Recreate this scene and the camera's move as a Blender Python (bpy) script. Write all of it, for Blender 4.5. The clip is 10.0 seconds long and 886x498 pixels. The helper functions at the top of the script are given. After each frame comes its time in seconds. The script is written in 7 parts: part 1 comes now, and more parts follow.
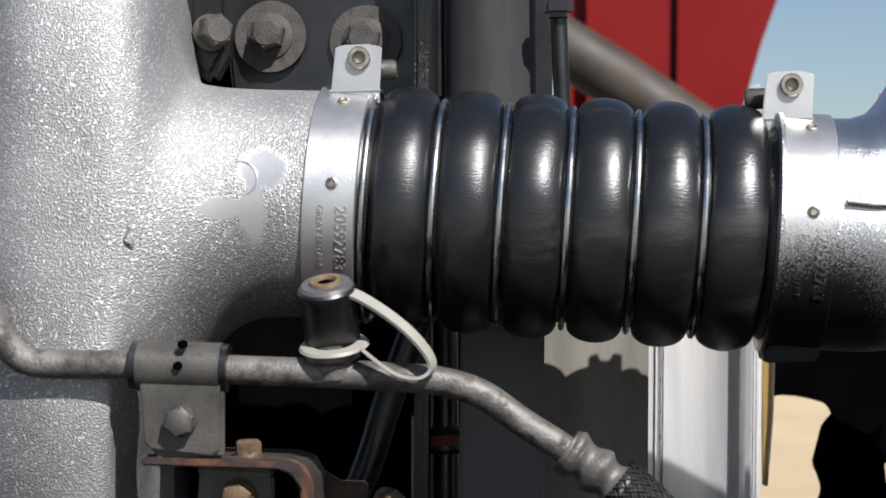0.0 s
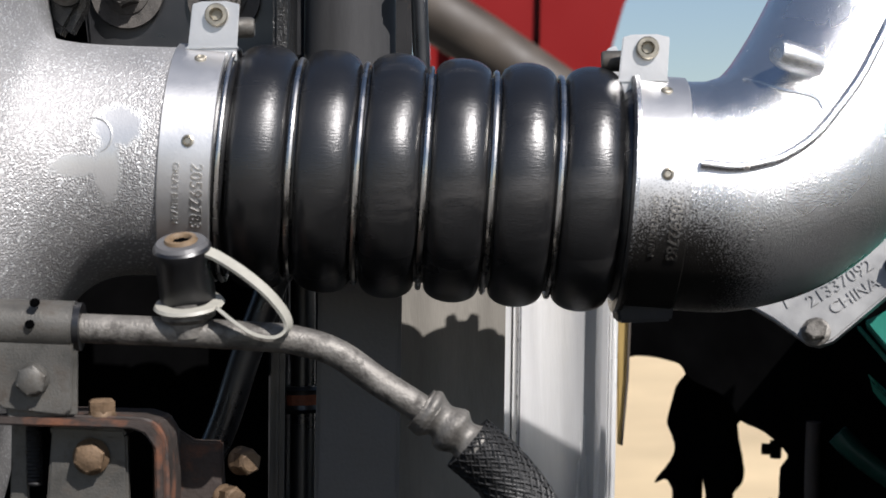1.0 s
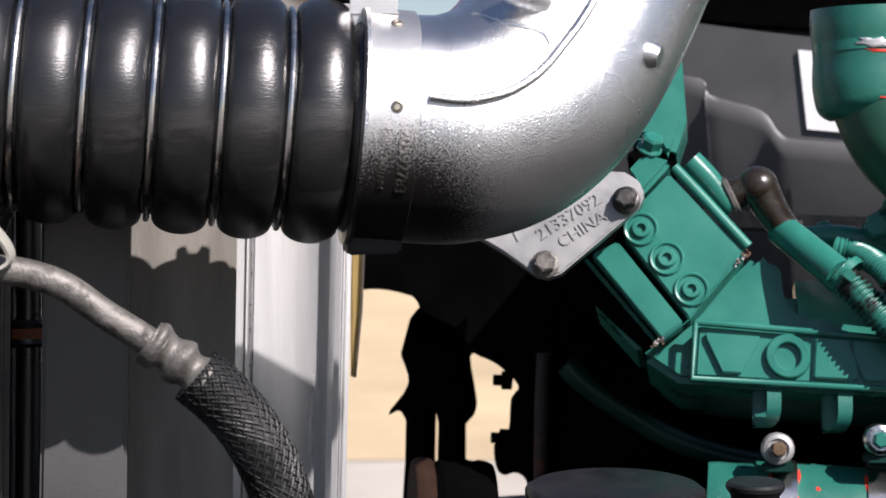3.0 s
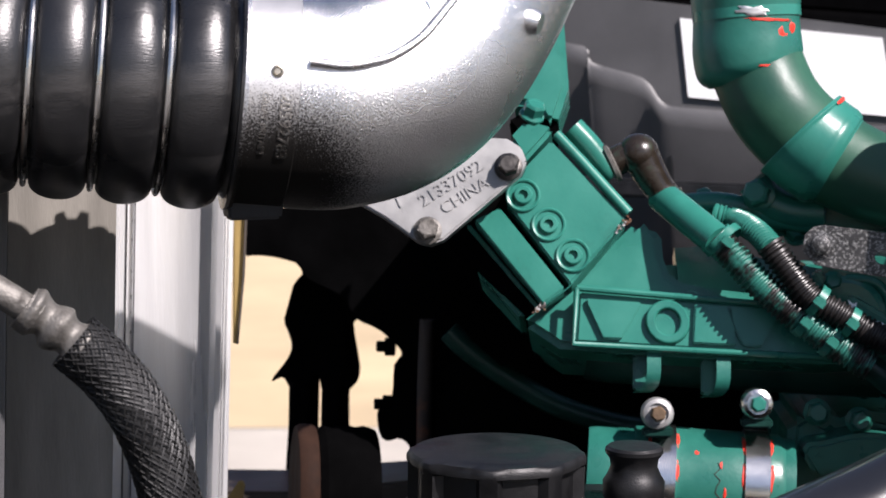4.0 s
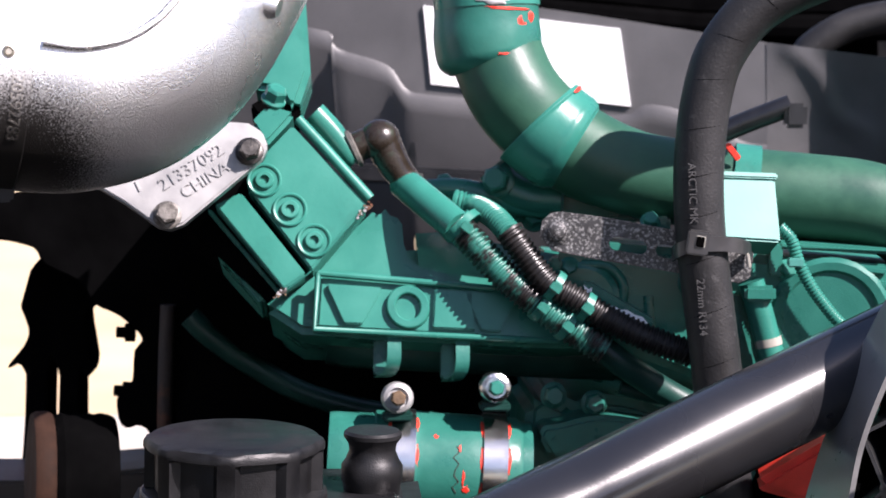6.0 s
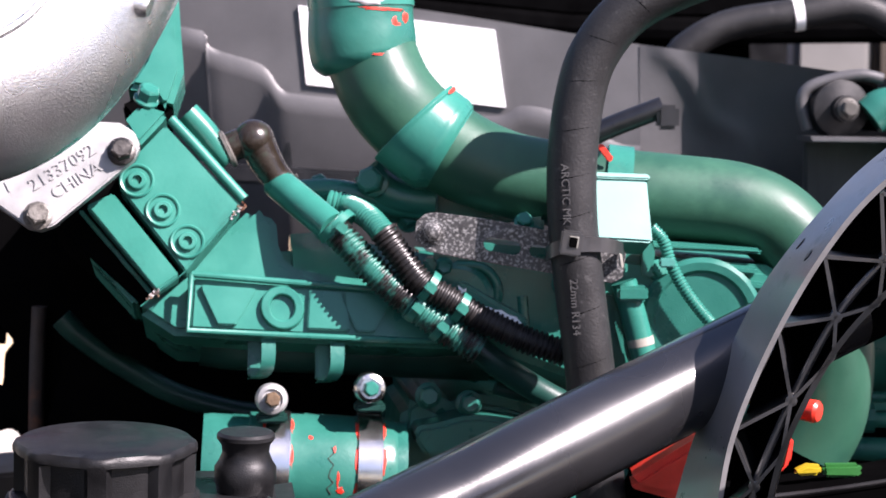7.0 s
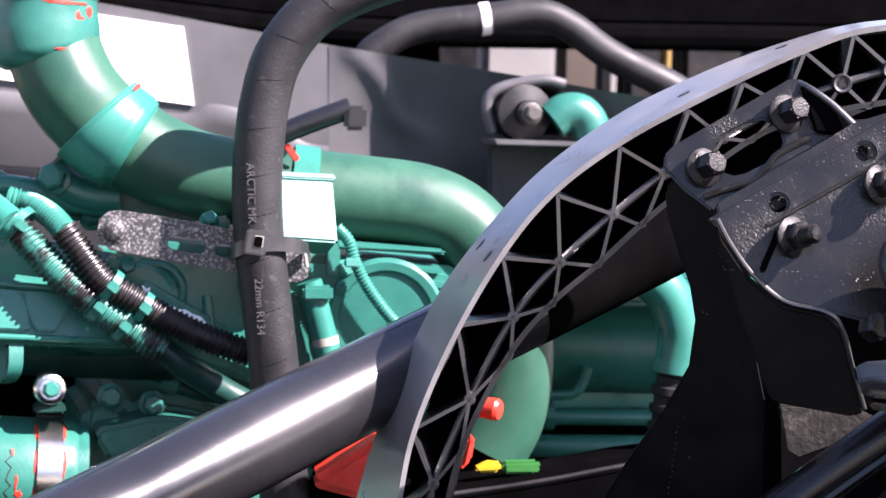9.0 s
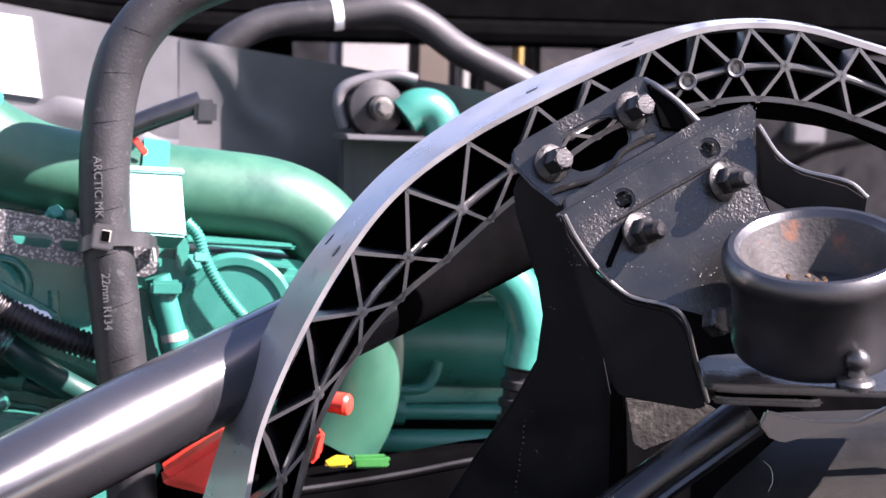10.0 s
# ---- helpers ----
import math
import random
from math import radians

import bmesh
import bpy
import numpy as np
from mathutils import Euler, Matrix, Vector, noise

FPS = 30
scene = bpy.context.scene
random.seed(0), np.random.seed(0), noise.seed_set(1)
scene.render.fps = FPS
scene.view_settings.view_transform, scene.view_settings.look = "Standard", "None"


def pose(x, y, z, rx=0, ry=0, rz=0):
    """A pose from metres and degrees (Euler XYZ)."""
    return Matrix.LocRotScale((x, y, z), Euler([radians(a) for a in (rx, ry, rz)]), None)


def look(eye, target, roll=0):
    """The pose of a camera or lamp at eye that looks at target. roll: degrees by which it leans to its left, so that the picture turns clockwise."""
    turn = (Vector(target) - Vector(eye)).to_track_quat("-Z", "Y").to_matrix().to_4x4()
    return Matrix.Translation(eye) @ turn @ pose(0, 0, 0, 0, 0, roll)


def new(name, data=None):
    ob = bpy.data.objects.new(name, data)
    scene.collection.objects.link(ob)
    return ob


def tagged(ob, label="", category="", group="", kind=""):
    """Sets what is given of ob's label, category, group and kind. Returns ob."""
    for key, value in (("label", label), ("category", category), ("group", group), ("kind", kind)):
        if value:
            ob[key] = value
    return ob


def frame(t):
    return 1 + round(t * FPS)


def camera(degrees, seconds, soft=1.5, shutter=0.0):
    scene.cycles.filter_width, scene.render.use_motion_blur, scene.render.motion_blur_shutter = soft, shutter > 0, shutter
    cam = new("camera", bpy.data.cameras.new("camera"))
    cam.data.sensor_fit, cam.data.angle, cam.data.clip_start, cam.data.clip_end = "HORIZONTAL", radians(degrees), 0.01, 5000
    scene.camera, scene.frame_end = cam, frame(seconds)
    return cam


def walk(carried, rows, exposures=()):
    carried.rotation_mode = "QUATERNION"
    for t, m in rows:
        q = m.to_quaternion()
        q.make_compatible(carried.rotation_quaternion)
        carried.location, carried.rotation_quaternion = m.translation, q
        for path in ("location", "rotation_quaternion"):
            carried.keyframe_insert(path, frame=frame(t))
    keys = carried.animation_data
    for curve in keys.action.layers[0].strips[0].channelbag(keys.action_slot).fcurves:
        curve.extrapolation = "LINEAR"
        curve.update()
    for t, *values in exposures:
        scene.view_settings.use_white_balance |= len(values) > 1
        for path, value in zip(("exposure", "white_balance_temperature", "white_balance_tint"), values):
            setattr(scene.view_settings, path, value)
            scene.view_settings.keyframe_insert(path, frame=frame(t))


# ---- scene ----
cam = camera(26.45, 10.0)
PATH = [
    (0, look((-0.0120, -0.0018, 1.4506), (-0.3110, 0.9523, 1.4655), -1.489)),
    (0.5, look((-0.0106, -0.0014, 1.4502), (-0.2744, 0.9631, 1.4556), -1.313)),
    (1, look((-0.0092, -0.0011, 1.4497), (-0.2390, 0.9721, 1.4425), -1.133)),
    (1.5, look((-0.0076, -0.0007, 1.4493), (-0.1980, 0.9808, 1.4309), -0.970)),
    (2, look((-0.0061, -0.0005, 1.4489), (-0.1578, 0.9876, 1.4210), -0.831)),
    (3.5, look((-0.0027, -0.0001, 1.4479), (-0.0712, 0.9961, 1.3955), -0.680)),
    (4, look((-0.0014, -0.0001, 1.4475), (-0.0370, 0.9973, 1.3856), -0.523)),
    (4.5, look((-0.0000, -0.0001, 1.4472), (-0.0000, 0.9975, 1.3775), -0.365)),
    (5, look((0.0014, -0.0001, 1.4471), (0.0368, 0.9967, 1.3754), -0.183)),
    (5.5, look((0.0027, -0.0002, 1.4472), (0.0700, 0.9950, 1.3764), 0.052)),
    (7, look((0.0064, -0.0006, 1.4472), (0.1673, 0.9839, 1.3779), 0.351)),
    (7.5, look((0.0080, -0.0009, 1.4472), (0.2068, 0.9767, 1.3784), 0.641)),
    (8, look((0.0095, -0.0012, 1.4473), (0.2460, 0.9680, 1.3790), 0.899)),
    (8.5, look((0.0110, -0.0016, 1.4473), (0.2860, 0.9574, 1.3794), 1.138)),
    (9, look((0.0127, -0.0022, 1.4473), (0.3299, 0.9438, 1.3802), 1.363)),
    (9.5, look((0.0143, -0.0027, 1.4474), (0.3725, 0.9286, 1.3812), 1.577)),
    (10, look((0.0156, -0.0033, 1.4473), (0.4047, 0.9154, 1.3797), 1.774)),
]
EXPOSURES = [(0.0, 0.44, 6440, 12), (1.0, 0.52, 6470, 13), (2.2, 0.63, 6550, 17), (3.5, 0.70, 6580, 19), (5.5, 1.24, 6610, 24), (7.5, 1.78, 6630, 29), (9.0, 2.32, 6640, 32), (10.0, 2.78, 6660, 33)]
walk(cam, PATH, EXPOSURES)
cam.data.dof.use_dof = True
cam.data.dof.focus_distance, cam.data.dof.aperture_fstop = 0.97, 20.0

# ---- daylight ----
world = bpy.data.worlds.new("sky")
scene.world = world
world.use_nodes = True
wn = world.node_tree
sky = wn.nodes.new("ShaderNodeTexSky")
sky.sky_type = 'NISHITA'
sky.sun_disc = False
sky.dust_density, sky.air_density, sky.ozone_density = 0.6, 1.0, 1.6
SUN_TO = Vector((0.5345, -0.5162, 0.6694)).normalized()
sky.sun_elevation = math.asin(SUN_TO.z)
sky.sun_rotation = math.atan2(SUN_TO.x, SUN_TO.y)
wn.nodes["Background"].inputs["Strength"].default_value = 0.066
wn.links.new(sky.outputs[0], wn.nodes["Background"].inputs["Color"])
sun_data = bpy.data.lights.new("sun", 'SUN')
sun_data.energy, sun_data.angle, sun_data.color = 5.0, radians(0.5), (1.0, 0.975, 0.94)
sun = new("sun", sun_data)
sun.matrix_world = look(SUN_TO * 20, (0, 0, 0))

# ---- plan: four upright reference planes, x along, y away, z up ----
COOLER = pose(-0.2046, 0.8456, 1.4500, 0, 0, 13.6)
ENGINE = pose(0.0545, 1.2488, 1.4500, 0, 0, -2.5)
ROCKER = pose(0.0545, 1.2488, 1.3600, -16, 0, -2.5)
MANIFOLD = pose(0.2599, 1.2227, 1.4500, 0, 0, -12)
SENSOR = pose(0.4106, 1.2104, 1.4400, -23.3, 0, 1.4)
HINGE = pose(0.3712, 0.8745, 1.4500, 0, 0, -23)
BRACKET = pose(0.3712, 0.8745, 1.4700, -12, 0, -23)
SHEET = pose(0.4186, 0.8326, 1.4200, 14, 0, -36)


# ---- materials ----
def mat(name, color, rough=0.5, metal=0.0, var=0.15, scale=30.0, bump=0.15, fine=400.0, wear=None, coat=0.0, rvar=0.12, stretch=None, spec=0.5, stipple=0.0, grit=None):
    m = bpy.data.materials.new(name)
    m.use_nodes = True
    nt = m.node_tree
    b = nt.nodes["Principled BSDF"]
    tc = nt.nodes.new("ShaderNodeTexCoord")
    src = tc.outputs["Object"]
    if stretch:
        mp = nt.nodes.new("ShaderNodeMapping")
        mp.inputs["Scale"].default_value = stretch
        nt.links.new(src, mp.inputs["Vector"])
        src = mp.outputs[0]

    def tex(s, detail=4.0, roughness=0.55):
        n = nt.nodes.new("ShaderNodeTexNoise")
        n.inputs["Scale"].default_value = s
        n.inputs["Detail"].default_value = detail
        n.inputs["Roughness"].default_value = roughness
        nt.links.new(src, n.inputs["Vector"])
        return n.outputs["Fac"]

    def ramp(fac, lo, hi, a, c):
        r = nt.nodes.new("ShaderNodeMapRange")
        r.inputs["From Min"].default_value, r.inputs["From Max"].default_value = lo, hi
        r.inputs["To Min"].default_value, r.inputs["To Max"].default_value = a, c
        nt.links.new(fac, r.inputs["Value"])
        return r.outputs[0]

    def mix(fac, a, c):
        n = nt.nodes.new("ShaderNodeMix")
        n.data_type = 'RGBA'
        for sock, v in ((n.inputs[0], fac), (n.inputs[6], a), (n.inputs[7], c)):
            if isinstance(v, bpy.types.NodeSocket):
                nt.links.new(v, sock)
            elif sock is n.inputs[0]:
                sock.default_value = v
            else:
                sock.default_value = (*v, 1)
        return n.outputs[2]

    coarse, grain = tex(scale), tex(fine, 3.0)
    dark = tuple(max(0, c * (1 - var)) for c in color)
    lite = tuple(min(1, c * (1 + var)) for c in color)
    col = mix(ramp(coarse, 0.3, 0.7, 0, 1), dark, lite)
    col = mix(ramp(grain, 0.35, 0.65, 0, 0.5 * var), col, tuple(c * 0.5 for c in color))
    rgh = ramp(coarse, 0.3, 0.7, max(0.03, rough - rvar), min(1, rough + rvar))
    if wear:
        wcol, wscale, lo, hi, wrough = wear
        w = ramp(tex(wscale, 6.0, 0.65), lo, hi, 0, 1)
        col = mix(w, col, wcol)
        rn = nt.nodes.new("ShaderNodeMix")
        nt.links.new(w, rn.inputs[0])
        nt.links.new(rgh, rn.inputs[2])
        rn.inputs[3].default_value = wrough
        rgh = rn.outputs[0]
    nt.links.new(col, b.inputs["Base Color"])
    nt.links.new(rgh, b.inputs["Roughness"])
    b.inputs["Metallic"].default_value = metal
    b.inputs["Coat Weight"].default_value = coat
    b.inputs["Specular IOR Level"].default_value = spec
    b.inputs["Coat Roughness"].default_value = 0.15
    if bump:
        bp = nt.nodes.new("ShaderNodeBump")
        bp.inputs["Strength"].default_value = bump
        bp.inputs["Distance"].default_value = 0.0006
        height = grain
        if stipple:
            cells = nt.nodes.new("ShaderNodeTexVoronoi")
            cells.feature = 'SMOOTH_F1'
            cells.inputs["Scale"].default_value = stipple
            cells.inputs["Smoothness"].default_value = 0.6
            nt.links.new(src, cells.inputs["Vector"])
            add = nt.nodes.new("ShaderNodeMath")
            add.operation = 'ADD'
            nt.links.new(cells.outputs["Distance"], add.inputs[0])
            nt.links.new(grain, add.inputs[1])
            height = add.outputs[0]
        nt.links.new(height, bp.inputs["Height"])
        if grit:
            gscale, lo, hi, strong = grit
            nt.links.new(ramp(tex(gscale, 3.0), lo, hi, bump, strong), bp.inputs["Strength"])
        nt.links.new(bp.outputs[0], b.inputs["Normal"])
    return m


def blot(m, where, radii, color, rough, grain, spread, edge, flat=None):
    """A darkened or a smoothed spot on a material: an oval in the cooler's axes, with a grainy rim."""
    nt = m.node_tree
    b = nt.nodes["Principled BSDF"]
    geo, mp = nt.nodes.new("ShaderNodeNewGeometry"), nt.nodes.new("ShaderNodeMapping")
    mp.vector_type = 'TEXTURE'
    mp.inputs["Location"].default_value = COOLER @ Vector(where)
    mp.inputs["Rotation"].default_value = (0, 0, radians(13.6))
    mp.inputs["Scale"].default_value = radii
    nt.links.new(geo.outputs["Position"], mp.inputs["Vector"])
    far, speck, sums, cut = (nt.nodes.new(k) for k in ("ShaderNodeVectorMath", "ShaderNodeTexNoise", "ShaderNodeMath", "ShaderNodeMapRange"))
    far.operation, sums.operation = 'LENGTH', 'MULTIPLY_ADD'
    nt.links.new(mp.outputs[0], far.inputs[0])
    nt.links.new(geo.outputs["Position"], speck.inputs["Vector"])
    speck.inputs["Scale"].default_value, speck.inputs["Detail"].default_value = grain, 2.0
    nt.links.new(speck.outputs["Fac"], sums.inputs[0])
    sums.inputs[1].default_value = spread
    nt.links.new(far.outputs["Value"], sums.inputs[2])
    mid = 1.0 + 0.5 * spread
    cut.inputs["From Min"].default_value, cut.inputs["From Max"].default_value = mid - edge, mid
    cut.inputs["To Min"].default_value, cut.inputs["To Max"].default_value = 1.0, 0.0
    nt.links.new(sums.outputs[0], cut.inputs["Value"])
    for sock, value in ((b.inputs["Base Color"], color), (b.inputs["Roughness"], rough), (None if flat is None else b.inputs["Normal"].links[0].from_node.inputs["Strength"], flat)):
        if sock is None:
            continue
        n = nt.nodes.new("ShaderNodeMix")
        n.data_type = 'RGBA' if sock.type == 'RGBA' else 'FLOAT'
        a, c, out = (6, 7, 2) if sock.type == 'RGBA' else (2, 3, 0)
        nt.links.new(cut.outputs[0], n.inputs[0])
        if sock.links:
            nt.links.new(sock.links[0].from_socket, n.inputs[a])
        else:
            n.inputs[a].default_value = sock.default_value
        n.inputs[c].default_value = (*value, 1) if sock.type == 'RGBA' else value
        nt.links.new(n.outputs[out], sock)


CAST = mat("cast_aluminium", (0.35, 0.344, 0.340), 0.54, 0.66, 0.28, 14, 0.60, 1500, wear=((0.74, 0.74, 0.74), 700, 0.565, 0.615, 0.42), stipple=1250)
CAST_SMOOTH = mat("machined_cast_aluminium", (0.80, 0.80, 0.795), 0.27, 0.97, 0.10, 14, 0.60, 1300, rvar=0.05, wear=((0.34, 0.26, 0.21), 120, 0.675, 0.72, 0.6))
for spot, size in (((-0.1446, -0.05, 0.0500), (0.0125, 0.03, 0.0110)), ((-0.1493, -0.05, 0.0309), (0.0070, 0.03, 0.0170)), ((-0.1630, -0.05, 0.0330), (0.0130, 0.03, 0.0060))):
    blot(CAST, spot, size, (0.55, 0.546, 0.54), 0.30, 260, 0.5, 0.35, 0.05)
STEEL = mat("stainless_band", (0.62, 0.615, 0.61), 0.40, 0.92, 0.06, 30, 0.08, 700, rvar=0.06)
# dark speckled spot low on the elbow and its clamp band
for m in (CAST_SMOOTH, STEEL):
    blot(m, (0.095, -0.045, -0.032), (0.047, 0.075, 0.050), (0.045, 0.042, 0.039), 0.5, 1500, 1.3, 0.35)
CHROME = mat("chromed_band", (0.68, 0.675, 0.67), 0.24, 1.0, 0.08, 30, 0.04, 700, rvar=0.05)
WIRE = mat("ring_wire", (0.60, 0.58, 0.55), 0.28, 1.0, 0.10, 60, 0.1, 500)
ZINC = mat("dull_zinc", (0.098, 0.094, 0.085), 0.55, 0.55, 0.35, 60, 0.3, 1000, wear=((0.07, 0.06, 0.05), 120, 0.5, 0.7, 0.75))
DUSTY_BOLT = mat("dusty_brown_bolt", (0.072, 0.066, 0.060), 0.7, 0.3, 0.4, 160, 0.6, 700)
BRASS_ZINC = mat("yellow_zinc", (0.36, 0.33, 0.27), 0.42, 0.9, 0.2, 120, 0.2, 600)
RUBBER = mat("black_silicone", (0.010, 0.010, 0.0105), 0.27, 0.0, 0.25, 25, 0.26, 1500, stretch=(0.12, 1, 1), wear=((0.055, 0.052, 0.05), 32, 0.56, 0.82, 0.5), spec=0.7)
BLACK = mat("black_plastic", (0.007, 0.007, 0.008), 0.36, 0.0, 0.2, 40, 0.07, 1200, spec=0.7)
# pale wear specks put the sparkle of wet grit into the colour
BLACK_GLOSS = mat("black_gloss_paint", (0.010, 0.0098, 0.0092), 0.27, 0.0, 0.4, 24, 0.20, 800, wear=((0.10, 0.098, 0.093), 520, 0.665, 0.71, 0.30), spec=0.42, grit=(24, 0.50, 0.57, 1.0))
POLE = mat("black_pole_paint", (0.011, 0.011, 0.012), 0.24, 0.0, 0.25, 9, 0.05, 500, spec=0.7, coat=0.4)
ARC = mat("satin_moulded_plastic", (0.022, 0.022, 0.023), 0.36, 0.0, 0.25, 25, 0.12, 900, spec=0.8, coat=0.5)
FIN = mat("dark_sheet_steel", (0.005, 0.005, 0.0055), 0.5, 0.0, 0.3, 30, 0.15, 500, wear=((0.04, 0.035, 0.03), 300, 0.68, 0.74, 0.8), spec=0.18)
SHEET_GREY = mat("dusty_dark_sheet", (0.042, 0.042, 0.043), 0.6, 0.0, 0.25, 20, 0.15, 400, stretch=(3, 3, 0.5), spec=0.15)
# matt black set low enough to carry deep shade as well
BLACK_MATT_SHADE = mat("matt_black_and_shade", (0.0020, 0.0020, 0.0021), 0.9, 0.0, 0.3, 30, 0.1, 500, spec=0.0)
DARK_METAL = mat("dark_grey_steel", (0.018, 0.018, 0.019), 0.55, 0.1, 0.3, 25, 0.15, 400, wear=((0.07, 0.05, 0.035), 35, 0.62, 0.8, 0.8), spec=0.2)
GREY_PLATE = mat("grey_aluminium_plate", (0.19, 0.179, 0.158), 0.6, 0.0, 0.22, 20, 0.25, 300, stretch=(3, 3, 0.5), spec=0.12)
EXTRUSION = mat("bright_extruded_aluminium", (0.84, 0.84, 0.84), 0.25, 0.62, 0.14, 12, 0.22, 260, stretch=(5, 5, 0.2), rvar=0.08)
PIPE_ALU = mat("weathered_aluminium_pipe", (0.17, 0.16, 0.145), 0.55, 0.5, 0.4, 70, 0.6, 700, wear=((0.055, 0.05, 0.045), 110, 0.48, 0.66, 0.8))
RUST = mat("rusty_bracket", (0.035, 0.026, 0.022), 0.7, 0.2, 0.5, 60, 0.6, 400, wear=((0.14, 0.055, 0.028), 45, 0.52, 0.68, 0.9))
RUST_BOLT = mat("rusty_bolt", (0.13, 0.085, 0.05), 0.65, 0.4, 0.4, 120, 0.6, 600)
RUST_BAND = mat("orange_rust", (0.20, 0.055, 0.022), 0.8, 0.0, 0.4, 120, 0.5, 500)
BRAID = mat("dusty_braid", (0.007, 0.007, 0.007), 0.55, 0.0, 0.3, 120, 0.1, 900, wear=((0.016, 0.016, 0.016), 160, 0.55, 0.75, 0.6))
STRAP = mat("aged_nylon", (0.31, 0.30, 0.26), 0.45, 0.0, 0.15, 60, 0.1, 500)
TAN = mat("tan_insert", (0.15, 0.10, 0.055), 0.6, 0.0, 0.3, 200, 0.3, 600)
GREEN = mat("engine_green_paint", (0.018, 0.158, 0.121), 0.32, 0.0, 0.16, 22, 0.14, 350, spec=0.42, wear=((0.010, 0.105, 0.080), 30, 0.58, 0.78, 0.40))
GREEN_CAST = mat("engine_green_casting", (0.014, 0.128, 0.099), 0.34, 0.0, 0.18, 30, 0.3, 1000)
# engine green darkened: shade under the housing is put into this colour
GREEN_SHADED = mat("shaded_green_paint", (0.007, 0.040, 0.032), 0.4, 0.0, 0.4, 25, 0.2, 600, spec=0.3)
GREEN_PIPE = mat("green_pipe_paint", (0.017, 0.078, 0.048), 0.46, 0.0, 0.22, 16, 0.14, 300, wear=((0.012, 0.060, 0.041), 14, 0.50, 0.66, 0.38), spec=0.38)
GREEN_HOSE = mat("green_painted_rubber", (0.014, 0.125, 0.095), 0.36, 0.0, 0.14, 35, 0.2, 400, wear=((0.50, 0.05, 0.025), 60, 0.70, 0.71, 0.5))
RED = mat("red_rubber", (0.62, 0.035, 0.018), 0.42, 0.0, 0.15, 60, 0.15, 400)
CONDUIT = mat("black_corrugated_conduit", (0.014, 0.0125, 0.012), 0.42, 0.0, 0.3, 60, 0.1, 500, spec=0.4)
CONDUIT_SPRAYED = mat("paint_sprayed_conduit", (0.014, 0.0125, 0.012), 0.42, 0.0, 0.2, 60, 0.1, 500, wear=((0.018, 0.145, 0.112), 42, 0.46, 0.55, 0.42), spec=0.4)
BROWN_RUBBER = mat("brown_rubber_boot", (0.020, 0.015, 0.011), 0.26, 0.0, 0.25, 60, 0.15, 500, wear=((0.02, 0.05, 0.03), 60, 0.55, 0.75, 0.35))
HOSE = mat("black_rubber_hose", (0.0155, 0.0155, 0.016), 0.52, 0.0, 0.3, 30, 0.4, 600, wear=((0.06, 0.06, 0.06), 160, 0.60, 0.80, 0.7), spec=0.35)
COVER = mat("grey_plastic_cover", (0.077, 0.076, 0.078), 0.46, 0.0, 0.2, 12, 0.25, 500)
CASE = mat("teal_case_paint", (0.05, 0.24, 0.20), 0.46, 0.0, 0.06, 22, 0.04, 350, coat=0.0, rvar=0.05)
CUP = mat("satin_rubber", (0.0065, 0.0065, 0.007), 0.36, 0.0, 0.2, 30, 0.14, 700, spec=0.6)
LABEL = mat("white_label", (0.85, 0.85, 0.84), 0.35, 0.0, 0.03, 20, 0.0, 500)
PLATE_ALU = mat("cast_bracket_aluminium", (0.33, 0.33, 0.325), 0.5, 0.5, 0.18, 40, 0.20, 1300)
BOLT_BLACK = mat("oiled_black_bolt", (0.009, 0.0089, 0.0087), 0.36, 0.0, 0.35, 200, 0.45, 900, wear=((0.034, 0.033, 0.032), 400, 0.62, 0.76, 0.45), spec=0.2)
WET = mat("dusty_black_panel", (0.021, 0.0207, 0.0187), 0.5, 0.0, 0.4, 20, 0.2, 600, wear=((0.06, 0.057, 0.050), 420, 0.66, 0.72, 0.7), spec=0.15)
DUST = mat("dusty_rubber", (0.024, 0.0225, 0.021), 0.6, 0.0, 0.5, 60, 0.6, 400, wear=((0.105, 0.045, 0.026), 55, 0.58, 0.72, 0.85), spec=0.3)
BOLT_DARK = mat("phosphated_bolt", (0.085, 0.08, 0.075), 0.42, 0.9, 0.3, 150, 0.4, 700)
STRAP_METAL = mat("blackened_perforated_strap", (0.05, 0.05, 0.051), 0.42, 0.3, 0.4, 60, 0.5, 700, wear=((0.34, 0.34, 0.33), 520, 0.50, 0.64, 0.5))
INK = mat("pale_ink", (0.05, 0.05, 0.05), 0.6, 0.0, 0.1, 100, 0.0)
TRUCK_RED = mat("red_truck_paint", (0.17, 0.003, 0.003), 0.5, 0.0, 0.1, 2, 0.0, spec=0.2)
SAND = mat("dry_sandy_ground", (0.52, 0.40, 0.24), 0.95, 0.0, 0.15, 0.6, 0.3, 8)
YARD = mat("grey_dusty_concrete_yard", (0.135, 0.128, 0.118), 0.9, 0.0, 0.2, 0.8, 0.3, 30)
CAP_BLACK = mat("moulded_black_cap", (0.0065, 0.0065, 0.007), 0.45, 0.0, 0.3, 60, 0.3, 1100, spec=0.35)
# far paler than ARC: the flange's sky sheen is put into its colour
FLANGE = mat("skylit_black_flange", (0.15, 0.149, 0.148), 0.36, 0.0, 0.25, 40, 0.14, 900, wear=((0.08, 0.08, 0.08), 60, 0.60, 0.78, 0.5), spec=0.9, coat=0.7)
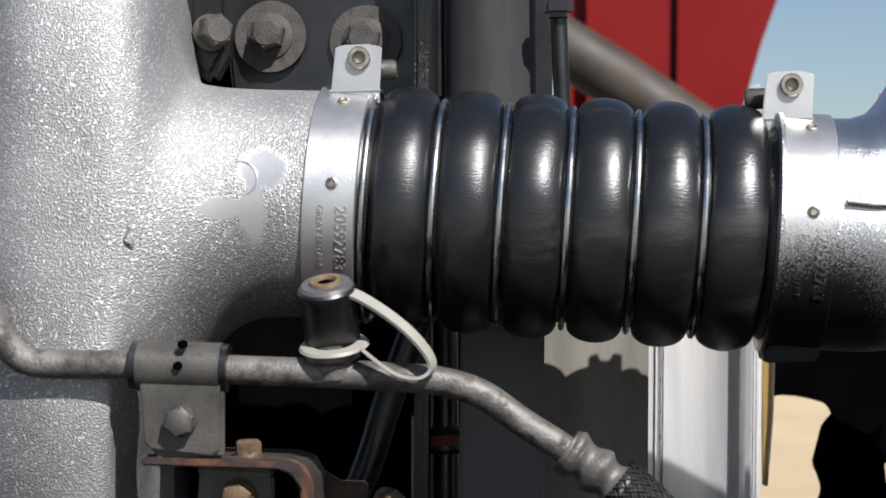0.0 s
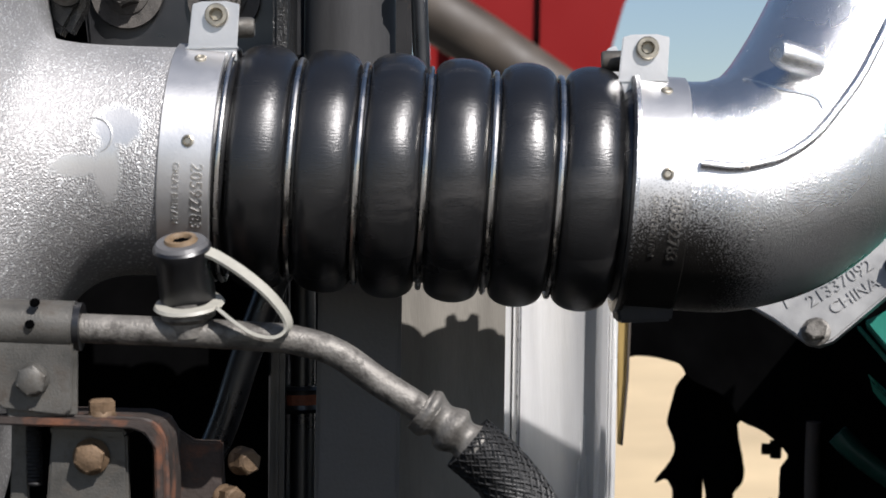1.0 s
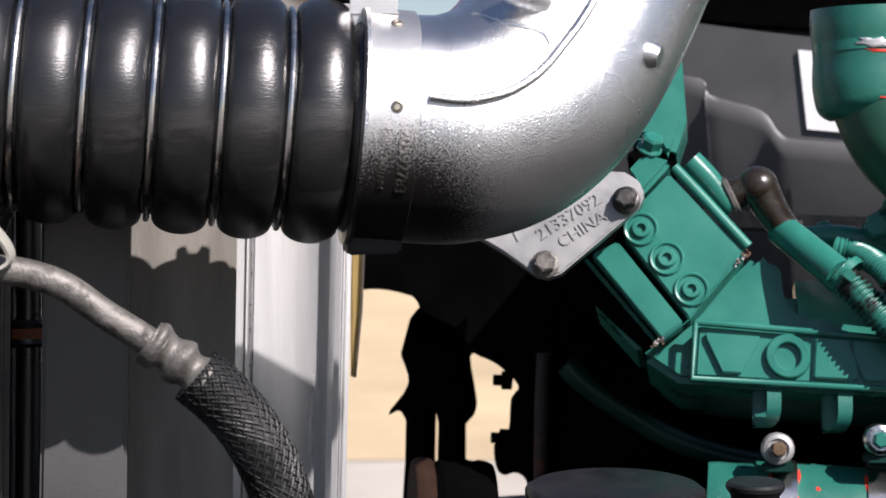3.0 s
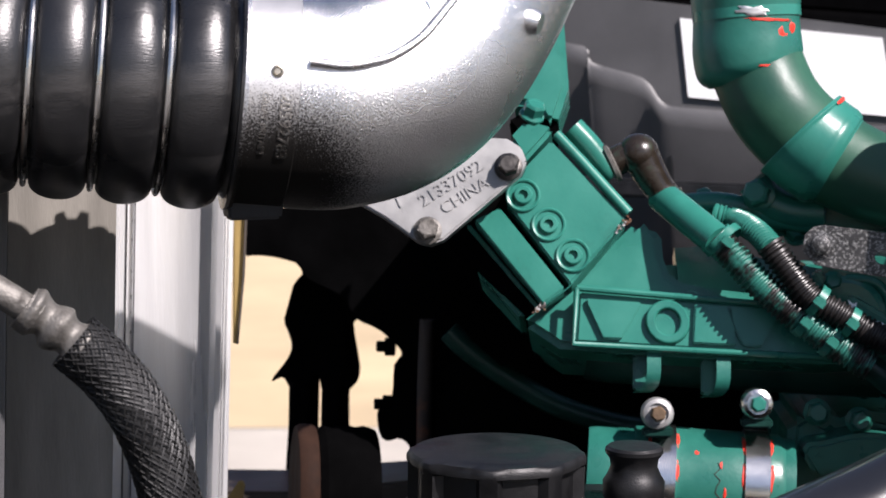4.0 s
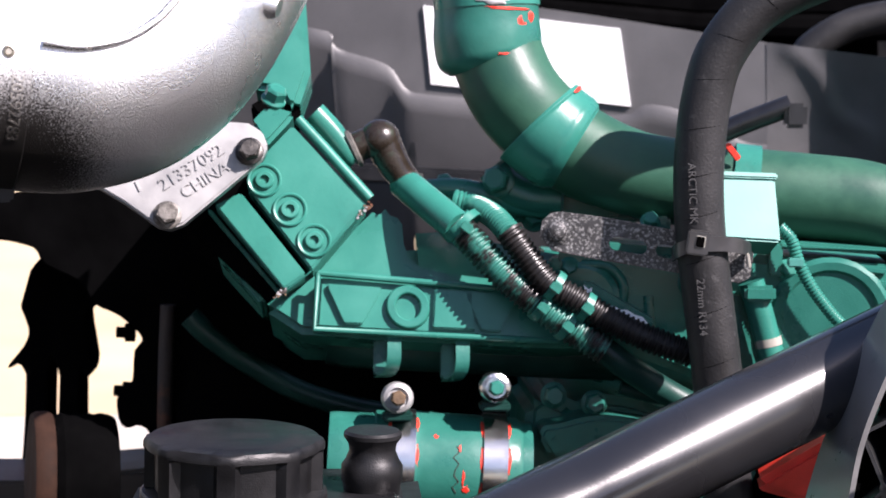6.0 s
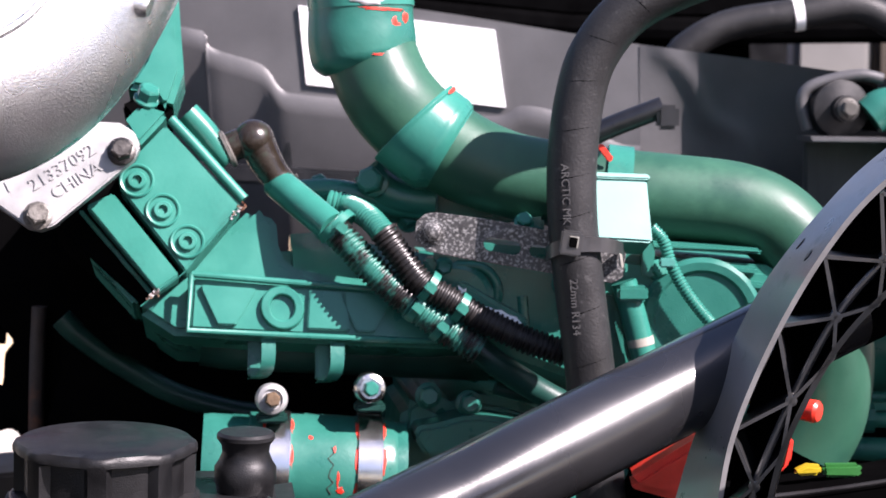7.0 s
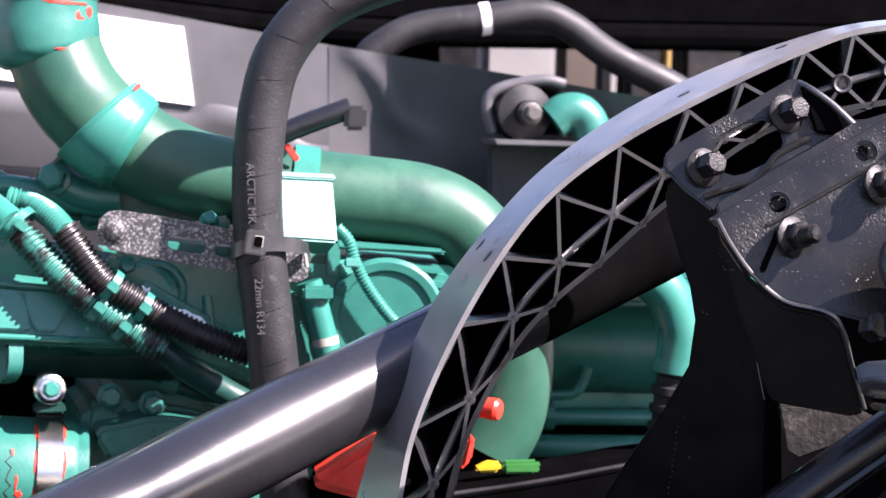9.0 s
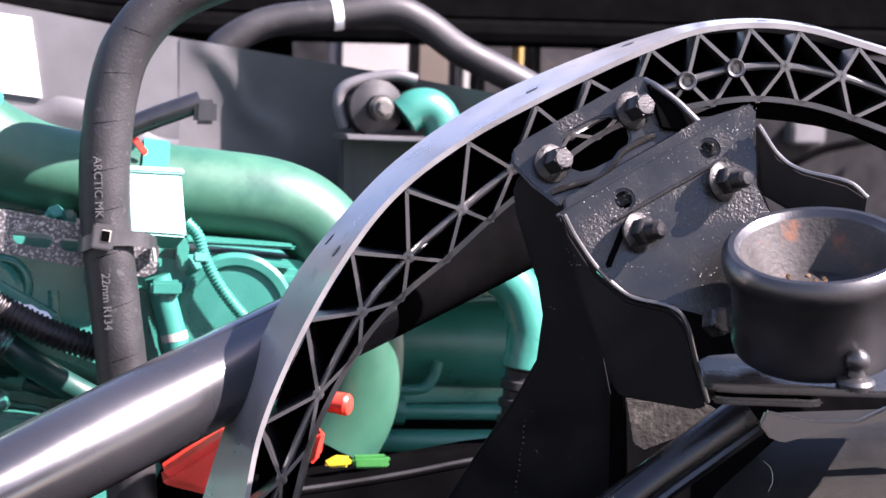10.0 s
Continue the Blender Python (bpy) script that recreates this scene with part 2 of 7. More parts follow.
DIRT = mat("caked_dirt", (0.016, 0.0145, 0.0125), 0.75, 0.0, 0.6, 70, 1.0, 300, wear=((0.05, 0.046, 0.040), 120, 0.52, 0.62, 0.8), spec=0.3)
SPECK = mat("glint_and_dried_splash", (0.10, 0.098, 0.095), 0.3, 0.0, 0.2, 300, 0.0)
PULLEY_RUST = mat("dark_brown_rust", (0.024, 0.012, 0.008), 0.8, 0.0, 0.4, 60, 0.4, 400, spec=0.1)
CONCRETE = mat("pale_concrete", (0.44, 0.40, 0.34), 0.9, 0.0, 0.12, 1.5, 0.2, 40)
YELLOW_BROWN = mat("ochre_paint", (0.25, 0.17, 0.05), 0.6, 0.0, 0.3, 8, 0.1, 200)
YELLOW = mat("yellow_plastic", (0.42, 0.31, 0.012), 0.45, 0.0, 0.15, 80, 0.0)
LIME = mat("bright_green_plastic", (0.010, 0.11, 0.018), 0.45, 0.0, 0.15, 80, 0.0)
GREY_PAINT = mat("grey_paint", (0.19, 0.19, 0.185), 0.5, 0.0, 0.1, 6, 0.05, 200)
WHITE_PAINT = mat("white_paint", (0.75, 0.75, 0.73), 0.4, 0.0, 0.06, 6, 0.05, 200)
BROWN = mat("ochre_brown_paint", (0.045, 0.035, 0.026), 0.6, 0.0, 0.3, 8, 0.1, 200)


# ---- building helpers ----
BASE = {}


def thing(name, plane, origin, label, category, group="", kind=""):
    """An Empty at the thing's base; its parts are modelled in the plane's coordinates."""
    ob = new(name)
    ob.empty_display_size = 0.02
    ob.matrix_world = plane @ Matrix.Translation(origin)
    BASE[ob.name] = Vector(origin)
    return tagged(ob, label, category, group, kind)


def part(name, bm, material, parent, label="", smooth=35):
    me = bpy.data.meshes.new(name)
    root = parent
    while root.parent:
        root = root.parent
    bmesh.ops.translate(bm, verts=bm.verts, vec=-BASE[root.name])
    bmesh.ops.recalc_face_normals(bm, faces=bm.faces)
    bm.to_mesh(me)
    bm.free()
    for p in me.polygons:
        p.use_smooth = True
    me.set_sharp_from_angle(angle=radians(smooth))
    me.materials.append(material)
    ob = new(name, me)
    ob.parent = parent
    if label:
        ob["label"] = label
    return ob


def spline(pts, n):
    """Catmull-Rom through pts, n samples a span."""
    p = [Vector(q) for q in pts]
    p = [2 * p[0] - p[1]] + p + [2 * p[-1] - p[-2]]
    out = []
    for i in range(1, len(p) - 2):
        a, b, c, d = p[i - 1:i + 3]
        for k in range(n):
            t = k / n
            out.append(0.5 * (2 * b + (c - a) * t + (2 * a - 5 * b + 4 * c - d) * t * t + (3 * b - a - 3 * c + d) * t ** 3))
    out.append(p[-2].copy())
    return out


def even(pts, step):
    """The polyline resampled at an even step."""
    out, left = [pts[0].copy()], step
    for a, b in zip(pts, pts[1:]):
        d = (b - a).length
        while d > left:
            a = a + (b - a) * (left / d)
            out.append(a.copy())
            d, left = (b - a).length, step
        left -= d
    out.append(pts[-1].copy())
    return out


def sweep(bm, line, radius, seg=16, caps=True, squash=1.0):
    """A tube of radius (a number or a function of the length run) along a polyline."""
    rings, run = [], 0.0
    up = Vector((0, 0, 1))
    for i, p in enumerate(line):
        d = (line[min(i + 1, len(line) - 1)] - line[max(i - 1, 0)]).normalized()
        if i:
            run += (p - line[i - 1]).length
        if i == 0:
            side = d.cross(up if abs(d.z) < 0.9 else Vector((0, 1, 0))).normalized()
        else:
            side = (side - d * side.dot(d)).normalized()
        other = d.cross(side)
        r = radius(run) if callable(radius) else radius
        rings.append([bm.verts.new(p + (side * math.cos(a) + other * math.sin(a) * squash) * r)
                      for a in (2 * math.pi * k / seg for k in range(seg))])
    for a, b in zip(rings, rings[1:]):
        for k in range(seg):
            bm.faces.new((a[k], a[(k + 1) % seg], b[(k + 1) % seg], b[k]))
    if caps:
        bm.faces.new(rings[0])
        bm.faces.new(rings[-1])
    return bm


def tube(pts, radius, seg=18, n=10, caps=True, step=None, squash=1.0):
    line = spline(pts, n)
    if step:
        line = even(line, step)
    return sweep(bmesh.new(), line, radius, seg, caps, squash)


def basis_of(axis):
    d = Vector(axis).normalized()
    s = d.cross(Vector((0, 0, 1)) if abs(d.z) < 0.9 else Vector((1, 0, 0))).normalized()
    return d, s, d.cross(s)


def lathe(bm, profile, p, axis, seg=32, turn=0.0):
    """Revolve (radius, along) pairs round the axis through p."""
    d, s, o = basis_of(axis)
    p = Vector(p)
    rings = []
    for r, h in profile:
        if r < 1e-6:
            rings.append([bm.verts.new(p + d * h)])
        else:
            rings.append([bm.verts.new(p + d * h + (s * math.cos(a) + o * math.sin(a)) * r)
                          for a in (turn + 2 * math.pi * k / seg for k in range(seg))])
    for a, b in zip(rings, rings[1:]):
        if len(a) == 1 and len(b) == 1:
            continue
        for k in range(seg):
            j = (k + 1) % seg
            if len(a) == 1:
                bm.faces.new((a[0], b[j], b[k]))
            elif len(b) == 1:
                bm.faces.new((a[k], a[j], b[0]))
            else:
                bm.faces.new((a[k], a[j], b[j], b[k]))
    return bm


def prism(poly, y0, y1, bevel=0.0, holes=(), bm=None):
    """A plate: the outline's x and z, from depth y0 to y1; holes go through."""
    own = bmesh.new()
    loops = [[(p[0], p[-1]) for p in poly]] + [list(h) for h in holes]
    edges, rings = [], []
    for lp in loops:
        vs = [own.verts.new((x, y0, z)) for x, z in lp]
        rings.append(vs)
        edges += [own.edges.new((a, b)) for a, b in zip(vs, vs[1:] + vs[:1])]
    if holes:
        bmesh.ops.triangle_fill(own, edges=edges, use_beauty=True)
    else:
        own.faces.new(rings[0])
    got = bmesh.ops.extrude_face_region(own, geom=list(own.faces))
    bmesh.ops.translate(own, verts=[g for g in got["geom"] if isinstance(g, bmesh.types.BMVert)], vec=(0, y1 - y0, 0))
    if bevel:
        sharp = [e for e in own.edges if len(e.link_faces) == 2 and e.calc_face_angle(0) > 0.6]
        bmesh.ops.bevel(own, geom=sharp, offset=bevel, segments=2, affect='EDGES', clamp_overlap=True)
    return own


def join(bm, extra):
    me = bpy.data.meshes.new("tmp")
    extra.to_mesh(me)
    extra.free()
    bm.from_mesh(me)
    bpy.data.meshes.remove(me)
    return bm


def rounded(pts, n=3):
    """A closed outline with its corners eased."""
    return spline([pts[-1]] + list(pts) + [pts[0]], n)[n:-n - 1]


def flake(p, axis, r, deg, half_deg, half_len, seed):
    """An irregular thin patch lying on a cylinder of radius r round the axis through p; deg 0 faces -y."""
    rng = random.Random(seed)
    d = Vector(axis).normalized()
    e = Vector((0, -1, 0))
    e = (e - d * e.dot(d)).normalized()
    g = d.cross(e)
    bm = bmesh.new()

    def at(u, v, lift):
        w = radians(deg + half_deg * u)
        return Vector(p) + d * (half_len * v) + (e * math.cos(w) + g * math.sin(w)) * (r + lift)
    ring = []
    for k in range(16):
        t = 2 * math.pi * k / 16
        s = rng.uniform(0.55, 1.1)
        ring.append((math.cos(t) * s, math.sin(t) * s))
    outer = [bm.verts.new(at(u, v, 0.0)) for u, v in ring]
    inner = [bm.verts.new(at(u * 0.8, v * 0.8, 0.0004)) for u, v in ring]
    mid = [bm.verts.new(at(u * 0.4, v * 0.4, 0.0004)) for u, v in ring]
    c = bm.verts.new(at(0, 0, 0.0004))
    for k in range(16):
        j = (k + 1) % 16
        bm.faces.new((outer[k], outer[j], inner[j], inner[k]))
        bm.faces.new((inner[k], inner[j], mid[j], mid[k]))
        bm.faces.new((mid[k], mid[j], c))
    return bm


def box(c, size, bevel=0.001, turn=(0, 0, 0)):
    bm = bmesh.new()
    bmesh.ops.create_cube(bm, size=1)
    bmesh.ops.scale(bm, vec=size, verts=bm.verts)
    if bevel:
        bmesh.ops.bevel(bm, geom=list(bm.edges), offset=bevel, segments=2, affect='EDGES', clamp_overlap=True)
    bmesh.ops.transform(bm, matrix=pose(*c, *turn), verts=bm.verts)
    return bm


def hexbolt(p, axis, across, height, flange=None, washer=None, turn=0.3):
    """A hexagon head on its flange, seated at p."""
    r = across / 2
    bm = bmesh.new()
    h = 0.0
    if washer:
        lathe(bm, [(0, 0), (washer, 0), (washer, 0.002), (washer * 0.4, 0.0022), (0, 0.0022)], p, axis, 36)
        h = 0.002
    if flange:
        lathe(bm, [(0, h), (flange, h), (flange, h + 0.0012), (r * 1.02, h + 0.003), (0, h + 0.003)], p, axis, 30)
        h += 0.0022
    lathe(bm, [(0, h), (r * 1.13, h), (r * 1.15, h + height * 0.85), (r * 0.98, h + height), (0, h + height * 1.02)],
          p, axis, 6, turn)
    lathe(bm, [(r * 0.93, h + height * 0.97), (r * 0.80, h + height * 1.07), (0, h + height * 1.08)], p, axis, 20)
    return bm


def slab(poly, z0, z1, bevel=0.0):
    """A level plate: the outline's x and y, from height z0 to z1."""
    bm = prism([(x, 0, y) for x, y in poly], z0, z1, bevel)
    for v in bm.verts:
        v.co.y, v.co.z = v.co.z, v.co.y
    return bm


def specks(places, y, seed, small, large):
    """Small dried drops on an upright face that looks to -y."""
    rng = random.Random(seed)
    bm = bmesh.new()
    for x, z in places:
        r = rng.uniform(small, large)
        ring = [bm.verts.new((x + r * math.cos(w), y, z + r * rng.uniform(0.6, 1.3) * math.sin(w))) for w in (0, 1.05, 2.1, 3.14, 4.2, 5.24)]
        top = bm.verts.new((x, y - r * 0.6, z))
        for p, q in zip(ring, ring[1:] + ring[:1]):
            bm.faces.new((p, q, top))
    return bm


def capscrew(p, axis, r, h, socket=0.5):
    bm = bmesh.new()
    lathe(bm, [(0, 0), (r, 0), (r, h * 0.85), (r * 0.9, h), (r * socket * 1.15, h)], p, axis, 24)
    lathe(bm, [(r * socket * 1.15, h), (r * socket, h - 0.0006), (r * socket, h * 0.35), (0, h * 0.35)], p, axis, 6)
    return bm


def circle(x, z, r, n=14, sx=1.0, turn=0.0):
    c, s = math.cos(turn), math.sin(turn)
    return [(x + r * sx * math.cos(a) * c - r * math.sin(a) * s, z + r * sx * math.cos(a) * s + r * math.sin(a) * c)
            for a in (2 * math.pi * k / n for k in range(n))]


def slot(x, z, half, r, turn=0.0, n=6):
    c, s = math.cos(turn), math.sin(turn)
    pts = [(half + r * math.cos(a), r * math.sin(a)) for a in (-math.pi / 2 + math.pi * k / n for k in range(n + 1))]
    pts += [(-half - r * math.cos(a), -r * math.sin(a)) for a in (-math.pi / 2 + math.pi * k / n for k in range(n + 1))]
    return [(x + u * c - v * s, z + u * s + v * c) for u, v in pts]


def lettering(text, size, depth):
    """Raised letters as a bmesh: x along, y up, z out."""
    cu = bpy.data.curves.new("letters", 'FONT')
    cu.body, cu.size, cu.extrude, cu.align_x, cu.align_y = text, size, depth, 'CENTER', 'CENTER'
    cu.resolution_u = 3
    ob = bpy.data.objects.new("letters", cu)
    scene.collection.objects.link(ob)
    bpy.context.view_layer.update()
    me = bpy.data.meshes.new_from_object(ob.evaluated_get(bpy.context.evaluated_depsgraph_get()))
    bm = bmesh.new()
    bm.from_mesh(me)
    bpy.data.objects.remove(ob)
    bpy.data.curves.remove(cu)
    bpy.data.meshes.remove(me)
    return bm


def flat_letters(text, size, p, turn, depth=0.0004, shear=0.0):
    """Letters on an upright face that looks to -y, at p, turned by degrees."""
    bm = lettering(text, size, depth)
    bmesh.ops.transform(bm, matrix=Matrix.Translation(p) @ pose(0, 0, 0, 90, 0, 0) @ pose(0, 0, 0, 0, 0, turn), verts=bm.verts)
    return bm


# ================= charge-air cooler side =================
AX0, AX1 = Vector((-0.1157, -0, 0.0353)), Vector((0.0916, -0, 0.017))
AXIS = (AX1 - AX0).normalized()
FRONT = Vector((0, -1, 0))
OVER = AXIS.cross(FRONT) * -1
RUN = (AX1 - AX0).length


def round_axis(a, r, deg):
    t = radians(deg)
    return AX0 + AXIS * a + (FRONT * math.cos(t) + OVER * math.sin(t)) * r


def ring_profile(bm, profile, seg=72):
    """Revolve (radius, along) round the hose's axis."""
    rings = [[bm.verts.new(round_axis(a, r, 360 * k / seg)) for k in range(seg)] for r, a in profile]
    for p, q in zip(rings, rings[1:]):
        for k in range(seg):
            bm.faces.new((p[k], p[(k + 1) % seg], q[(k + 1) % seg], q[k]))
    return bm


def build_tank():
    t = thing("charge_air_tank", COOLER, (-0.2272, -0, -0.1033), "rough cast aluminium charge air cooler end tank with outlet neck", "engine part")
    top = [(-0.1228, -0, 0.0883), (-0.1374, -0, 0.089), (-0.1506, -0, 0.0897), (-0.1625, -0, 0.0906), (-0.1731, -0, 0.092), (-0.1811, -0, 0.0944), (-0.1854, -0, 0.1019), (-0.1882, -0, 0.1173), (-0.1924, -0, 0.144), (-0.2017, -0, 0.1788), (-0.2201, -0, 0.1981), (-0.2415, -0, 0.2016), (-0.2581, -0, 0.1836), (-0.2683, -0, 0.1521), (-0.2739, -0, 0.1097), (-0.2775, -0, 0.0699)]
    low = [(-0.1255, -0, -0.0166), (-0.14, -0, -0.016), (-0.1532, -0, -0.0162), (-0.1652, -0, -0.0199), (-0.1761, -0, -0.0286), (-0.1871, -0, -0.0422), (-0.1994, -0, -0.0591), (-0.21, -0, -0.0773), (-0.2148, -0, -0.0982), (-0.2171, -0, -0.1297), (-0.2283, -0, -0.1506), (-0.2499, -0, -0.1555), (-0.2657, -0, -0.1448), (-0.2759, -0, -0.1182), (-0.2792, -0, -0.0759), (-0.2807, -0, -0.0229)]
    half = [0.0522, 0.0522, 0.0528, 0.0545, 0.058, 0.062, 0.065, 0.068, 0.07, 0.072, 0.073, 0.072, 0.066, 0.052, 0.032, 0.006]
    bm, seg, rows = bmesh.new(), 64, []
    ups, downs = spline(top, 5), spline(low, 5)
    halves = [v.x for v in spline([(h, 0, 0) for h in half], 5)]
    for u, d, h in zip(ups, downs, halves):
        c, rz = (u + d) / 2, (u - d).length / 2
        e = 1.0 - 0.25 * min(1, max(0, (rz - 0.053) / 0.06))
        ring = []
        for k in range(seg):
            a = 2 * math.pi * k / seg
            ca, sa = math.cos(a), math.sin(a)
            x = u.x + (d.x - u.x) * (1 - sa) / 2
            ring.append(bm.verts.new((x, c.y + 0.012 * (rz > 0.06) * 0 - h * math.copysign(abs(ca) ** e, ca), c.z + rz * math.copysign(abs(sa) ** e, sa))))
        rows.append(ring)
    for p, q in zip(rows, rows[1:]):
        for k in range(seg):
            bm.faces.new((p[k], p[(k + 1) % seg], q[(k + 1) % seg], q[k]))
    bm.faces.new(rows[-1])
    body = part("body", bm, CAST, t, smooth=60)
    # witness mark of the casting gate, slightly proud
    gate = [round_axis(-0.040 + 0.0078 * math.cos(radians(q)), 0.0522, 8 + math.degrees(0.0078 * math.sin(radians(q)) / 0.0522)) for q in range(-95, 215, 10)]
    part("gate_mark", sweep(bmesh.new(), gate, 0.0006, 8), CAST, body)

    part("raised_mark", tube([(-0.2001, -0.07, 0.0261), (-0.2017, -0.07, 0.0201), (-0.1978, -0.07, 0.0183)], 0.0007, 6), CAST, body)


def build_clamp(a, tab_at, lug):
    o = round_axis(a, 0.0535, -90)
    t = thing("hose_clamp", COOLER, o, "stainless band clamp with socket screw around the bellows hose", "hose clamp", "hose clamps")
    w = 0.0118
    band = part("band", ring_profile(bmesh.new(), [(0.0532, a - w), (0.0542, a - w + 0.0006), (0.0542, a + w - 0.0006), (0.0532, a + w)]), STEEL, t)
    x, z = tab_at
    tab = prism([(x - 0.0116, z - 0.0055), (x + 0.0112, z - 0.0055), (x + 0.0112, z), (x + 0.0128, z + 0.0200), (x + 0.007, z + 0.0215), (x - 0.004, z + 0.0215), (x - 0.0083, z + 0.0205)],
                -0.0205, -0.0185, 0.0004, [circle(x + 0.0025, z + 0.0150, 0.0044)])
    tab = part("tension_tab", tab, STEEL, t)
    part("fold", box((x, -0.0196, z + 0.0006), (0.0236, 0.0034, 0.0016), 0.0005), STEEL, tab)
    part("rear_tab", prism([(x - 0.0125, z - 0.006), (x + 0.0050, z - 0.006), (x + 0.0052, z + 0.0190), (x + 0.0010, z + 0.0205), (x - 0.0012, z + 0.0165), (x - 0.0060, z + 0.0165), (x - 0.0078, z + 0.0205), (x - 0.0120, z + 0.0190)], 0.018, 0.020, 0.0004), STEEL, t)
    part("trunnion", lathe(bmesh.new(), [(0, -0.0128), (0.0042, -0.0128), (0.0048, -0.0115), (0.0048, 0.0145), (0.004, 0.016), (0, 0.016)], (x + (-0.004 if lug else 0.002), -0.006, z + 0.011), (1, 0, 0), 18), ZINC, t)
    part("socket_screw", capscrew((x + 0.0025, -0.0190, z + 0.0152), (0, -1, 0), 0.0052, 0.0046, 0.52), BRASS_ZINC, tab, "yellow zinc socket head screw")
    part("screw_shank", lathe(bmesh.new(), [(0, -0.012), (0.0028, -0.012), (0.0028, 0.02), (0, 0.02)], (x + 0.0025, 0, z + 0.0152), (0, -1, 0), 14), ZINC, t)
    if lug:
        part("lower_lug", prism([(0.0732, -0.01, -0.03), (0.1002, -0.01, -0.0311), (0.0984, -0.01, -0.0412), (0.0746, -0.01, -0.0417)], -0.016, 0.012, 0.0012), DARK_METAL, t, "dark lug under the band")
    for deg in (57, 8):
        part("rivet", lathe(bmesh.new(), [(0.0027, -0.0004), (0.0027, 0.0005), (0.0018, 0.0009), (0.0013, 0.0003), (0, 0.0003)], round_axis(a + 0.001, 0.0543, deg), round_axis(0, 1, deg) - AX0, 18), BRASS_ZINC, band)
    for text, size, off, mid in (("20592783", 0.0076, 0.0055, -18), ("GREAT BRITAIN", 0.0040, -0.0035, -17)):
        bm = lettering(text, size, 0.00025)
        for v in bm.verts:
            x, y, z = v.co
            v.co = round_axis(a + off + y, 0.0544 + z, mid - math.degrees(x / 0.0542))
        part("stamped_number", bm, WIRE, band, "stamped raised lettering")


def build_bellows():
    start, end = 0.0122, RUN - 0.0122
    t = thing("bellows_hose", COOLER, round_axis(RUN / 2, 0.0557, -90), "black silicone bellows hose with six bulges and steel wire rings", "hose")
    n = 6
    pitch = (end - start - 0.006) / n
    prof = [(0.0515, start - 0.004), (0.0520, start)]
    for i in range(n):
        a0 = start + 0.003 + i * pitch
        for k in range(19):
            u = math.pi * k / 18
            prof.append((0.0482 + 0.0080 * math.sin(u) ** 0.85, a0 + pitch * (0.075 + 0.85 * (0.5 - 0.5 * math.cos(u)))))
    prof += [(0.0520, end), (0.0515, end + 0.004)]
    bm = ring_profile(bmesh.new(), prof, 96)
    for v in bm.verts:
        v.co += Vector((noise.noise(v.co * 40), noise.noise(v.co * 40 + Vector((9, 0, 0))), noise.noise(v.co * 40 + Vector((0, 9, 0))))) * 0.0006
    part("hose", bm, RUBBER, t, smooth=80)
    for i in range(1, n):
        a = start + 0.003 + i * pitch
        part("wire_ring", ring_profile(bmesh.new(), [(0.0504 + 0.0014 * math.sin(x), a + 0.0014 * math.cos(x)) for x in (2 * math.pi * k / 8 for k in range(9))], 72), WIRE, t, "bright steel wire ring")
    part("wire_ring", ring_profile(bmesh.new(), [(0.0532 + 0.0012 * math.sin(x), start + 0.0022 + 0.0012 * math.cos(x)) for x in (2 * math.pi * k / 8 for k in range(9))], 72), WIRE, t)
    part("end_cuff", ring_profile(bmesh.new(), [(0.050, end - 0.002), (0.0555, end - 0.002), (0.0560, end - 0.0005), (0.0555, end + 0.001), (0.050, end + 0.001)], 72), RUBBER, t)


def build_elbow():
    t = thing("elbow_pipe", COOLER, (0.1295, -0, -0.0403), "cast aluminium charge air elbow pipe bending upwards, sunlit", "pipe")
    line = [round_axis(RUN - 0.01, 0, 0), round_axis(RUN + 0.02, 0, 0)] + [Vector(p) for p in [(0.1279, -0, 0.0158), (0.1496, 0.004, 0.0226), (0.1686, 0.012, 0.0372), (0.1863, 0.025, 0.0595), (0.2056, 0.042, 0.0903), (0.2259, 0.06, 0.128), (0.2459, 0.08, 0.1703)]]
    pts = spline(line, 8)
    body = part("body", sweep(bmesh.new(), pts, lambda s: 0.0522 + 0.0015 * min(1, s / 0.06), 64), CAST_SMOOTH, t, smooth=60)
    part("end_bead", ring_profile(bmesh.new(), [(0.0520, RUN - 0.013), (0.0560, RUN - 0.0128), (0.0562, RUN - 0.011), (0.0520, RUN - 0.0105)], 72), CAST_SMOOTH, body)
    part("seam_rib", tube([(0.1078, -0.0515, 0.0286), (0.1224, -0.052, 0.0268), (0.1335, -0.0515, 0.0281), (0.145, -0.0495, 0.0314), (0.1583, -0.0455, 0.0397), (0.1696, -0.04, 0.0514), (0.1816, -0.032, 0.0655), (0.1929, -0.0225, 0.0826), (0.2051, -0.011, 0.1028)], lambda q: 0.0030, 14, squash=0.8), CAST_SMOOTH, body)
    part("seam_rib", tube([(0.133, -0.0192, 0.0675), (0.1463, -0.0322, 0.0617), (0.1603, -0.0372, 0.0575), (0.164, -0.0402, 0.0515)], 0.0016, 10), CAST_SMOOTH, body)
    part("lug", lathe(bmesh.new(), [(0, -0.012), (0.0072, -0.012), (0.0066, 0.006), (0.0052, 0.010), (0, 0.0105)], (0.1527, -0.033, 0.0753), (-0.85, -0.5, 0.25), 24), CAST_SMOOTH, body)
    part("lug", lathe(bmesh.new(), [(0, -0.014), (0.0068, -0.014), (0.0060, 0.006), (0.0048, 0.0085), (0, 0.009)], (0.2119, -0.018, 0.0493), (0.75, -0.45, -0.25), 24), CAST_SMOOTH, body)


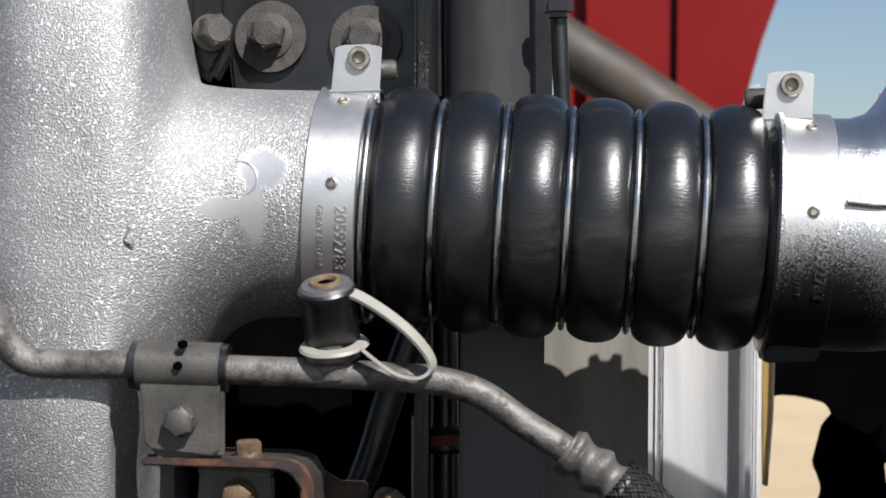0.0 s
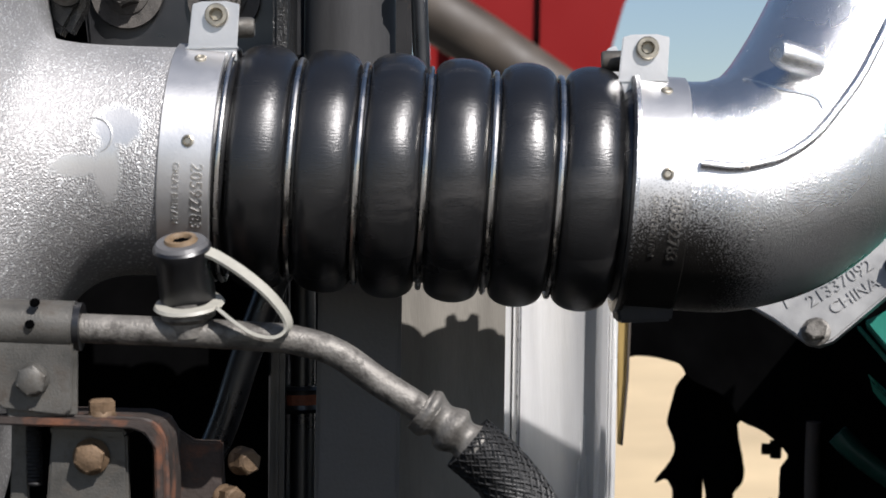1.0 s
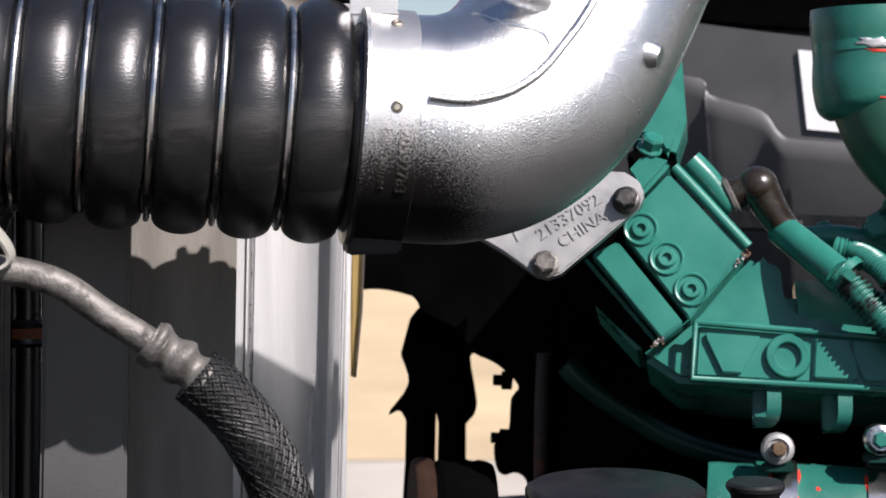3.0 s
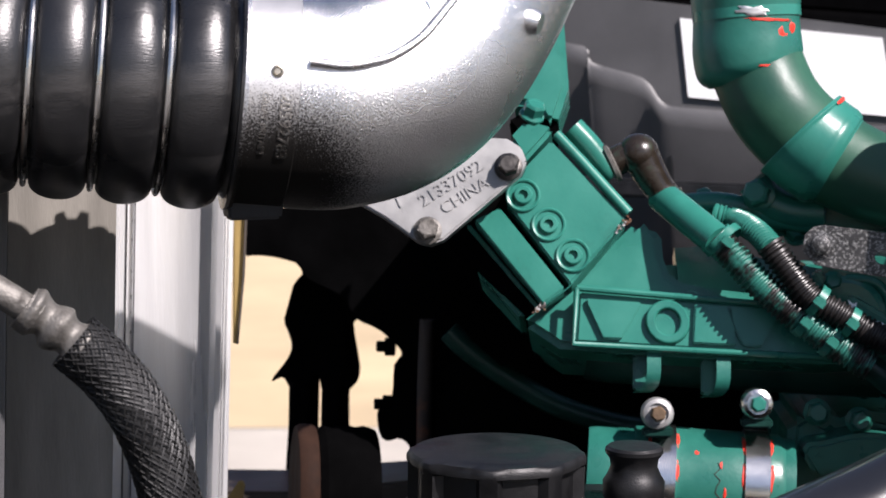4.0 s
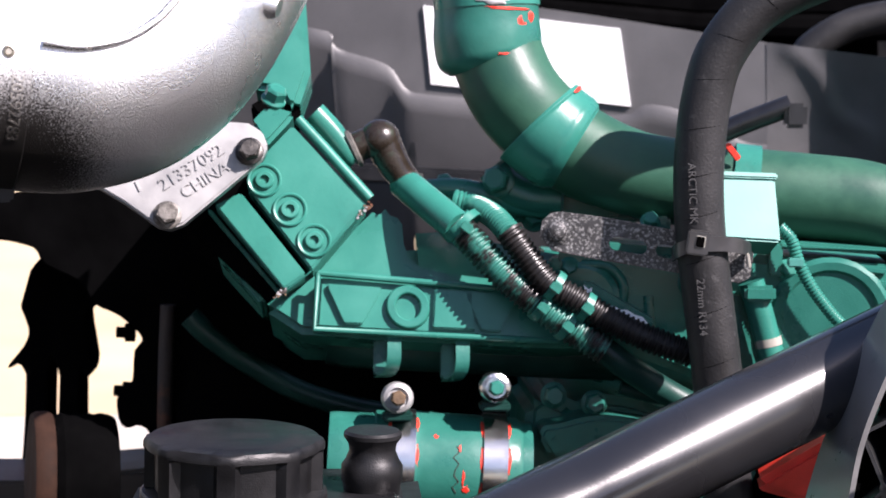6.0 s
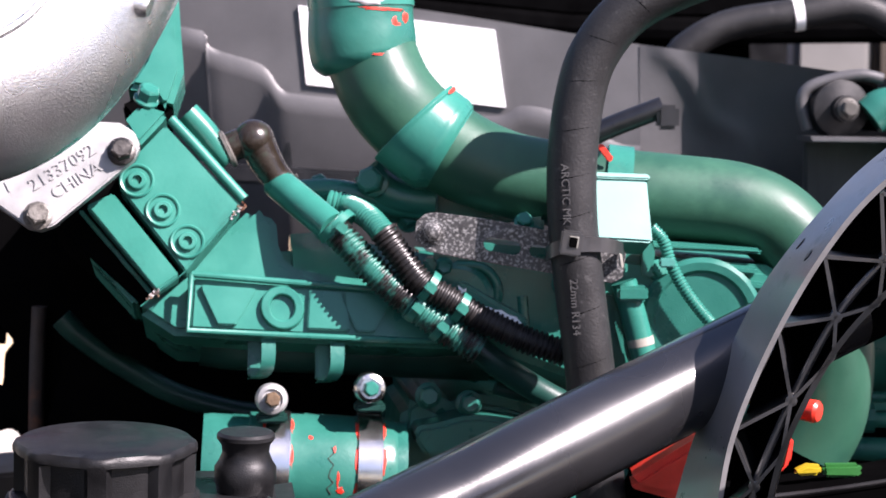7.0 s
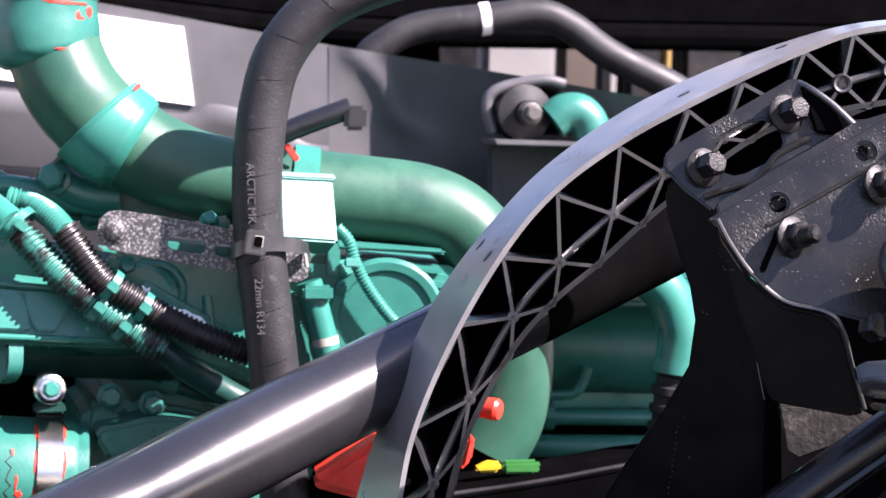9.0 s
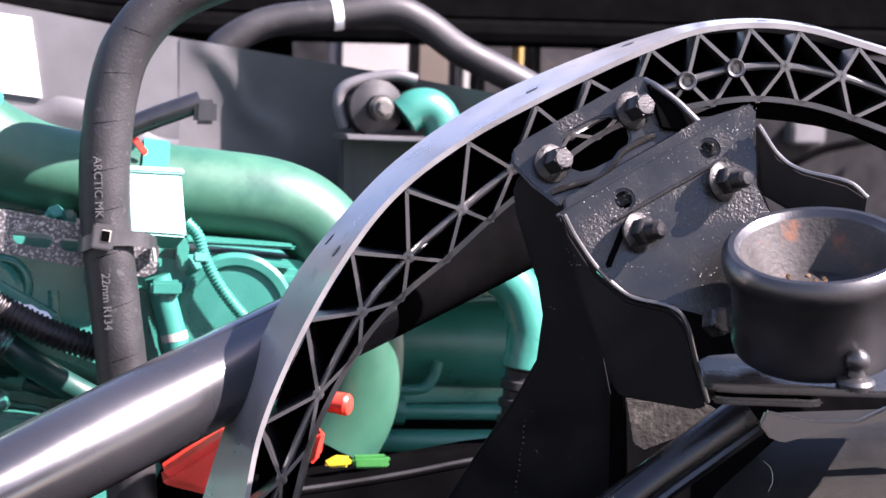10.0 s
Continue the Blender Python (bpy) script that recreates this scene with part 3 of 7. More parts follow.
def build_ac_line():
    t = thing("air_conditioning_line", COOLER, (-0.1586, -0.076, -0.0448), "weathered aluminium air conditioning line ending in a braided rubber hose", "pipe")
    part("pipe", tube([(-0.2627, -0.076, -0.0014), (-0.2589, -0.076, -0.0111), (-0.2538, -0.076, -0.0221), (-0.2449, -0.076, -0.0301), (-0.2314, -0.076, -0.0323), (-0.1972, -0.076, -0.0333), (-0.1583, -0.076, -0.0362), (-0.1198, -0.076, -0.0385), (-0.0862, -0.076, -0.0411), (-0.0683, -0.076, -0.043), (-0.0506, -0.076, -0.0488), (-0.0331, -0.076, -0.0613), (-0.0191, -0.076, -0.0706), (-0.0122, -0.076, -0.0754)], 0.0062, 20), PIPE_ALU, t)
    part("collar", tube([(-0.0157, -0.076, -0.073), (-0.0106, -0.076, -0.0769)], 0.0098, 20), PIPE_ALU, t)
    part("ferrule", tube([(-0.0147, -0.076, -0.0731), (-0.0119, -0.076, -0.0751), (-0.0084, -0.076, -0.0773), (-0.0049, -0.076, -0.08), (-0.0014, -0.076, -0.0832), (0.0026, -0.076, -0.0863), (0.0073, -0.076, -0.0902)], lambda s: 0.0092 + 0.0014 * math.sin(s * 520), 24, step=0.0008), PIPE_ALU, t, "crimped aluminium ferrule")
    hose = part("braided_hose", tube([(0.004, -0.074, -0.088), (0.0162, -0.074, -0.0992), (0.0267, -0.074, -0.1126), (0.0347, -0.074, -0.1283), (0.0415, -0.074, -0.1499), (0.0458, -0.074, -0.1763), (0.0463, -0.074, -0.2122)], lambda s: 0.0122 + 0.00012 * math.sin(s * 2600), 40, step=0.0016), HOSE, t, "black braided rubber hose")
    line = even(spline([(0.004, -0.074, -0.088), (0.0162, -0.074, -0.0992), (0.0267, -0.074, -0.1126), (0.0347, -0.074, -0.1283), (0.0415, -0.074, -0.1499), (0.0458, -0.074, -0.1763), (0.0463, -0.074, -0.2122)], 10), 0.0022)
    bm = bmesh.new()
    ups = Vector((0, -1, 0))
    for sense in (1, -1):
        for strand in range(36):
            path = []
            for i, q in enumerate(line):
                d = (line[min(i + 1, len(line) - 1)] - line[max(i - 1, 0)]).normalized()
                e = (ups - d * ups.dot(d)).normalized()
                g = d.cross(e)
                w = 2 * math.pi * strand / 36 + sense * i * 0.15
                lift = 0.0124 + 0.00035 * (1 if (strand + i // 3) % 2 else -1) * sense
                path.append(q + (e * math.cos(w) + g * math.sin(w)) * lift)
            sweep(bm, path, 0.00052, 4, False)
    tagged(part("braid", bm, BRAID, hose, "woven black braid with dusty strands"), kind="stuff")
    # service port
    port = part("service_port", lathe(bmesh.new(), [(0, -0.004), (0.008, -0.004), (0.0086, 0.002), (0.0115, 0.004), (0.0115, 0.0065), (0.0075, 0.0075), (0.0075, 0.010), (0, 0.010)], (-0.112, -0.076, -0.0363), (-0.06, -0.15, 1), 28), PIPE_ALU, t)
    part("port_cap", lathe(bmesh.new(), [(0, 0), (0.0112, 0), (0.0118, 0.002), (0.0118, 0.021), (0.0124, 0.0225), (0.0124, 0.0255), (0.0108, 0.0272), (0.0062, 0.0275), (0.006, 0.0265), (0, 0.0265)], (-0.1127, -0.072, -0.0265), (-0.05, -0.42, 1), 40), BLACK, port, "black plastic screw cap")
    base, up = (-0.1127, -0.072, -0.0265), (-0.05, -0.42, 1)
    part("cap_top", lathe(bmesh.new(), [(0.0060, 0.0278), (0.0104, 0.0277), (0.0116, 0.0266), (0.0104, 0.0281), (0.0060, 0.0284)], base, up, 36), COVER, port, "faded grey cap top")
    part("cap_insert", lathe(bmesh.new(), [(0.0058, 0.0270), (0.0072, 0.0284), (0.0066, 0.0296), (0.0048, 0.0298), (0.0040, 0.0288), (0.0038, 0.0270)], base, up, 24), TAN, port, "brownish worn ring")
    part("insert_star", lathe(bmesh.new(), [(0, 0.0266), (0.0040, 0.0266), (0.0036, 0.0284), (0.0020, 0.0285), (0.0012, 0.0272), (0, 0.0272)], base, up, 6), BLACK_MATT_SHADE, port)
    bm = lathe(bmesh.new(), [(0.0095, 0), (0.0140, 0.0004), (0.0150, 0.0014), (0.0142, 0.0026), (0.0095, 0.003)], (-0.1118, -0.076, -0.0286), (-0.05, -0.32, 1), 36)
    part("retainer_ring", bm, STRAP, port, "pale nylon retainer ring")
    loop = spline([(-0.1100, -0.0820, -0.0015), (-0.1045, -0.085, -0.0045), (-0.0979, -0.085, -0.0076), (-0.0869, -0.086, -0.0150), (-0.0775, -0.087, -0.0232), (-0.0708, -0.087, -0.0321), (-0.0700, -0.087, -0.0380), (-0.0755, -0.087, -0.0412), (-0.0842, -0.087, -0.0396), (-0.0921, -0.087, -0.0345), (-0.0995, -0.086, -0.0285)], 6)
    bm, rows = bmesh.new(), []
    for k, q in enumerate(loop):
        d = (loop[min(k + 1, len(loop) - 1)] - loop[max(k - 1, 0)]).normalized()
        w = d.cross(Vector((0, 1, 0))).normalized() * 0.0010 + Vector((0, 0.0026, 0.0008))
        n = d.cross(w).normalized() * 0.0007
        rows.append([bm.verts.new(q + o) for o in (w + n, w - n, -w - n, -w + n)])
    for p, q in zip(rows, rows[1:]):
        for k in range(4):
            bm.faces.new((p[k], p[(k + 1) % 4], q[(k + 1) % 4], q[k]))
    bm.faces.new(rows[0])
    bm.faces.new(rows[-1])
    part("strap", bm, STRAP, port, "pale nylon strap")
    # pipe clamp
    s = thing("pipe_clamp", COOLER, (-0.1786, -0.07, -0.0713), "weathered steel saddle clamp bolted round the aluminium line", "clamp")
    part("rubber_liner", tube([(-0.1986, -0.076, -0.0333), (-0.1571, -0.076, -0.0357)], 0.0102, 24), BLACK, s)
    sad = part("saddle", tube([(-0.1955, -0.076, -0.0336), (-0.16, -0.076, -0.0356)], 0.0108, 28), ZINC, s)
    for q in [(-0.1766, -0.088, -0.0337), (-0.1745, -0.088, -0.0248)]:
        part("rivet_hole", lathe(bmesh.new(), [(0, -0.003), (0.0019, -0.003), (0.0019, 0.0006), (0.0014, 0.001), (0, 0.001)], q, (0, -1, 0), 12), BLACK_MATT_SHADE, sad)
    part("leg", prism([(-0.194, -0.08, -0.0395), (-0.1597, -0.08, -0.0412), (-0.1608, -0.08, -0.0698), (-0.1643, -0.08, -0.0721), (-0.1893, -0.08, -0.0687), (-0.1924, -0.08, -0.066)], -0.084, -0.0815, 0.0006), ZINC, s)
    part("rear_leg", prism([(-0.1926, -0.078, -0.0439), (-0.1584, -0.078, -0.0447), (-0.1591, -0.078, -0.0724), (-0.1879, -0.078, -0.0732)], -0.081, -0.0785, 0.0006), ZINC, s)
    part("clamp_bolt", hexbolt((-0.1764, -0.084, -0.057), (0, -1, 0), 0.0115, 0.005, 0.0068), ZINC, s, "hexagon bolt")


def build_bracket():
    t = thing("rusty_bracket", COOLER, (-0.1634, -0.06, -0.1214), "rusty painted steel angle bracket with bolts and threaded stud", "bracket")
    part("shelf", tube([(-0.1932, -0.074, -0.0735), (-0.1597, -0.074, -0.0749), (-0.1355, -0.074, -0.0761), (-0.1287, -0.074, -0.0781), (-0.125, -0.074, -0.0839), (-0.1239, -0.074, -0.0959), (-0.1241, -0.074, -0.1222)], 0.0022, 6), RUST, t)
    part("shelf_plate", prism([(-0.1932, -0.074, -0.0721), (-0.1596, -0.074, -0.0735), (-0.1342, -0.074, -0.0747), (-0.127, -0.074, -0.0772), (-0.1231, -0.074, -0.084), (-0.1231, -0.074, -0.1222), (-0.1262, -0.074, -0.1222), (-0.1261, -0.074, -0.0863), (-0.1302, -0.074, -0.08), (-0.1355, -0.074, -0.078), (-0.1933, -0.074, -0.075)], -0.088, -0.03, 0.0008), RUST, t, "rust-edged shelf plate")
    part("shelf_bolt", hexbolt((-0.1506, -0.07, -0.0747), (0, 0, 1), 0.0105, 0.0055, 0.0062), RUST_BOLT, t, "yellowed hexagon bolt")
    part("angle_leg", prism([(-0.1716, -0.066, -0.0796), (-0.1398, -0.066, -0.0816), (-0.1398, -0.066, -0.1232), (-0.1758, -0.066, -0.1227)], -0.072, -0.066, 0.001), ZINC, t, "grey zinc angle")
    part("angle_fold", prism([(-0.1715, -0.066, -0.0772), (-0.1397, -0.066, -0.0792), (-0.1398, -0.066, -0.0826), (-0.1716, -0.066, -0.081)], -0.076, -0.05, 0.001), ZINC, t)
    part("leg_bolt", hexbolt((-0.1549, -0.073, -0.0907), (0, -1, 0), 0.0118, 0.005, 0.0078), RUST_BOLT, t, "rusty hexagon bolt")
    bm = bmesh.new()
    lathe(bm, [(0, 0)] + [(0.0031 + 0.0005 * (k % 2), 0.0008 * k) for k in range(40)] + [(0, 0.032)], (-0.1817, -0.06, -0.104), (0, 0, 1), 14)
    part("stud", bm, DARK_METAL, t, "threaded stud")
    part("side_strip", prism([(-0.1917, -0.056, -0.0778), (-0.1849, -0.056, -0.0779), (-0.185, -0.056, -0.1241), (-0.1935, -0.056, -0.124)], -0.058, -0.055, 0.0006), ZINC, t)
    g = thing("rusty_gusset", COOLER, (-0.1153, -0.02, -0.1466), "dark rusted steel gusset plate with corroded bolts", "bracket")
    part("plate", prism([(-0.1368, -0.02, -0.0812), (-0.1292, -0.02, -0.0821), (-0.1179, -0.02, -0.0899), (-0.1052, -0.02, -0.0907), (-0.1038, -0.02, -0.1468), (-0.1369, -0.02, -0.1461)], -0.024, -0.018, 0.001), RUST, g)
    for q in [(-0.0971, -0.026, -0.0991), (-0.1043, -0.026, -0.1159)]:
        part("corroded_bolt", hexbolt(q, (0.6, -0.8, 0), 0.0105, 0.007, 0.0065), RUST_BOLT, g, "corroded hexagon bolt")


def build_core():
    # black bracket with large bolts behind the tank
    t = thing("mounting_bracket", COOLER, (-0.1394, 0.09, 0.0691), "black painted steel mounting bracket with two large washers and bolts", "bracket")
    part("plate", prism([(-0.1832, 0.09, 0.1928), (-0.0811, 0.09, 0.1888), (-0.0855, 0.09, 0.0732), (-0.1802, 0.09, 0.0761), (-0.1836, 0.09, 0.1141)], 0.09, 0.105, 0.002), BLACK, t)
    part("rib", prism([(-0.0832, 0.08, 0.187), (-0.0752, 0.08, 0.1866), (-0.079, 0.08, 0.0723), (-0.0856, 0.08, 0.0725)], 0.05, 0.12, 0.002), BLACK_GLOSS, t)
    for q in [(-0.161, 0.088, 0.1259), (-0.1122, 0.088, 0.1219)]:
        part("large_bolt", hexbolt(q, (-0.05, -1, 0.05), 0.0158, 0.009, 0.0118, 0.0185), DUSTY_BOLT, t, "dusty hexagon bolt on a thick washer")
    # black backing put in where only darkness lies behind the bracket
    part("shade_backing", prism([(-0.2423, 0.16, 0.2401), (-0.1886, 0.16, 0.2379), (-0.1894, 0.16, 0.0753), (-0.2304, 0.16, 0.0766)], 0.16, 0.17, 0), BLACK_MATT_SHADE, t)
    f = thing("flange_plate", COOLER, (-0.1875, 0.04, 0.0948), "black flange with a hexagon bolt beside the tank", "flange")
    part("flange", prism([(-0.189, 0.03, 0.1814), (-0.1697, 0.03, 0.1807), (-0.1728, 0.03, 0.1124), (-0.1822, 0.03, 0.0964), (-0.1914, 0.03, 0.1049), (-0.1936, 0.03, 0.1268)], 0.03, 0.05, 0.004), BLACK_GLOSS, f)
    part("flange_bolt", hexbolt((-0.1809, 0.026, 0.1209), (0.5, -0.85, 0), 0.0145, 0.010, 0.009), ZINC, f, "hexagon flange bolt")
    p = thing("white_panel", COOLER, (-0.2949, 0.06, 0.0889), "white painted panel with dark edge slots", "panel")
    part("panel", prism([(-0.3273, 0.06, 0.1926), (-0.2747, 0.06, 0.1906), (-0.2799, 0.06, 0.1395), (-0.2891, 0.06, 0.0915), (-0.2975, 0.06, 0.052), (-0.3305, 0.06, 0.053)], 0.06, 0.075, 0.003), WHITE_PAINT, p)
    part("edge_gap", prism([(-0.297, 0.058, 0.095), (-0.2907, 0.058, 0.0965), (-0.2933, 0.058, 0.0546), (-0.298, 0.058, 0.0542)], 0.056, 0.07, 0.002), BLACK, p)
    # upright tube
    u = thing("upright_tube", COOLER, (-0.0560, 0.18, 0.0100), "thick black upright tube behind the bellows", "tube")
    part("tube", sweep(bmesh.new(), [Vector(q) for q in [(-0.0491, 0.18, 0.2493), (-0.0541, 0.18, 0.0599), (-0.0560, 0.18, 0.0100)]], 0.0255, 32), SHEET_GREY, u)
    part("edge_strip", prism([(-0.0853, 0.100), (-0.0798, 0.100), (-0.0780, 0.250), (-0.0833, 0.250)], 0.172, 0.178, 0.001), BLACK, u)
    r = thing("thin_rod", COOLER, (-0.0147, 0.15, 0.0693), "thin black rod with a clip", "rod")
    part("rod", tube([(-0.0137, 0.15, 0.1855), (-0.0137, 0.15, 0.1304), (-0.013, 0.15, 0.0876), (-0.0122, 0.15, 0.0509)], 0.0045, 12), BLACK, r)
    part("clip", box((-0.0139, 0.146, 0.1445), (0.016, 0.014, 0.012), 0.003), BLACK, r)
    # shaded side of the radiator
    s = thing("radiator_channel", COOLER, (-0.0631, 0.13, -0.2713), "dark grey radiator side channel in shade", "radiator")
    part("side_sheet", prism([(-0.1111, 0.24, 0.2526), (-0.0126, 0.24, 0.2485), (-0.0222, 0.24, 0.0523), (-0.0346, 0.24, -0.3344), (-0.1262, 0.24, -0.3339)], 0.24, 0.30, 0.003), DARK_METAL, s)
    part("front_sheet", prism([(-0.0640, 0, 0.0500), (-0.0225, 0, 0.0480), (-0.0345, 0, -0.3000), (-0.0780, 0, -0.3000)], 0.078, 0.090, 0.002), COVER, s)
    part("fold", prism([(-0.0898, 0.11, 0.0483), (-0.0827, 0.11, 0.0481), (-0.0934, 0.11, -0.2948), (-0.1016, 0.11, -0.2948)], 0.10, 0.15, 0.003), BLACK, s)
    b = thing("radiator_support", COOLER, (-0.2279, 0.11, -0.2646), "black lower frame of the cooler in deep shade", "frame")
    # black sheet stands in for the shade behind the cooler frame
    part("shade_backing", prism([(-0.2853, 0.15, 0.0558), (-0.0985, 0.15, 0.0504), (-0.1077, 0.15, -0.3068), (-0.2938, 0.15, -0.3057)], 0.17, 0.18, 0), BLACK_MATT_SHADE, b)
    part("cross_tube", tube([(-0.1406, 0.06, -0.1402), (-0.1171, 0.06, -0.0987), (-0.102, 0.06, -0.0571), (-0.0869, 0.06, -0.0184)], 0.0075, 14), BLACK, b)
    dt = thing("drain_tube", COOLER, (-0.0824, 0.12, -0.2609), "thin black upright tube with a rusty collar", "tube")
    part("tube", tube([(-0.0774, 0.12, -0.0146), (-0.0788, 0.12, -0.0827), (-0.0812, 0.12, -0.1718), (-0.0836, 0.12, -0.2609)], 0.0066, 16), BLACK, dt)
    part("collar", lathe(bmesh.new(), [(0.006, -0.007), (0.0112, -0.007), (0.0120, -0.005), (0.0105, 0.0), (0.0120, 0.005), (0.0112, 0.007), (0.006, 0.007)], (-0.0788, 0.12, -0.0845), (0, 0, 1), 28), BLACK, dt, "black ring collar")
    part("rust_band", lathe(bmesh.new(), [(0.0104, -0.0032), (0.0113, -0.0028), (0.0113, 0.0028), (0.0104, 0.0032)], (-0.0788, 0.12, -0.0845), (0, 0, 1), 28), RUST_BAND, dt, "orange rust band")
    # grey plate and bright post
    g = thing("cooler_side_plate", COOLER, (-0.0069, 0.07, -0.2554), "flat grey aluminium side plate, dusty", "plate")
    part("plate", prism([(-0.0242, 0.0478), (0.0323, 0.0461), (0.0203, -0.3049), (-0.0367, -0.3045)], 0.141, 0.147, 0.001), GREY_PLATE, g)
    p = thing("aluminium_post", COOLER, (0.0553, 0.3890, -0.6710), "bright extruded aluminium post with flanged edges", "post")
    top, low = [(0.0383, 0.3890, 0.0578), (0.1183, 0.3890, 0.0555)], [(0.0116, 0.3890, -0.6765), (0.0899, 0.3890, -0.6757)]
    shape = [(0.0, 0.002), (0.012, 0.0), (0.112, 0.0), (0.12, 0.004), (0.165, 0.004), (0.172, 0.0015), (0.18, 0.0), (0.19, 0.0035),
             (0.30, 0.0065), (0.45, 0.0085), (0.60, 0.0085), (0.74, 0.006), (0.82, 0.002), (0.835, -0.006), (0.855, -0.011), (0.90, -0.012), (0.915, -0.006), (0.925, -0.001)]
    bm = bmesh.new()
    rows = []
    for a, b in (top, low):
        a, b = Vector(a), Vector(b)
        f = [a + (b - a) * u + Vector((0, v, 0)) for u, v in shape]
        rows.append([bm.verts.new(q) for q in f] + [bm.verts.new(q + Vector((0, 0.055, 0))) for q in reversed(f)])
    n = len(rows[0])
    for k in range(n):
        bm.faces.new((rows[0][k], rows[0][(k + 1) % n], rows[1][(k + 1) % n], rows[1][k]))
    part("extrusion", bm, EXTRUSION, p, smooth=25)
    part("left_flange", prism([(0.0318, 0.0578), (0.0388, 0.0578), (0.0121, -0.6765), (0.0051, -0.6765)], 0.391, 0.400, 0.001), EXTRUSION, p)
    a, b = Vector(top[0]), Vector(low[0])
    side = Vector(top[1]) - a
    for u, w in ((0.115, 0.0005), (0.183, 0.0004), (0.84, 0.0006)):
        part("groove", sweep(bmesh.new(), [a + side * u + Vector((0, -0.001, 0)), b + side * u + Vector((0, -0.001, 0))], w, 6), DARK_METAL, p, "dark grooved line")
    rng = random.Random(11)
    for k in range(26):
        q = a.lerp(b, 0.02 + k * 0.014 + rng.uniform(-0.003, 0.003)) + side * (0.168 + rng.uniform(-0.006, 0.006))
        part("pit", box(q + Vector((0, -0.0002 + 0.004, 0)), (rng.uniform(0.0005, 0.0011), 0.0016, rng.uniform(0.001, 0.004)), 0.0002), DARK_METAL, p)
    oc = thing("ochre_strip", COOLER, (0.1176, 0.452, -0.150), "ochre painted strip hanging behind the aluminium post", "strip")
    part("strip", prism([(0.1193, -0.0541), (0.1288, -0.0544), (0.1261, -0.1020), (0.1210, -0.1499), (0.1178, -0.1498)], 0.4520, 0.4560, 0.0008), YELLOW_BROWN, oc)
    part("strip_edge", prism([(0.1274, -0.0543), (0.1290, -0.0543), (0.1263, -0.1019), (0.1211, -0.1496), (0.1199, -0.1496), (0.1247, -0.1019)], 0.4480, 0.4515, 0.0), BROWN, oc)
    part("outer_lip", prism([(0.1128, 0.0553), (0.1180, 0.0551), (0.0893, -0.6744), (0.0842, -0.6744)], 0.385, 0.439, 0.002), EXTRUSION, p)


build_tank()
build_clamp(0.0, (-0.1066, 0.0855), False)
build_clamp(RUN, (0.0867, 0.0669), True)
build_bellows()
build_elbow()
build_ac_line()
build_bracket()
build_core()


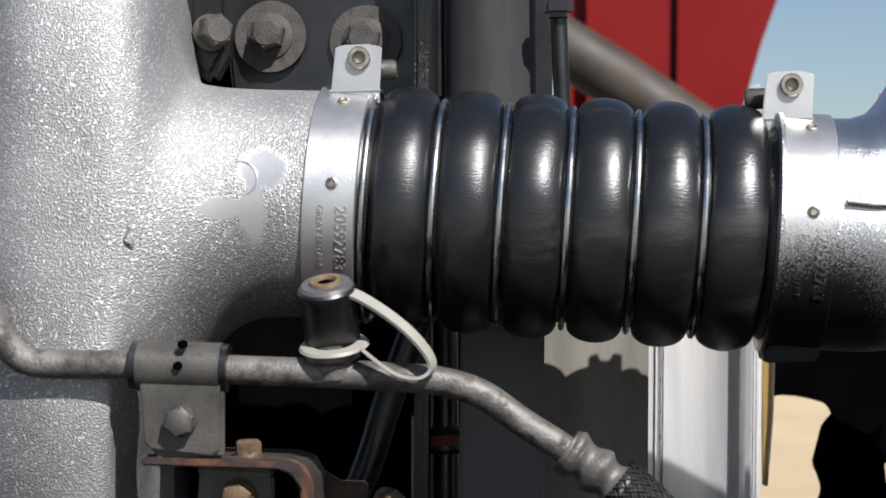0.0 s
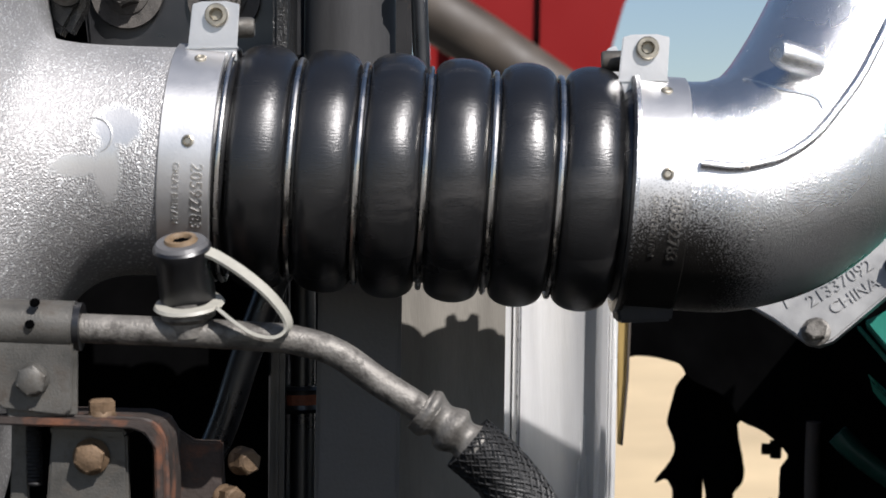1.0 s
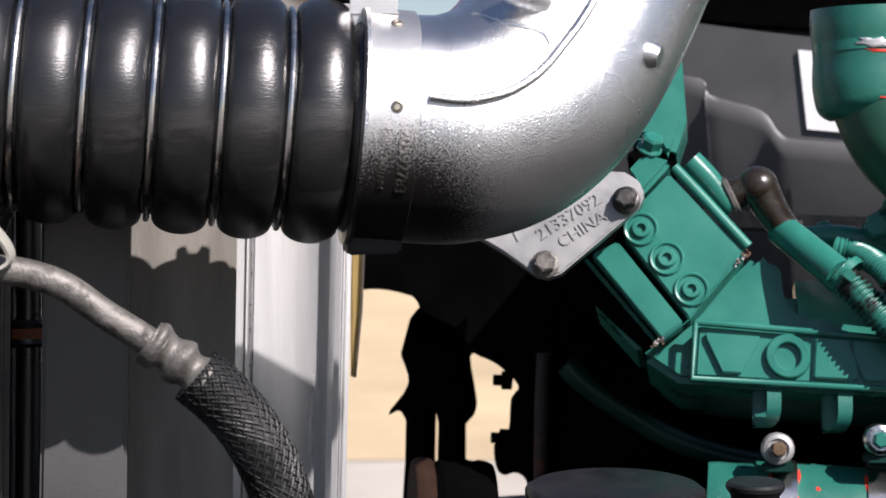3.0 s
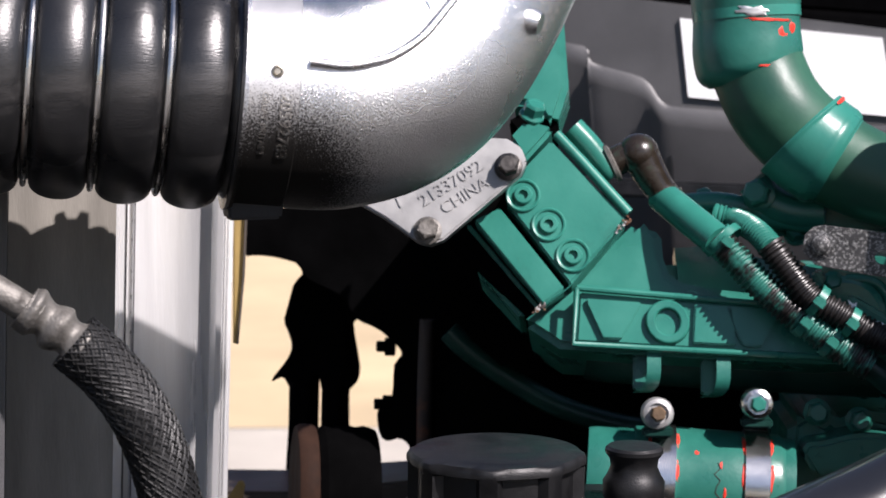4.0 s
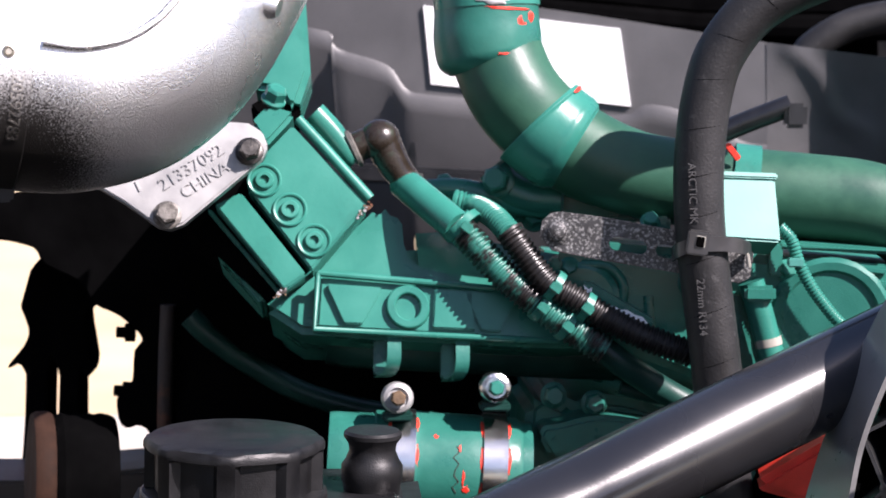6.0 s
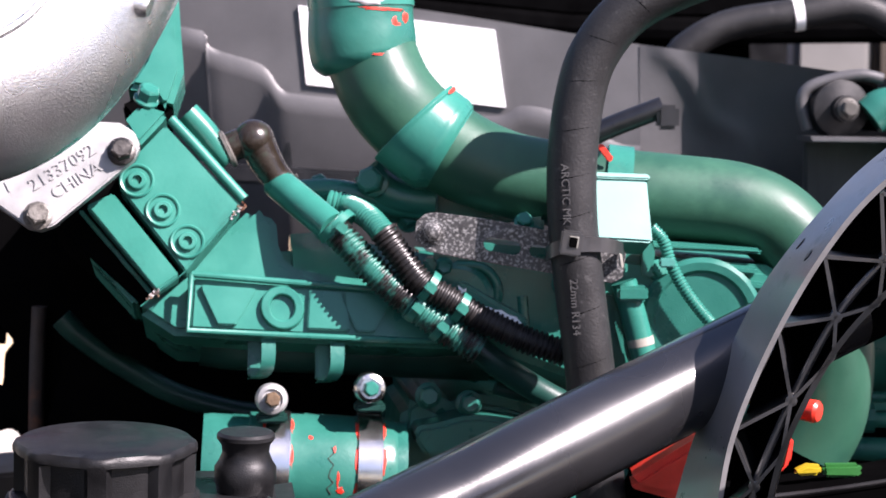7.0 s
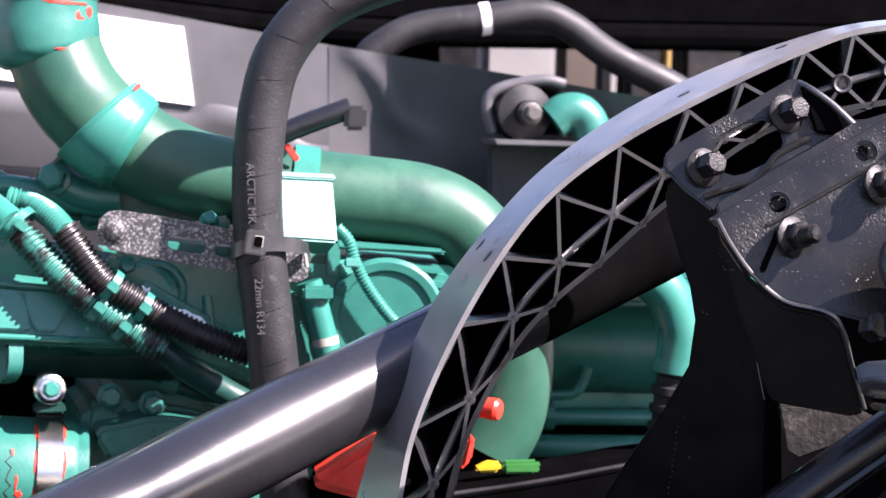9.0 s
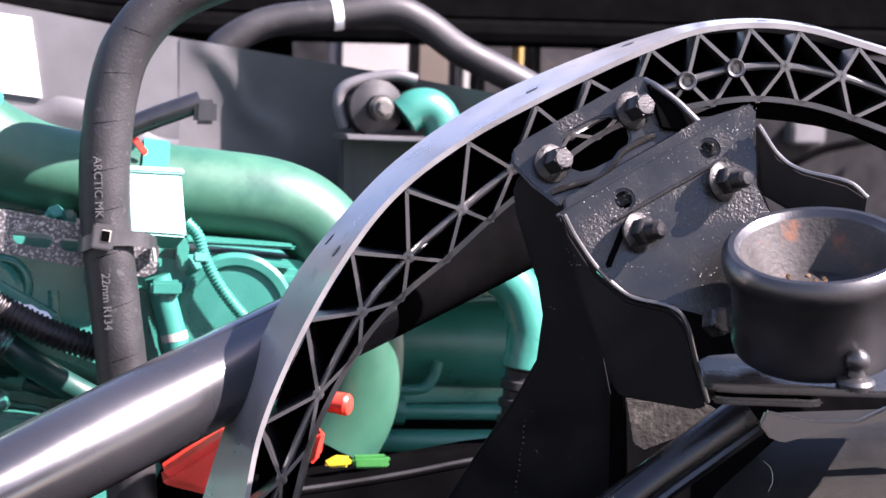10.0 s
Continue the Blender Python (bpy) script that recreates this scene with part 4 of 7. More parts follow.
# ================= engine =================
def build_engine():
    t = thing("valve_housing", ROCKER, (0.0625, -0, -0.0945), "green painted engine housing with diagonal cover bars and raised name plate", "engine")
    # body under the plate
    body = part("housing", prism([(-0.0488, 0.01, -0.0382), (-0.0168, 0.01, -0.0125), (0.0281, 0.01, 0.0315), (0.0383, 0.01, 0.0283), (0.0446, 0.01, 0.0197), (0.0456, 0.01, 0.0058), (0.0492, 0.01, -0.0039), (0.0574, 0.01, -0.0105), (0.0754, 0.01, -0.0143), (0.1536, 0.01, -0.0245), (0.1756, 0.01, -0.0367), (0.1747, 0.01, -0.0639), (0.1488, 0.01, -0.0654), (0.0262, 0.01, -0.0592), (-0.0093, 0.01, -0.0561), (-0.0232, 0.01, -0.0554)], 0.010, 0.13, 0.005), GREEN, t)
    part("shoulder", prism([(0.0431, 0.045, 0.0221), (0.0741, 0.045, 0.0236), (0.1242, 0.045, 0.0131), (0.1816, 0.045, 0.003), (0.2426, 0.045, -0.0031), (0.2436, 0.045, -0.0499), (0.1718, 0.045, -0.0653), (0.0471, 0.045, -0.0379)], 0.045, 0.10, 0.012), GREEN, t)
    part("lower_skirt", sweep(bmesh.new(), spline([(-0.004, 0.07, -0.0490), (0.012, 0.07, -0.0520), (0.0477, 0.07, -0.0540), (0.1268, 0.07, -0.0585), (0.1937, 0.07, -0.0620)], 6), 0.018, 20), GREEN_SHADED, t)
    # diagonal bars
    bar = part("cover_bar", prism([(-0.0459, -0.018, 0.0613), (-0.0287, -0.018, 0.0799), (0.0208, -0.018, 0.0257), (-0.016, -0.018, -0.0182), (-0.0585, -0.018, 0.0375)], -0.017, 0.08, 0.0014), GREEN, t, "green cover with three recessed screws")
    part("middle_bar", prism([(-0.0623, -0.016, 0.0342), (-0.0194, -0.016, -0.0204), (-0.0338, -0.016, -0.0309), (-0.0794, -0.016, 0.0258)], -0.0160, 0.08, 0.0012), GREEN, t)
    part("lower_bar", prism([(-0.0901, 0.008, 0.0253), (-0.0427, 0.008, -0.0298), (-0.0494, 0.008, -0.0359), (-0.0992, 0.008, 0.0199)], 0.008, 0.08, 0.002), GREEN, t)
    part("middle_strip", prism([(-0.0835, -0, 0.0273), (-0.0364, -0, -0.0294), (-0.0383, -0, -0.0309), (-0.0857, -0, 0.0257)], 0.0, 0.08, 0.001), GREEN, t)
    part("gasket", prism([(-0.1021, 0.006, 0.019), (-0.0491, 0.006, 0.0678), (-0.0186, 0.006, -0.0103), (-0.0449, 0.006, -0.0351)], 0.004, 0.09, 0.001), BLACK_MATT_SHADE, t)
    part("side_ridge", tube([(-0.025, -0.016, 0.0843), (-0.0089, -0.016, 0.0663), (0.0079, -0.016, 0.0469), (0.0227, -0.016, 0.0299)], 0.0036, 12), GREEN, t)
    part("upper_block", prism([(-0.0563, -0.006, 0.0811), (-0.045, -0.006, 0.0936), (-0.0267, -0.006, 0.088), (-0.0305, -0.006, 0.0817), (-0.0464, -0.006, 0.0638)], -0.02, 0.08, 0.003), GREEN, t)
    part("top_lug", prism([(-0.0567, -0, 0.1097), (-0.0446, -0, 0.1296), (-0.0223, -0, 0.1983), (-0.0169, -0, 0.1214), (-0.0253, -0, 0.0952), (-0.0337, -0, 0.0976), (-0.0391, -0, 0.1076)], -0.004, 0.05, 0.006), GREEN, t)
    part("top_bolt", hexbolt((-0.0417, -0.014, 0.0975), (0.3, -0.7, 0.6), 0.013, 0.008, 0.0085), GREEN, t)
    # black filler put in for the shade of this recess
    part("dark_gap", prism([(-0.0587, 0.002, 0.1004), (-0.0338, 0.002, 0.1142), (-0.0231, 0.002, 0.0981), (-0.03, 0.002, 0.0839), (-0.0491, 0.002, 0.0884)], 0.006, 0.05, 0.002), BLACK_MATT_SHADE, t)
    for q in [(-0.0468, -0.022, 0.0422), (-0.03, -0.022, 0.0223), (-0.0141, -0.022, 0.0014)]:
        bm = lathe(bmesh.new(), [(0.0114, -0.006), (0.0114, -0.0038), (0.0106, -0.0032), (0.0096, -0.0036), (0.0090, -0.0052), (0.0064, -0.0050), (0.0062, -0.0030), (0.0054, -0.0022), (0.0032, -0.0022), (0.0028, -0.0050), (0, -0.0050)], q, (0.02, -1, 0.02), 30)
        part("recessed_screw", bm, GREEN, bar, "green painted socket screw in a recess")
    part("chipped_seam", tube([(0.0204, -0.0155, 0.024), (0.0077, -0.0155, 0.0103), (-0.0042, -0.0155, -0.0026), (-0.0153, -0.0155, -0.0177), (-0.0293, -0.0155, -0.0289), (-0.0441, -0.0155, -0.0409)], 0.0004, 6), GREEN_CAST, t, "chipped paint seam")
    rng = random.Random(4)
    for c, run in (((0.0211, -0.017, 0.0244), (-0.0075, -0.0085)), ((-0.0396, -0.0165, -0.0362), (0.0085, 0.0070))):
        for k in range(22):
            u = rng.uniform(-0.15, 0.9)
            o = Vector((run[0] * u, 0, run[1] * u * (1 if run[0] < 0 else 1))) + Vector((rng.gauss(0, 0.0013), rng.uniform(-0.0006, 0.0002), rng.gauss(0, 0.0013)))
            part("bare_chip", box(Vector(c) + o, (rng.uniform(0.0006, 0.002), 0.0005, rng.uniform(0.0006, 0.002)), 0.0001, (0, rng.uniform(0, 90), 0)), rng.choice((RUST_BOLT, RUST, RUST, PLATE_ALU)), t, "rusty bare chip")
    # name plate: rim and plain raised blocks
    plate = part("name_plate", prism([(-0.0102, -0.006, -0.0196), (0.1449, -0.006, -0.0336), (0.147, -0.006, -0.0631), (-0.0125, -0.006, -0.0535)], -0.004, 0.012, 0.0015), GREEN, t)
    edge = [(-0.0117, -0.008, -0.0184), (0.0631, -0.008, -0.0251), (0.1476, -0.008, -0.0328)] + [(0.1503, -0.008, -0.0645), (0.0626, -0.008, -0.06), (-0.014, -0.008, -0.0557)]
    edge = [Vector(q) for q in edge] + [Vector(edge[0])]
    part("rim", sweep(bmesh.new(), edge, 0.0022, 10), GREEN, plate)
    wedge = [(-0.0057, -0.0253), (0.0305, -0.0280), (0.0290, -0.0318), (0.0170, -0.0524), (0.0050, -0.0518), (-0.0052, -0.0292)]
    block = [(0.0650, -0.0289), (0.0900, -0.0311), (0.0912, -0.0566), (0.0633, -0.0551)]
    wedge_two = [(q[0] + 0.0905, q[1] - 0.0052) for q in wedge]
    for q in (wedge, block, wedge_two):
        part("raised_block", prism(q, -0.0082, -0.002, 0.0009), GREEN, plate)
    oval = bmesh.new()
    for ring in range(48):
        a = 2 * math.pi * ring / 48
        for sx, sz, y in ((0.0148, 0.0150, -0.003), (0.0140, 0.0142, -0.0078), (0.0132, 0.0134, -0.0084), (0.0090, 0.0096, -0.0084), (0.0082, 0.0088, -0.0078), (0.0076, 0.0082, -0.003)):
            oval.verts.new((0.0473 + sx * math.cos(a), y, -0.0408 + sz * math.sin(a) - 0.05 * sx * math.cos(a)))
    oval.verts.ensure_lookup_table()
    for ring in range(48):
        for k in range(5):
            a, b = ring * 6 + k, ((ring + 1) % 48) * 6 + k
            oval.faces.new((oval.verts[a], oval.verts[b], oval.verts[b + 1], oval.verts[a + 1]))
    part("raised_oval", oval, GREEN, plate)
    for x, z in ((0.0385, -0.0605), (0.0834, -0.0635)):
        strap = [Vector((x, -0.004, z)), Vector((x, -0.0055, z - 0.008)), Vector((x - 0.0004, -0.0045, z - 0.016)), Vector((x - 0.002, 0.000, z - 0.0215)), Vector((x - 0.005, 0.008, z - 0.0240)), Vector((x - 0.009, 0.018, z - 0.0235))]
        bm = bmesh.new()
        rows = []
        for q in spline(strap, 5):
            rows.append([bm.verts.new(q + Vector(o)) for o in ((-0.0048, 0, 0), (0.0042, 0, 0), (0.0044, 0.0022, 0.0006), (-0.0046, 0.0022, 0.0006))])
        for a, b in zip(rows, rows[1:]):
            for i in range(4):
                bm.faces.new((a[i], a[(i + 1) % 4], b[(i + 1) % 4], b[i]))
        bm.faces.new(rows[0])
        bm.faces.new(rows[-1])
        part("hanging_tab", bm, GREEN_CAST, t, smooth=50)
        part("tab_web", prism([(x - 0.0135, z + 0.002), (x - 0.004, z + 0.002), (x - 0.004, z - 0.019), (x - 0.0075, z - 0.0215), (x - 0.0135, z - 0.0215)], 0.018, 0.030, 0.0015), GREEN_CAST, t)
    for q in ([(0.1612, -0.034, -0.03), (0.1647, -0.034, -0.033), (0.1669, -0.034, -0.0315), (0.166, -0.034, -0.0359), (0.1688, -0.034, -0.0374), (0.1645, -0.034, -0.0396), (0.1624, -0.034, -0.0352)], [(0.1757, -0.034, -0.0447), (0.1808, -0.034, -0.044), (0.185, -0.034, -0.0466), (0.1893, -0.034, -0.0466), (0.1941, -0.034, -0.0499), (0.1991, -0.034, -0.0513), (0.2025, -0.034, -0.0557), (0.1975, -0.034, -0.0564), (0.1926, -0.034, -0.0535), (0.1876, -0.034, -0.0528), (0.1834, -0.034, -0.0498), (0.1785, -0.034, -0.0491)]):
        part("torn_label", prism(q, -0.0262, -0.0256, 0), LABEL, t, "torn white label scrap")
    # bracket plate between elbow and engine
    b = thing("support_plate", ROCKER, (-0.1055, -0.04, 0.003), "cast aluminium support plate with raised numbers and two bolts", "bracket")
    face = part("plate", prism([(-0.1688, -0.04, 0.041), (-0.1358, -0.04, 0.0522), (-0.088, -0.04, 0.0702), (-0.0714, -0.04, 0.0747), (-0.0566, -0.04, 0.0738), (-0.0473, -0.04, 0.0677), (-0.0436, -0.04, 0.0585), (-0.0473, -0.04, 0.0502), (-0.071, -0.04, 0.0291), (-0.0968, -0.04, 0.0067), (-0.1055, -0.04, 0.0034), (-0.1136, -0.04, 0.0053), (-0.1352, -0.04, 0.0211)], -0.044, -0.034, 0.0012), PLATE_ALU, b)
    for q, m, word in (((-0.0555, -0.045, 0.0542), BOLT_DARK, "dark"), ((-0.1074, -0.045, 0.012), PIPE_ALU, "bright worn")):
        part("plate_bolt", hexbolt(q, (0.05, -1, 0.03), 0.0128, 0.007, 0.0092), m, b, word + " hexagon flange bolt")
    part("raised_number", flat_letters("21337092", 0.0118, (-0.0925, -0.0446, 0.0439), 33), PLATE_ALU, face)
    part("raised_word", flat_letters("CHINA", 0.0112, (-0.0836, -0.0446, 0.0356), 33), PLATE_ALU, face)
    part("raised_digit", flat_letters("1", 0.0105, (-0.1264, -0.0446, 0.0309), 25), PLATE_ALU, face)
    part("raised_ring", lathe(bmesh.new(), [(0.0036, 0), (0.0044, 0.0006), (0.0052, 0)], (-0.1406, -0.0442, 0.039), (0, -1, 0), 20), PLATE_ALU, face)


def build_block():
    # dark lower engine
    t = thing("engine_block", ENGINE, (-0.0139, 0.15, -0.5134), "dark shaded lower engine block with green painted castings", "engine")
    # crankcase and head side coloured black for the shade below the engine
    part("crankcase", prism([(-0.097, 0.15, -0.151), (-0.0378, 0.15, -0.1511), (0.0295, 0.15, -0.1852), (0.2801, 0.15, -0.1938), (0.7697, 0.15, -0.1857), (0.7824, 0.15, -0.5488), (-0.0744, 0.15, -0.558), (-0.1024, 0.15, -0.2965), (-0.1232, 0.15, -0.2364)], 0.15, 0.42, 0.01), BLACK_MATT_SHADE, t)
    part("head_side", prism([(-0.1162, 0.09, -0.0394), (-0.0678, 0.09, -0.0397), (-0.0281, 0.09, -0.1448), (-0.0283, 0.09, -0.1773), (-0.0606, 0.09, -0.1773), (-0.0969, 0.09, -0.1447)], 0.09, 0.3, 0.01), BLACK_MATT_SHADE, t)
    part("green_shoulder", prism([(0.141, -0.0997), (0.332, -0.1123), (0.5369, -0.1167), (0.6678, -0.1336), (0.6712, -0.2346), (0.334, -0.2335), (0.1415, -0.1744)], 0.12, 0.18, 0.012), GREEN, t)
    part("sweeping_pipe", tube([(-0.1085, 0.146, -0.1506), (-0.0968, 0.146, -0.1625), (-0.0716, 0.146, -0.1812), (-0.0295, 0.146, -0.2058), (0.0125, 0.146, -0.2194), (0.0461, 0.146, -0.2249)], 0.0085, 16), GREEN_SHADED, t)
    # coolant hose with clamps
    h = thing("coolant_hose", ENGINE, (0.0734, -0.03, -0.2658), "green overpainted rubber coolant hose with chipped red spots", "hose")
    A, B = Vector((-0.0021, -0, -0.2335)), Vector((0.1225, -0, -0.2415))
    D = (B - A).normalized()
    L = (B - A).length
    tube_body = part("hose", lathe(bmesh.new(), [(0.0345, 0.026), (0.0365, 0.027), (0.0368, 0.045), (0.0375, L * 0.42), (0.0372, L * 0.72), (0.0365, L - 0.004), (0.034, L), (0, L)], A, D, 48), GREEN_HOSE, h)
    for run, deg, hd, hl, m, sd in ((0.082, -32, 5, 0.0011, RED, 1), (0.085, -2, 9, 0.0012, RED, 2), (0.087, 10, 5, 0.003, RED, 3), (0.066, -44, 3, 0.002, RED, 5)):
        part("chip", flake(A + D * run, D, 0.0372, deg, hd, hl, sd), m, tube_body, "paint chip")
    crack = []
    for k in range(9):
        w = radians(-34 + 6 * k)
        e0 = (Vector((0, -1, 0)) - D * Vector((0, -1, 0)).dot(D)).normalized()
        crack.append(A + D * (0.080 + 0.0022 * math.sin(2.4 * k)) + (e0 * math.cos(w) + D.cross(e0) * math.sin(w)) * 0.03735)
    part("crack", sweep(bmesh.new(), crack, 0.0004, 5), RUST, tube_body, "hairline crack in the paint")
    part("pipe_stub", lathe(bmesh.new(), [(0, -0.004), (0.0335, -0.004), (0.0345, 0.002), (0.0345, L + 0.006), (0, L + 0.006)], A, D, 40), GREEN_CAST, h)
    for a, q in ((0.045, (0.0402, -0.034, -0.1852)), (L - 0.019, (0.1040, -0.034, -0.1789))):
        c = thing("band_clamp", ENGINE, A + D * a + Vector((0, 0, -0.039)), "shiny steel band clamp on the green coolant hose", "hose clamp", "coolant hose clamps")
        part("band", lathe(bmesh.new(), [(0.0372, -0.0085), (0.0390, -0.008), (0.0390, 0.008), (0.0372, 0.0085)], A + D * a, D, 48), CHROME, c)
        for o in (-0.0092, 0.0092):
            for k in range(4):
                part("red_edge", flake(A + D * (a + o), D, 0.0371, -60 + 38 * k, 15, 0.0013, int(a * 1000) + k + (9 if o > 0 else 0)), RED, c, "exposed red hose edge")
        q = Vector(q)
        part("screw_housing", box(q + Vector((0.0, 0.008, -0.013)), (0.020, 0.016, 0.006), 0.0015), GREEN_SHADED, c)
        part("nut", lathe(bmesh.new(), [(0.005, -0.012), (0.0104, -0.010), (0.0104, 0.0), (0.0094, 0.0018), (0.0068, 0.003), (0.0068, 0.0012), (0, 0.0012)], q, (0.05, -1, 0.12), 28), PLATE_ALU if a < 0.1 else CHROME, c, "round flanged washer")
        part("screw", hexbolt(q + Vector((0, -0.001, 0)), (0.05, -1, 0.12), 0.0092, 0.007), RUST_BOLT if a < 0.1 else GREEN, c)
    part("rear_neck", tube([(0.1338, 0.06, -0.2371), (0.1573, 0.06, -0.233), (0.1847, 0.06, -0.237)], 0.028, 24), GREEN_CAST, h)
    # water pump style casting
    w = thing("flanged_casting", ENGINE, (0.1836, 0.08, -0.2527), "green cast flange cover with bolts and raised digit", "engine part")
    part("cover", prism([(0.1304, 0.02, -0.199), (0.141, 0.02, -0.1914), (0.1581, 0.02, -0.1998), (0.1788, 0.02, -0.1914), (0.2053, 0.02, -0.196), (0.2318, 0.02, -0.2048), (0.2696, 0.02, -0.2143), (0.2925, 0.02, -0.2412), (0.2705, 0.02, -0.2914), (0.1338, 0.02, -0.2919), (0.1267, 0.02, -0.2299)], 0.02, 0.16, 0.008), GREEN_CAST, w)
    part("flange_ear", prism(rounded([(0.1352, -0.006, -0.2162), (0.1389, -0.006, -0.2086), (0.1493, -0.006, -0.2071), (0.1753, -0.006, -0.2018), (0.2123, -0.006, -0.207), (0.2495, -0.006, -0.2213), (0.2573, -0.006, -0.2628), (0.1682, -0.006, -0.2631), (0.1569, -0.006, -0.2309), (0.1383, -0.006, -0.2298)]), -0.010, 0.11, 0.004), GREEN_CAST, w)
    for q in [(0.1462, 0.006, -0.19), (0.1739, 0.006, -0.1954)]:
        part("cover_bolt", hexbolt(q, (0, -1, 0.1), 0.0125, 0.009, 0.009), GREEN_CAST, w)
    part("raised_digit", flat_letters("2", 0.010, (0.1459, -0.0104, -0.215), -10), GREEN_CAST, w)
    # expansion tank with cap
    k = thing("expansion_tank", ENGINE, (-0.0471, -0.27, -0.5635), "black plastic reservoir with large ribbed screw cap and breather knob", "reservoir")
    part("tank", prism([(-0.1105, -0.27, -0.2024), (0.0412, -0.27, -0.2021), (0.053, -0.27, -0.217), (0.0532, -0.27, -0.5616), (-0.1207, -0.27, -0.5648)], -0.34, -0.18, 0.01), BLACK, k)
    cx, cy, cz = (-0.0524, -0.27, -0.1843)
    bm = bmesh.new()
    prof = [(0.040, -0.024), (0.0488, -0.0235), (0.0492, -0.0215), (0.0488, -0.0135), (0.0478, -0.0125), (0.0465, -0.0118), (0.0465, 0.0085), (0.0472, 0.0098), (0.0472, 0.0125), (0.0462, 0.0142), (0.0440, 0.0150), (0.036, 0.0153), (0.035, 0.0158), (0.010, 0.0160), (0, 0.0160)]
    ax, s0, o0 = basis_of((0.02, -0.05, 1))
    rings, seg = [], 96
    for r, z in prof:
        row = []
        for i in range(seg):
            a = 2 * math.pi * i / seg
            w = (i % 12) / 12.0
            panel = 1.0 if 0.12 < w < 0.80 else 0.0
            g = panel * (0.0052 if abs(r - 0.0465) < 1e-5 else 0.0016 if 0.008 < z < 0.0145 else 0.0)
            row.append(bm.verts.new(Vector((cx, cy, cz)) + ax * z + (s0 * math.cos(a) + o0 * math.sin(a)) * (r - g)))
        rings.append(row)
    for p, q in zip(rings[:-1], rings[1:-1]):
        for i in range(seg):
            bm.faces.new((p[i], p[(i + 1) % seg], q[(i + 1) % seg], q[i]))
    bm.faces.new(rings[-2])
    bm.verts.ensure_lookup_table()
    for v in rings[-1]:
        bm.verts.remove(v)
    part("screw_cap", bm, CAP_BLACK, k, "black ribbed plastic screw cap")
    part("breather_knob", lathe(bmesh.new(), [(0, -0.02), (0.015, -0.02), (0.0155, -0.014), (0.0165, -0.012), (0.0165, -0.004), (0.0145, -0.001), (0.0125, 0.004), (0.013, 0.008), (0.0155, 0.0115), (0.0155, 0.0135), (0.014, 0.015), (0, 0.0152)],
         (0.0201, -0.25, -0.1848), (0.02, -0.05, 1), 36), CAP_BLACK, k, "black waisted rubber knob")


def corrugated(r, amp, pitch):
    return lambda s: r + amp * (1 if (s / pitch) % 1 < 0.55 else -1)


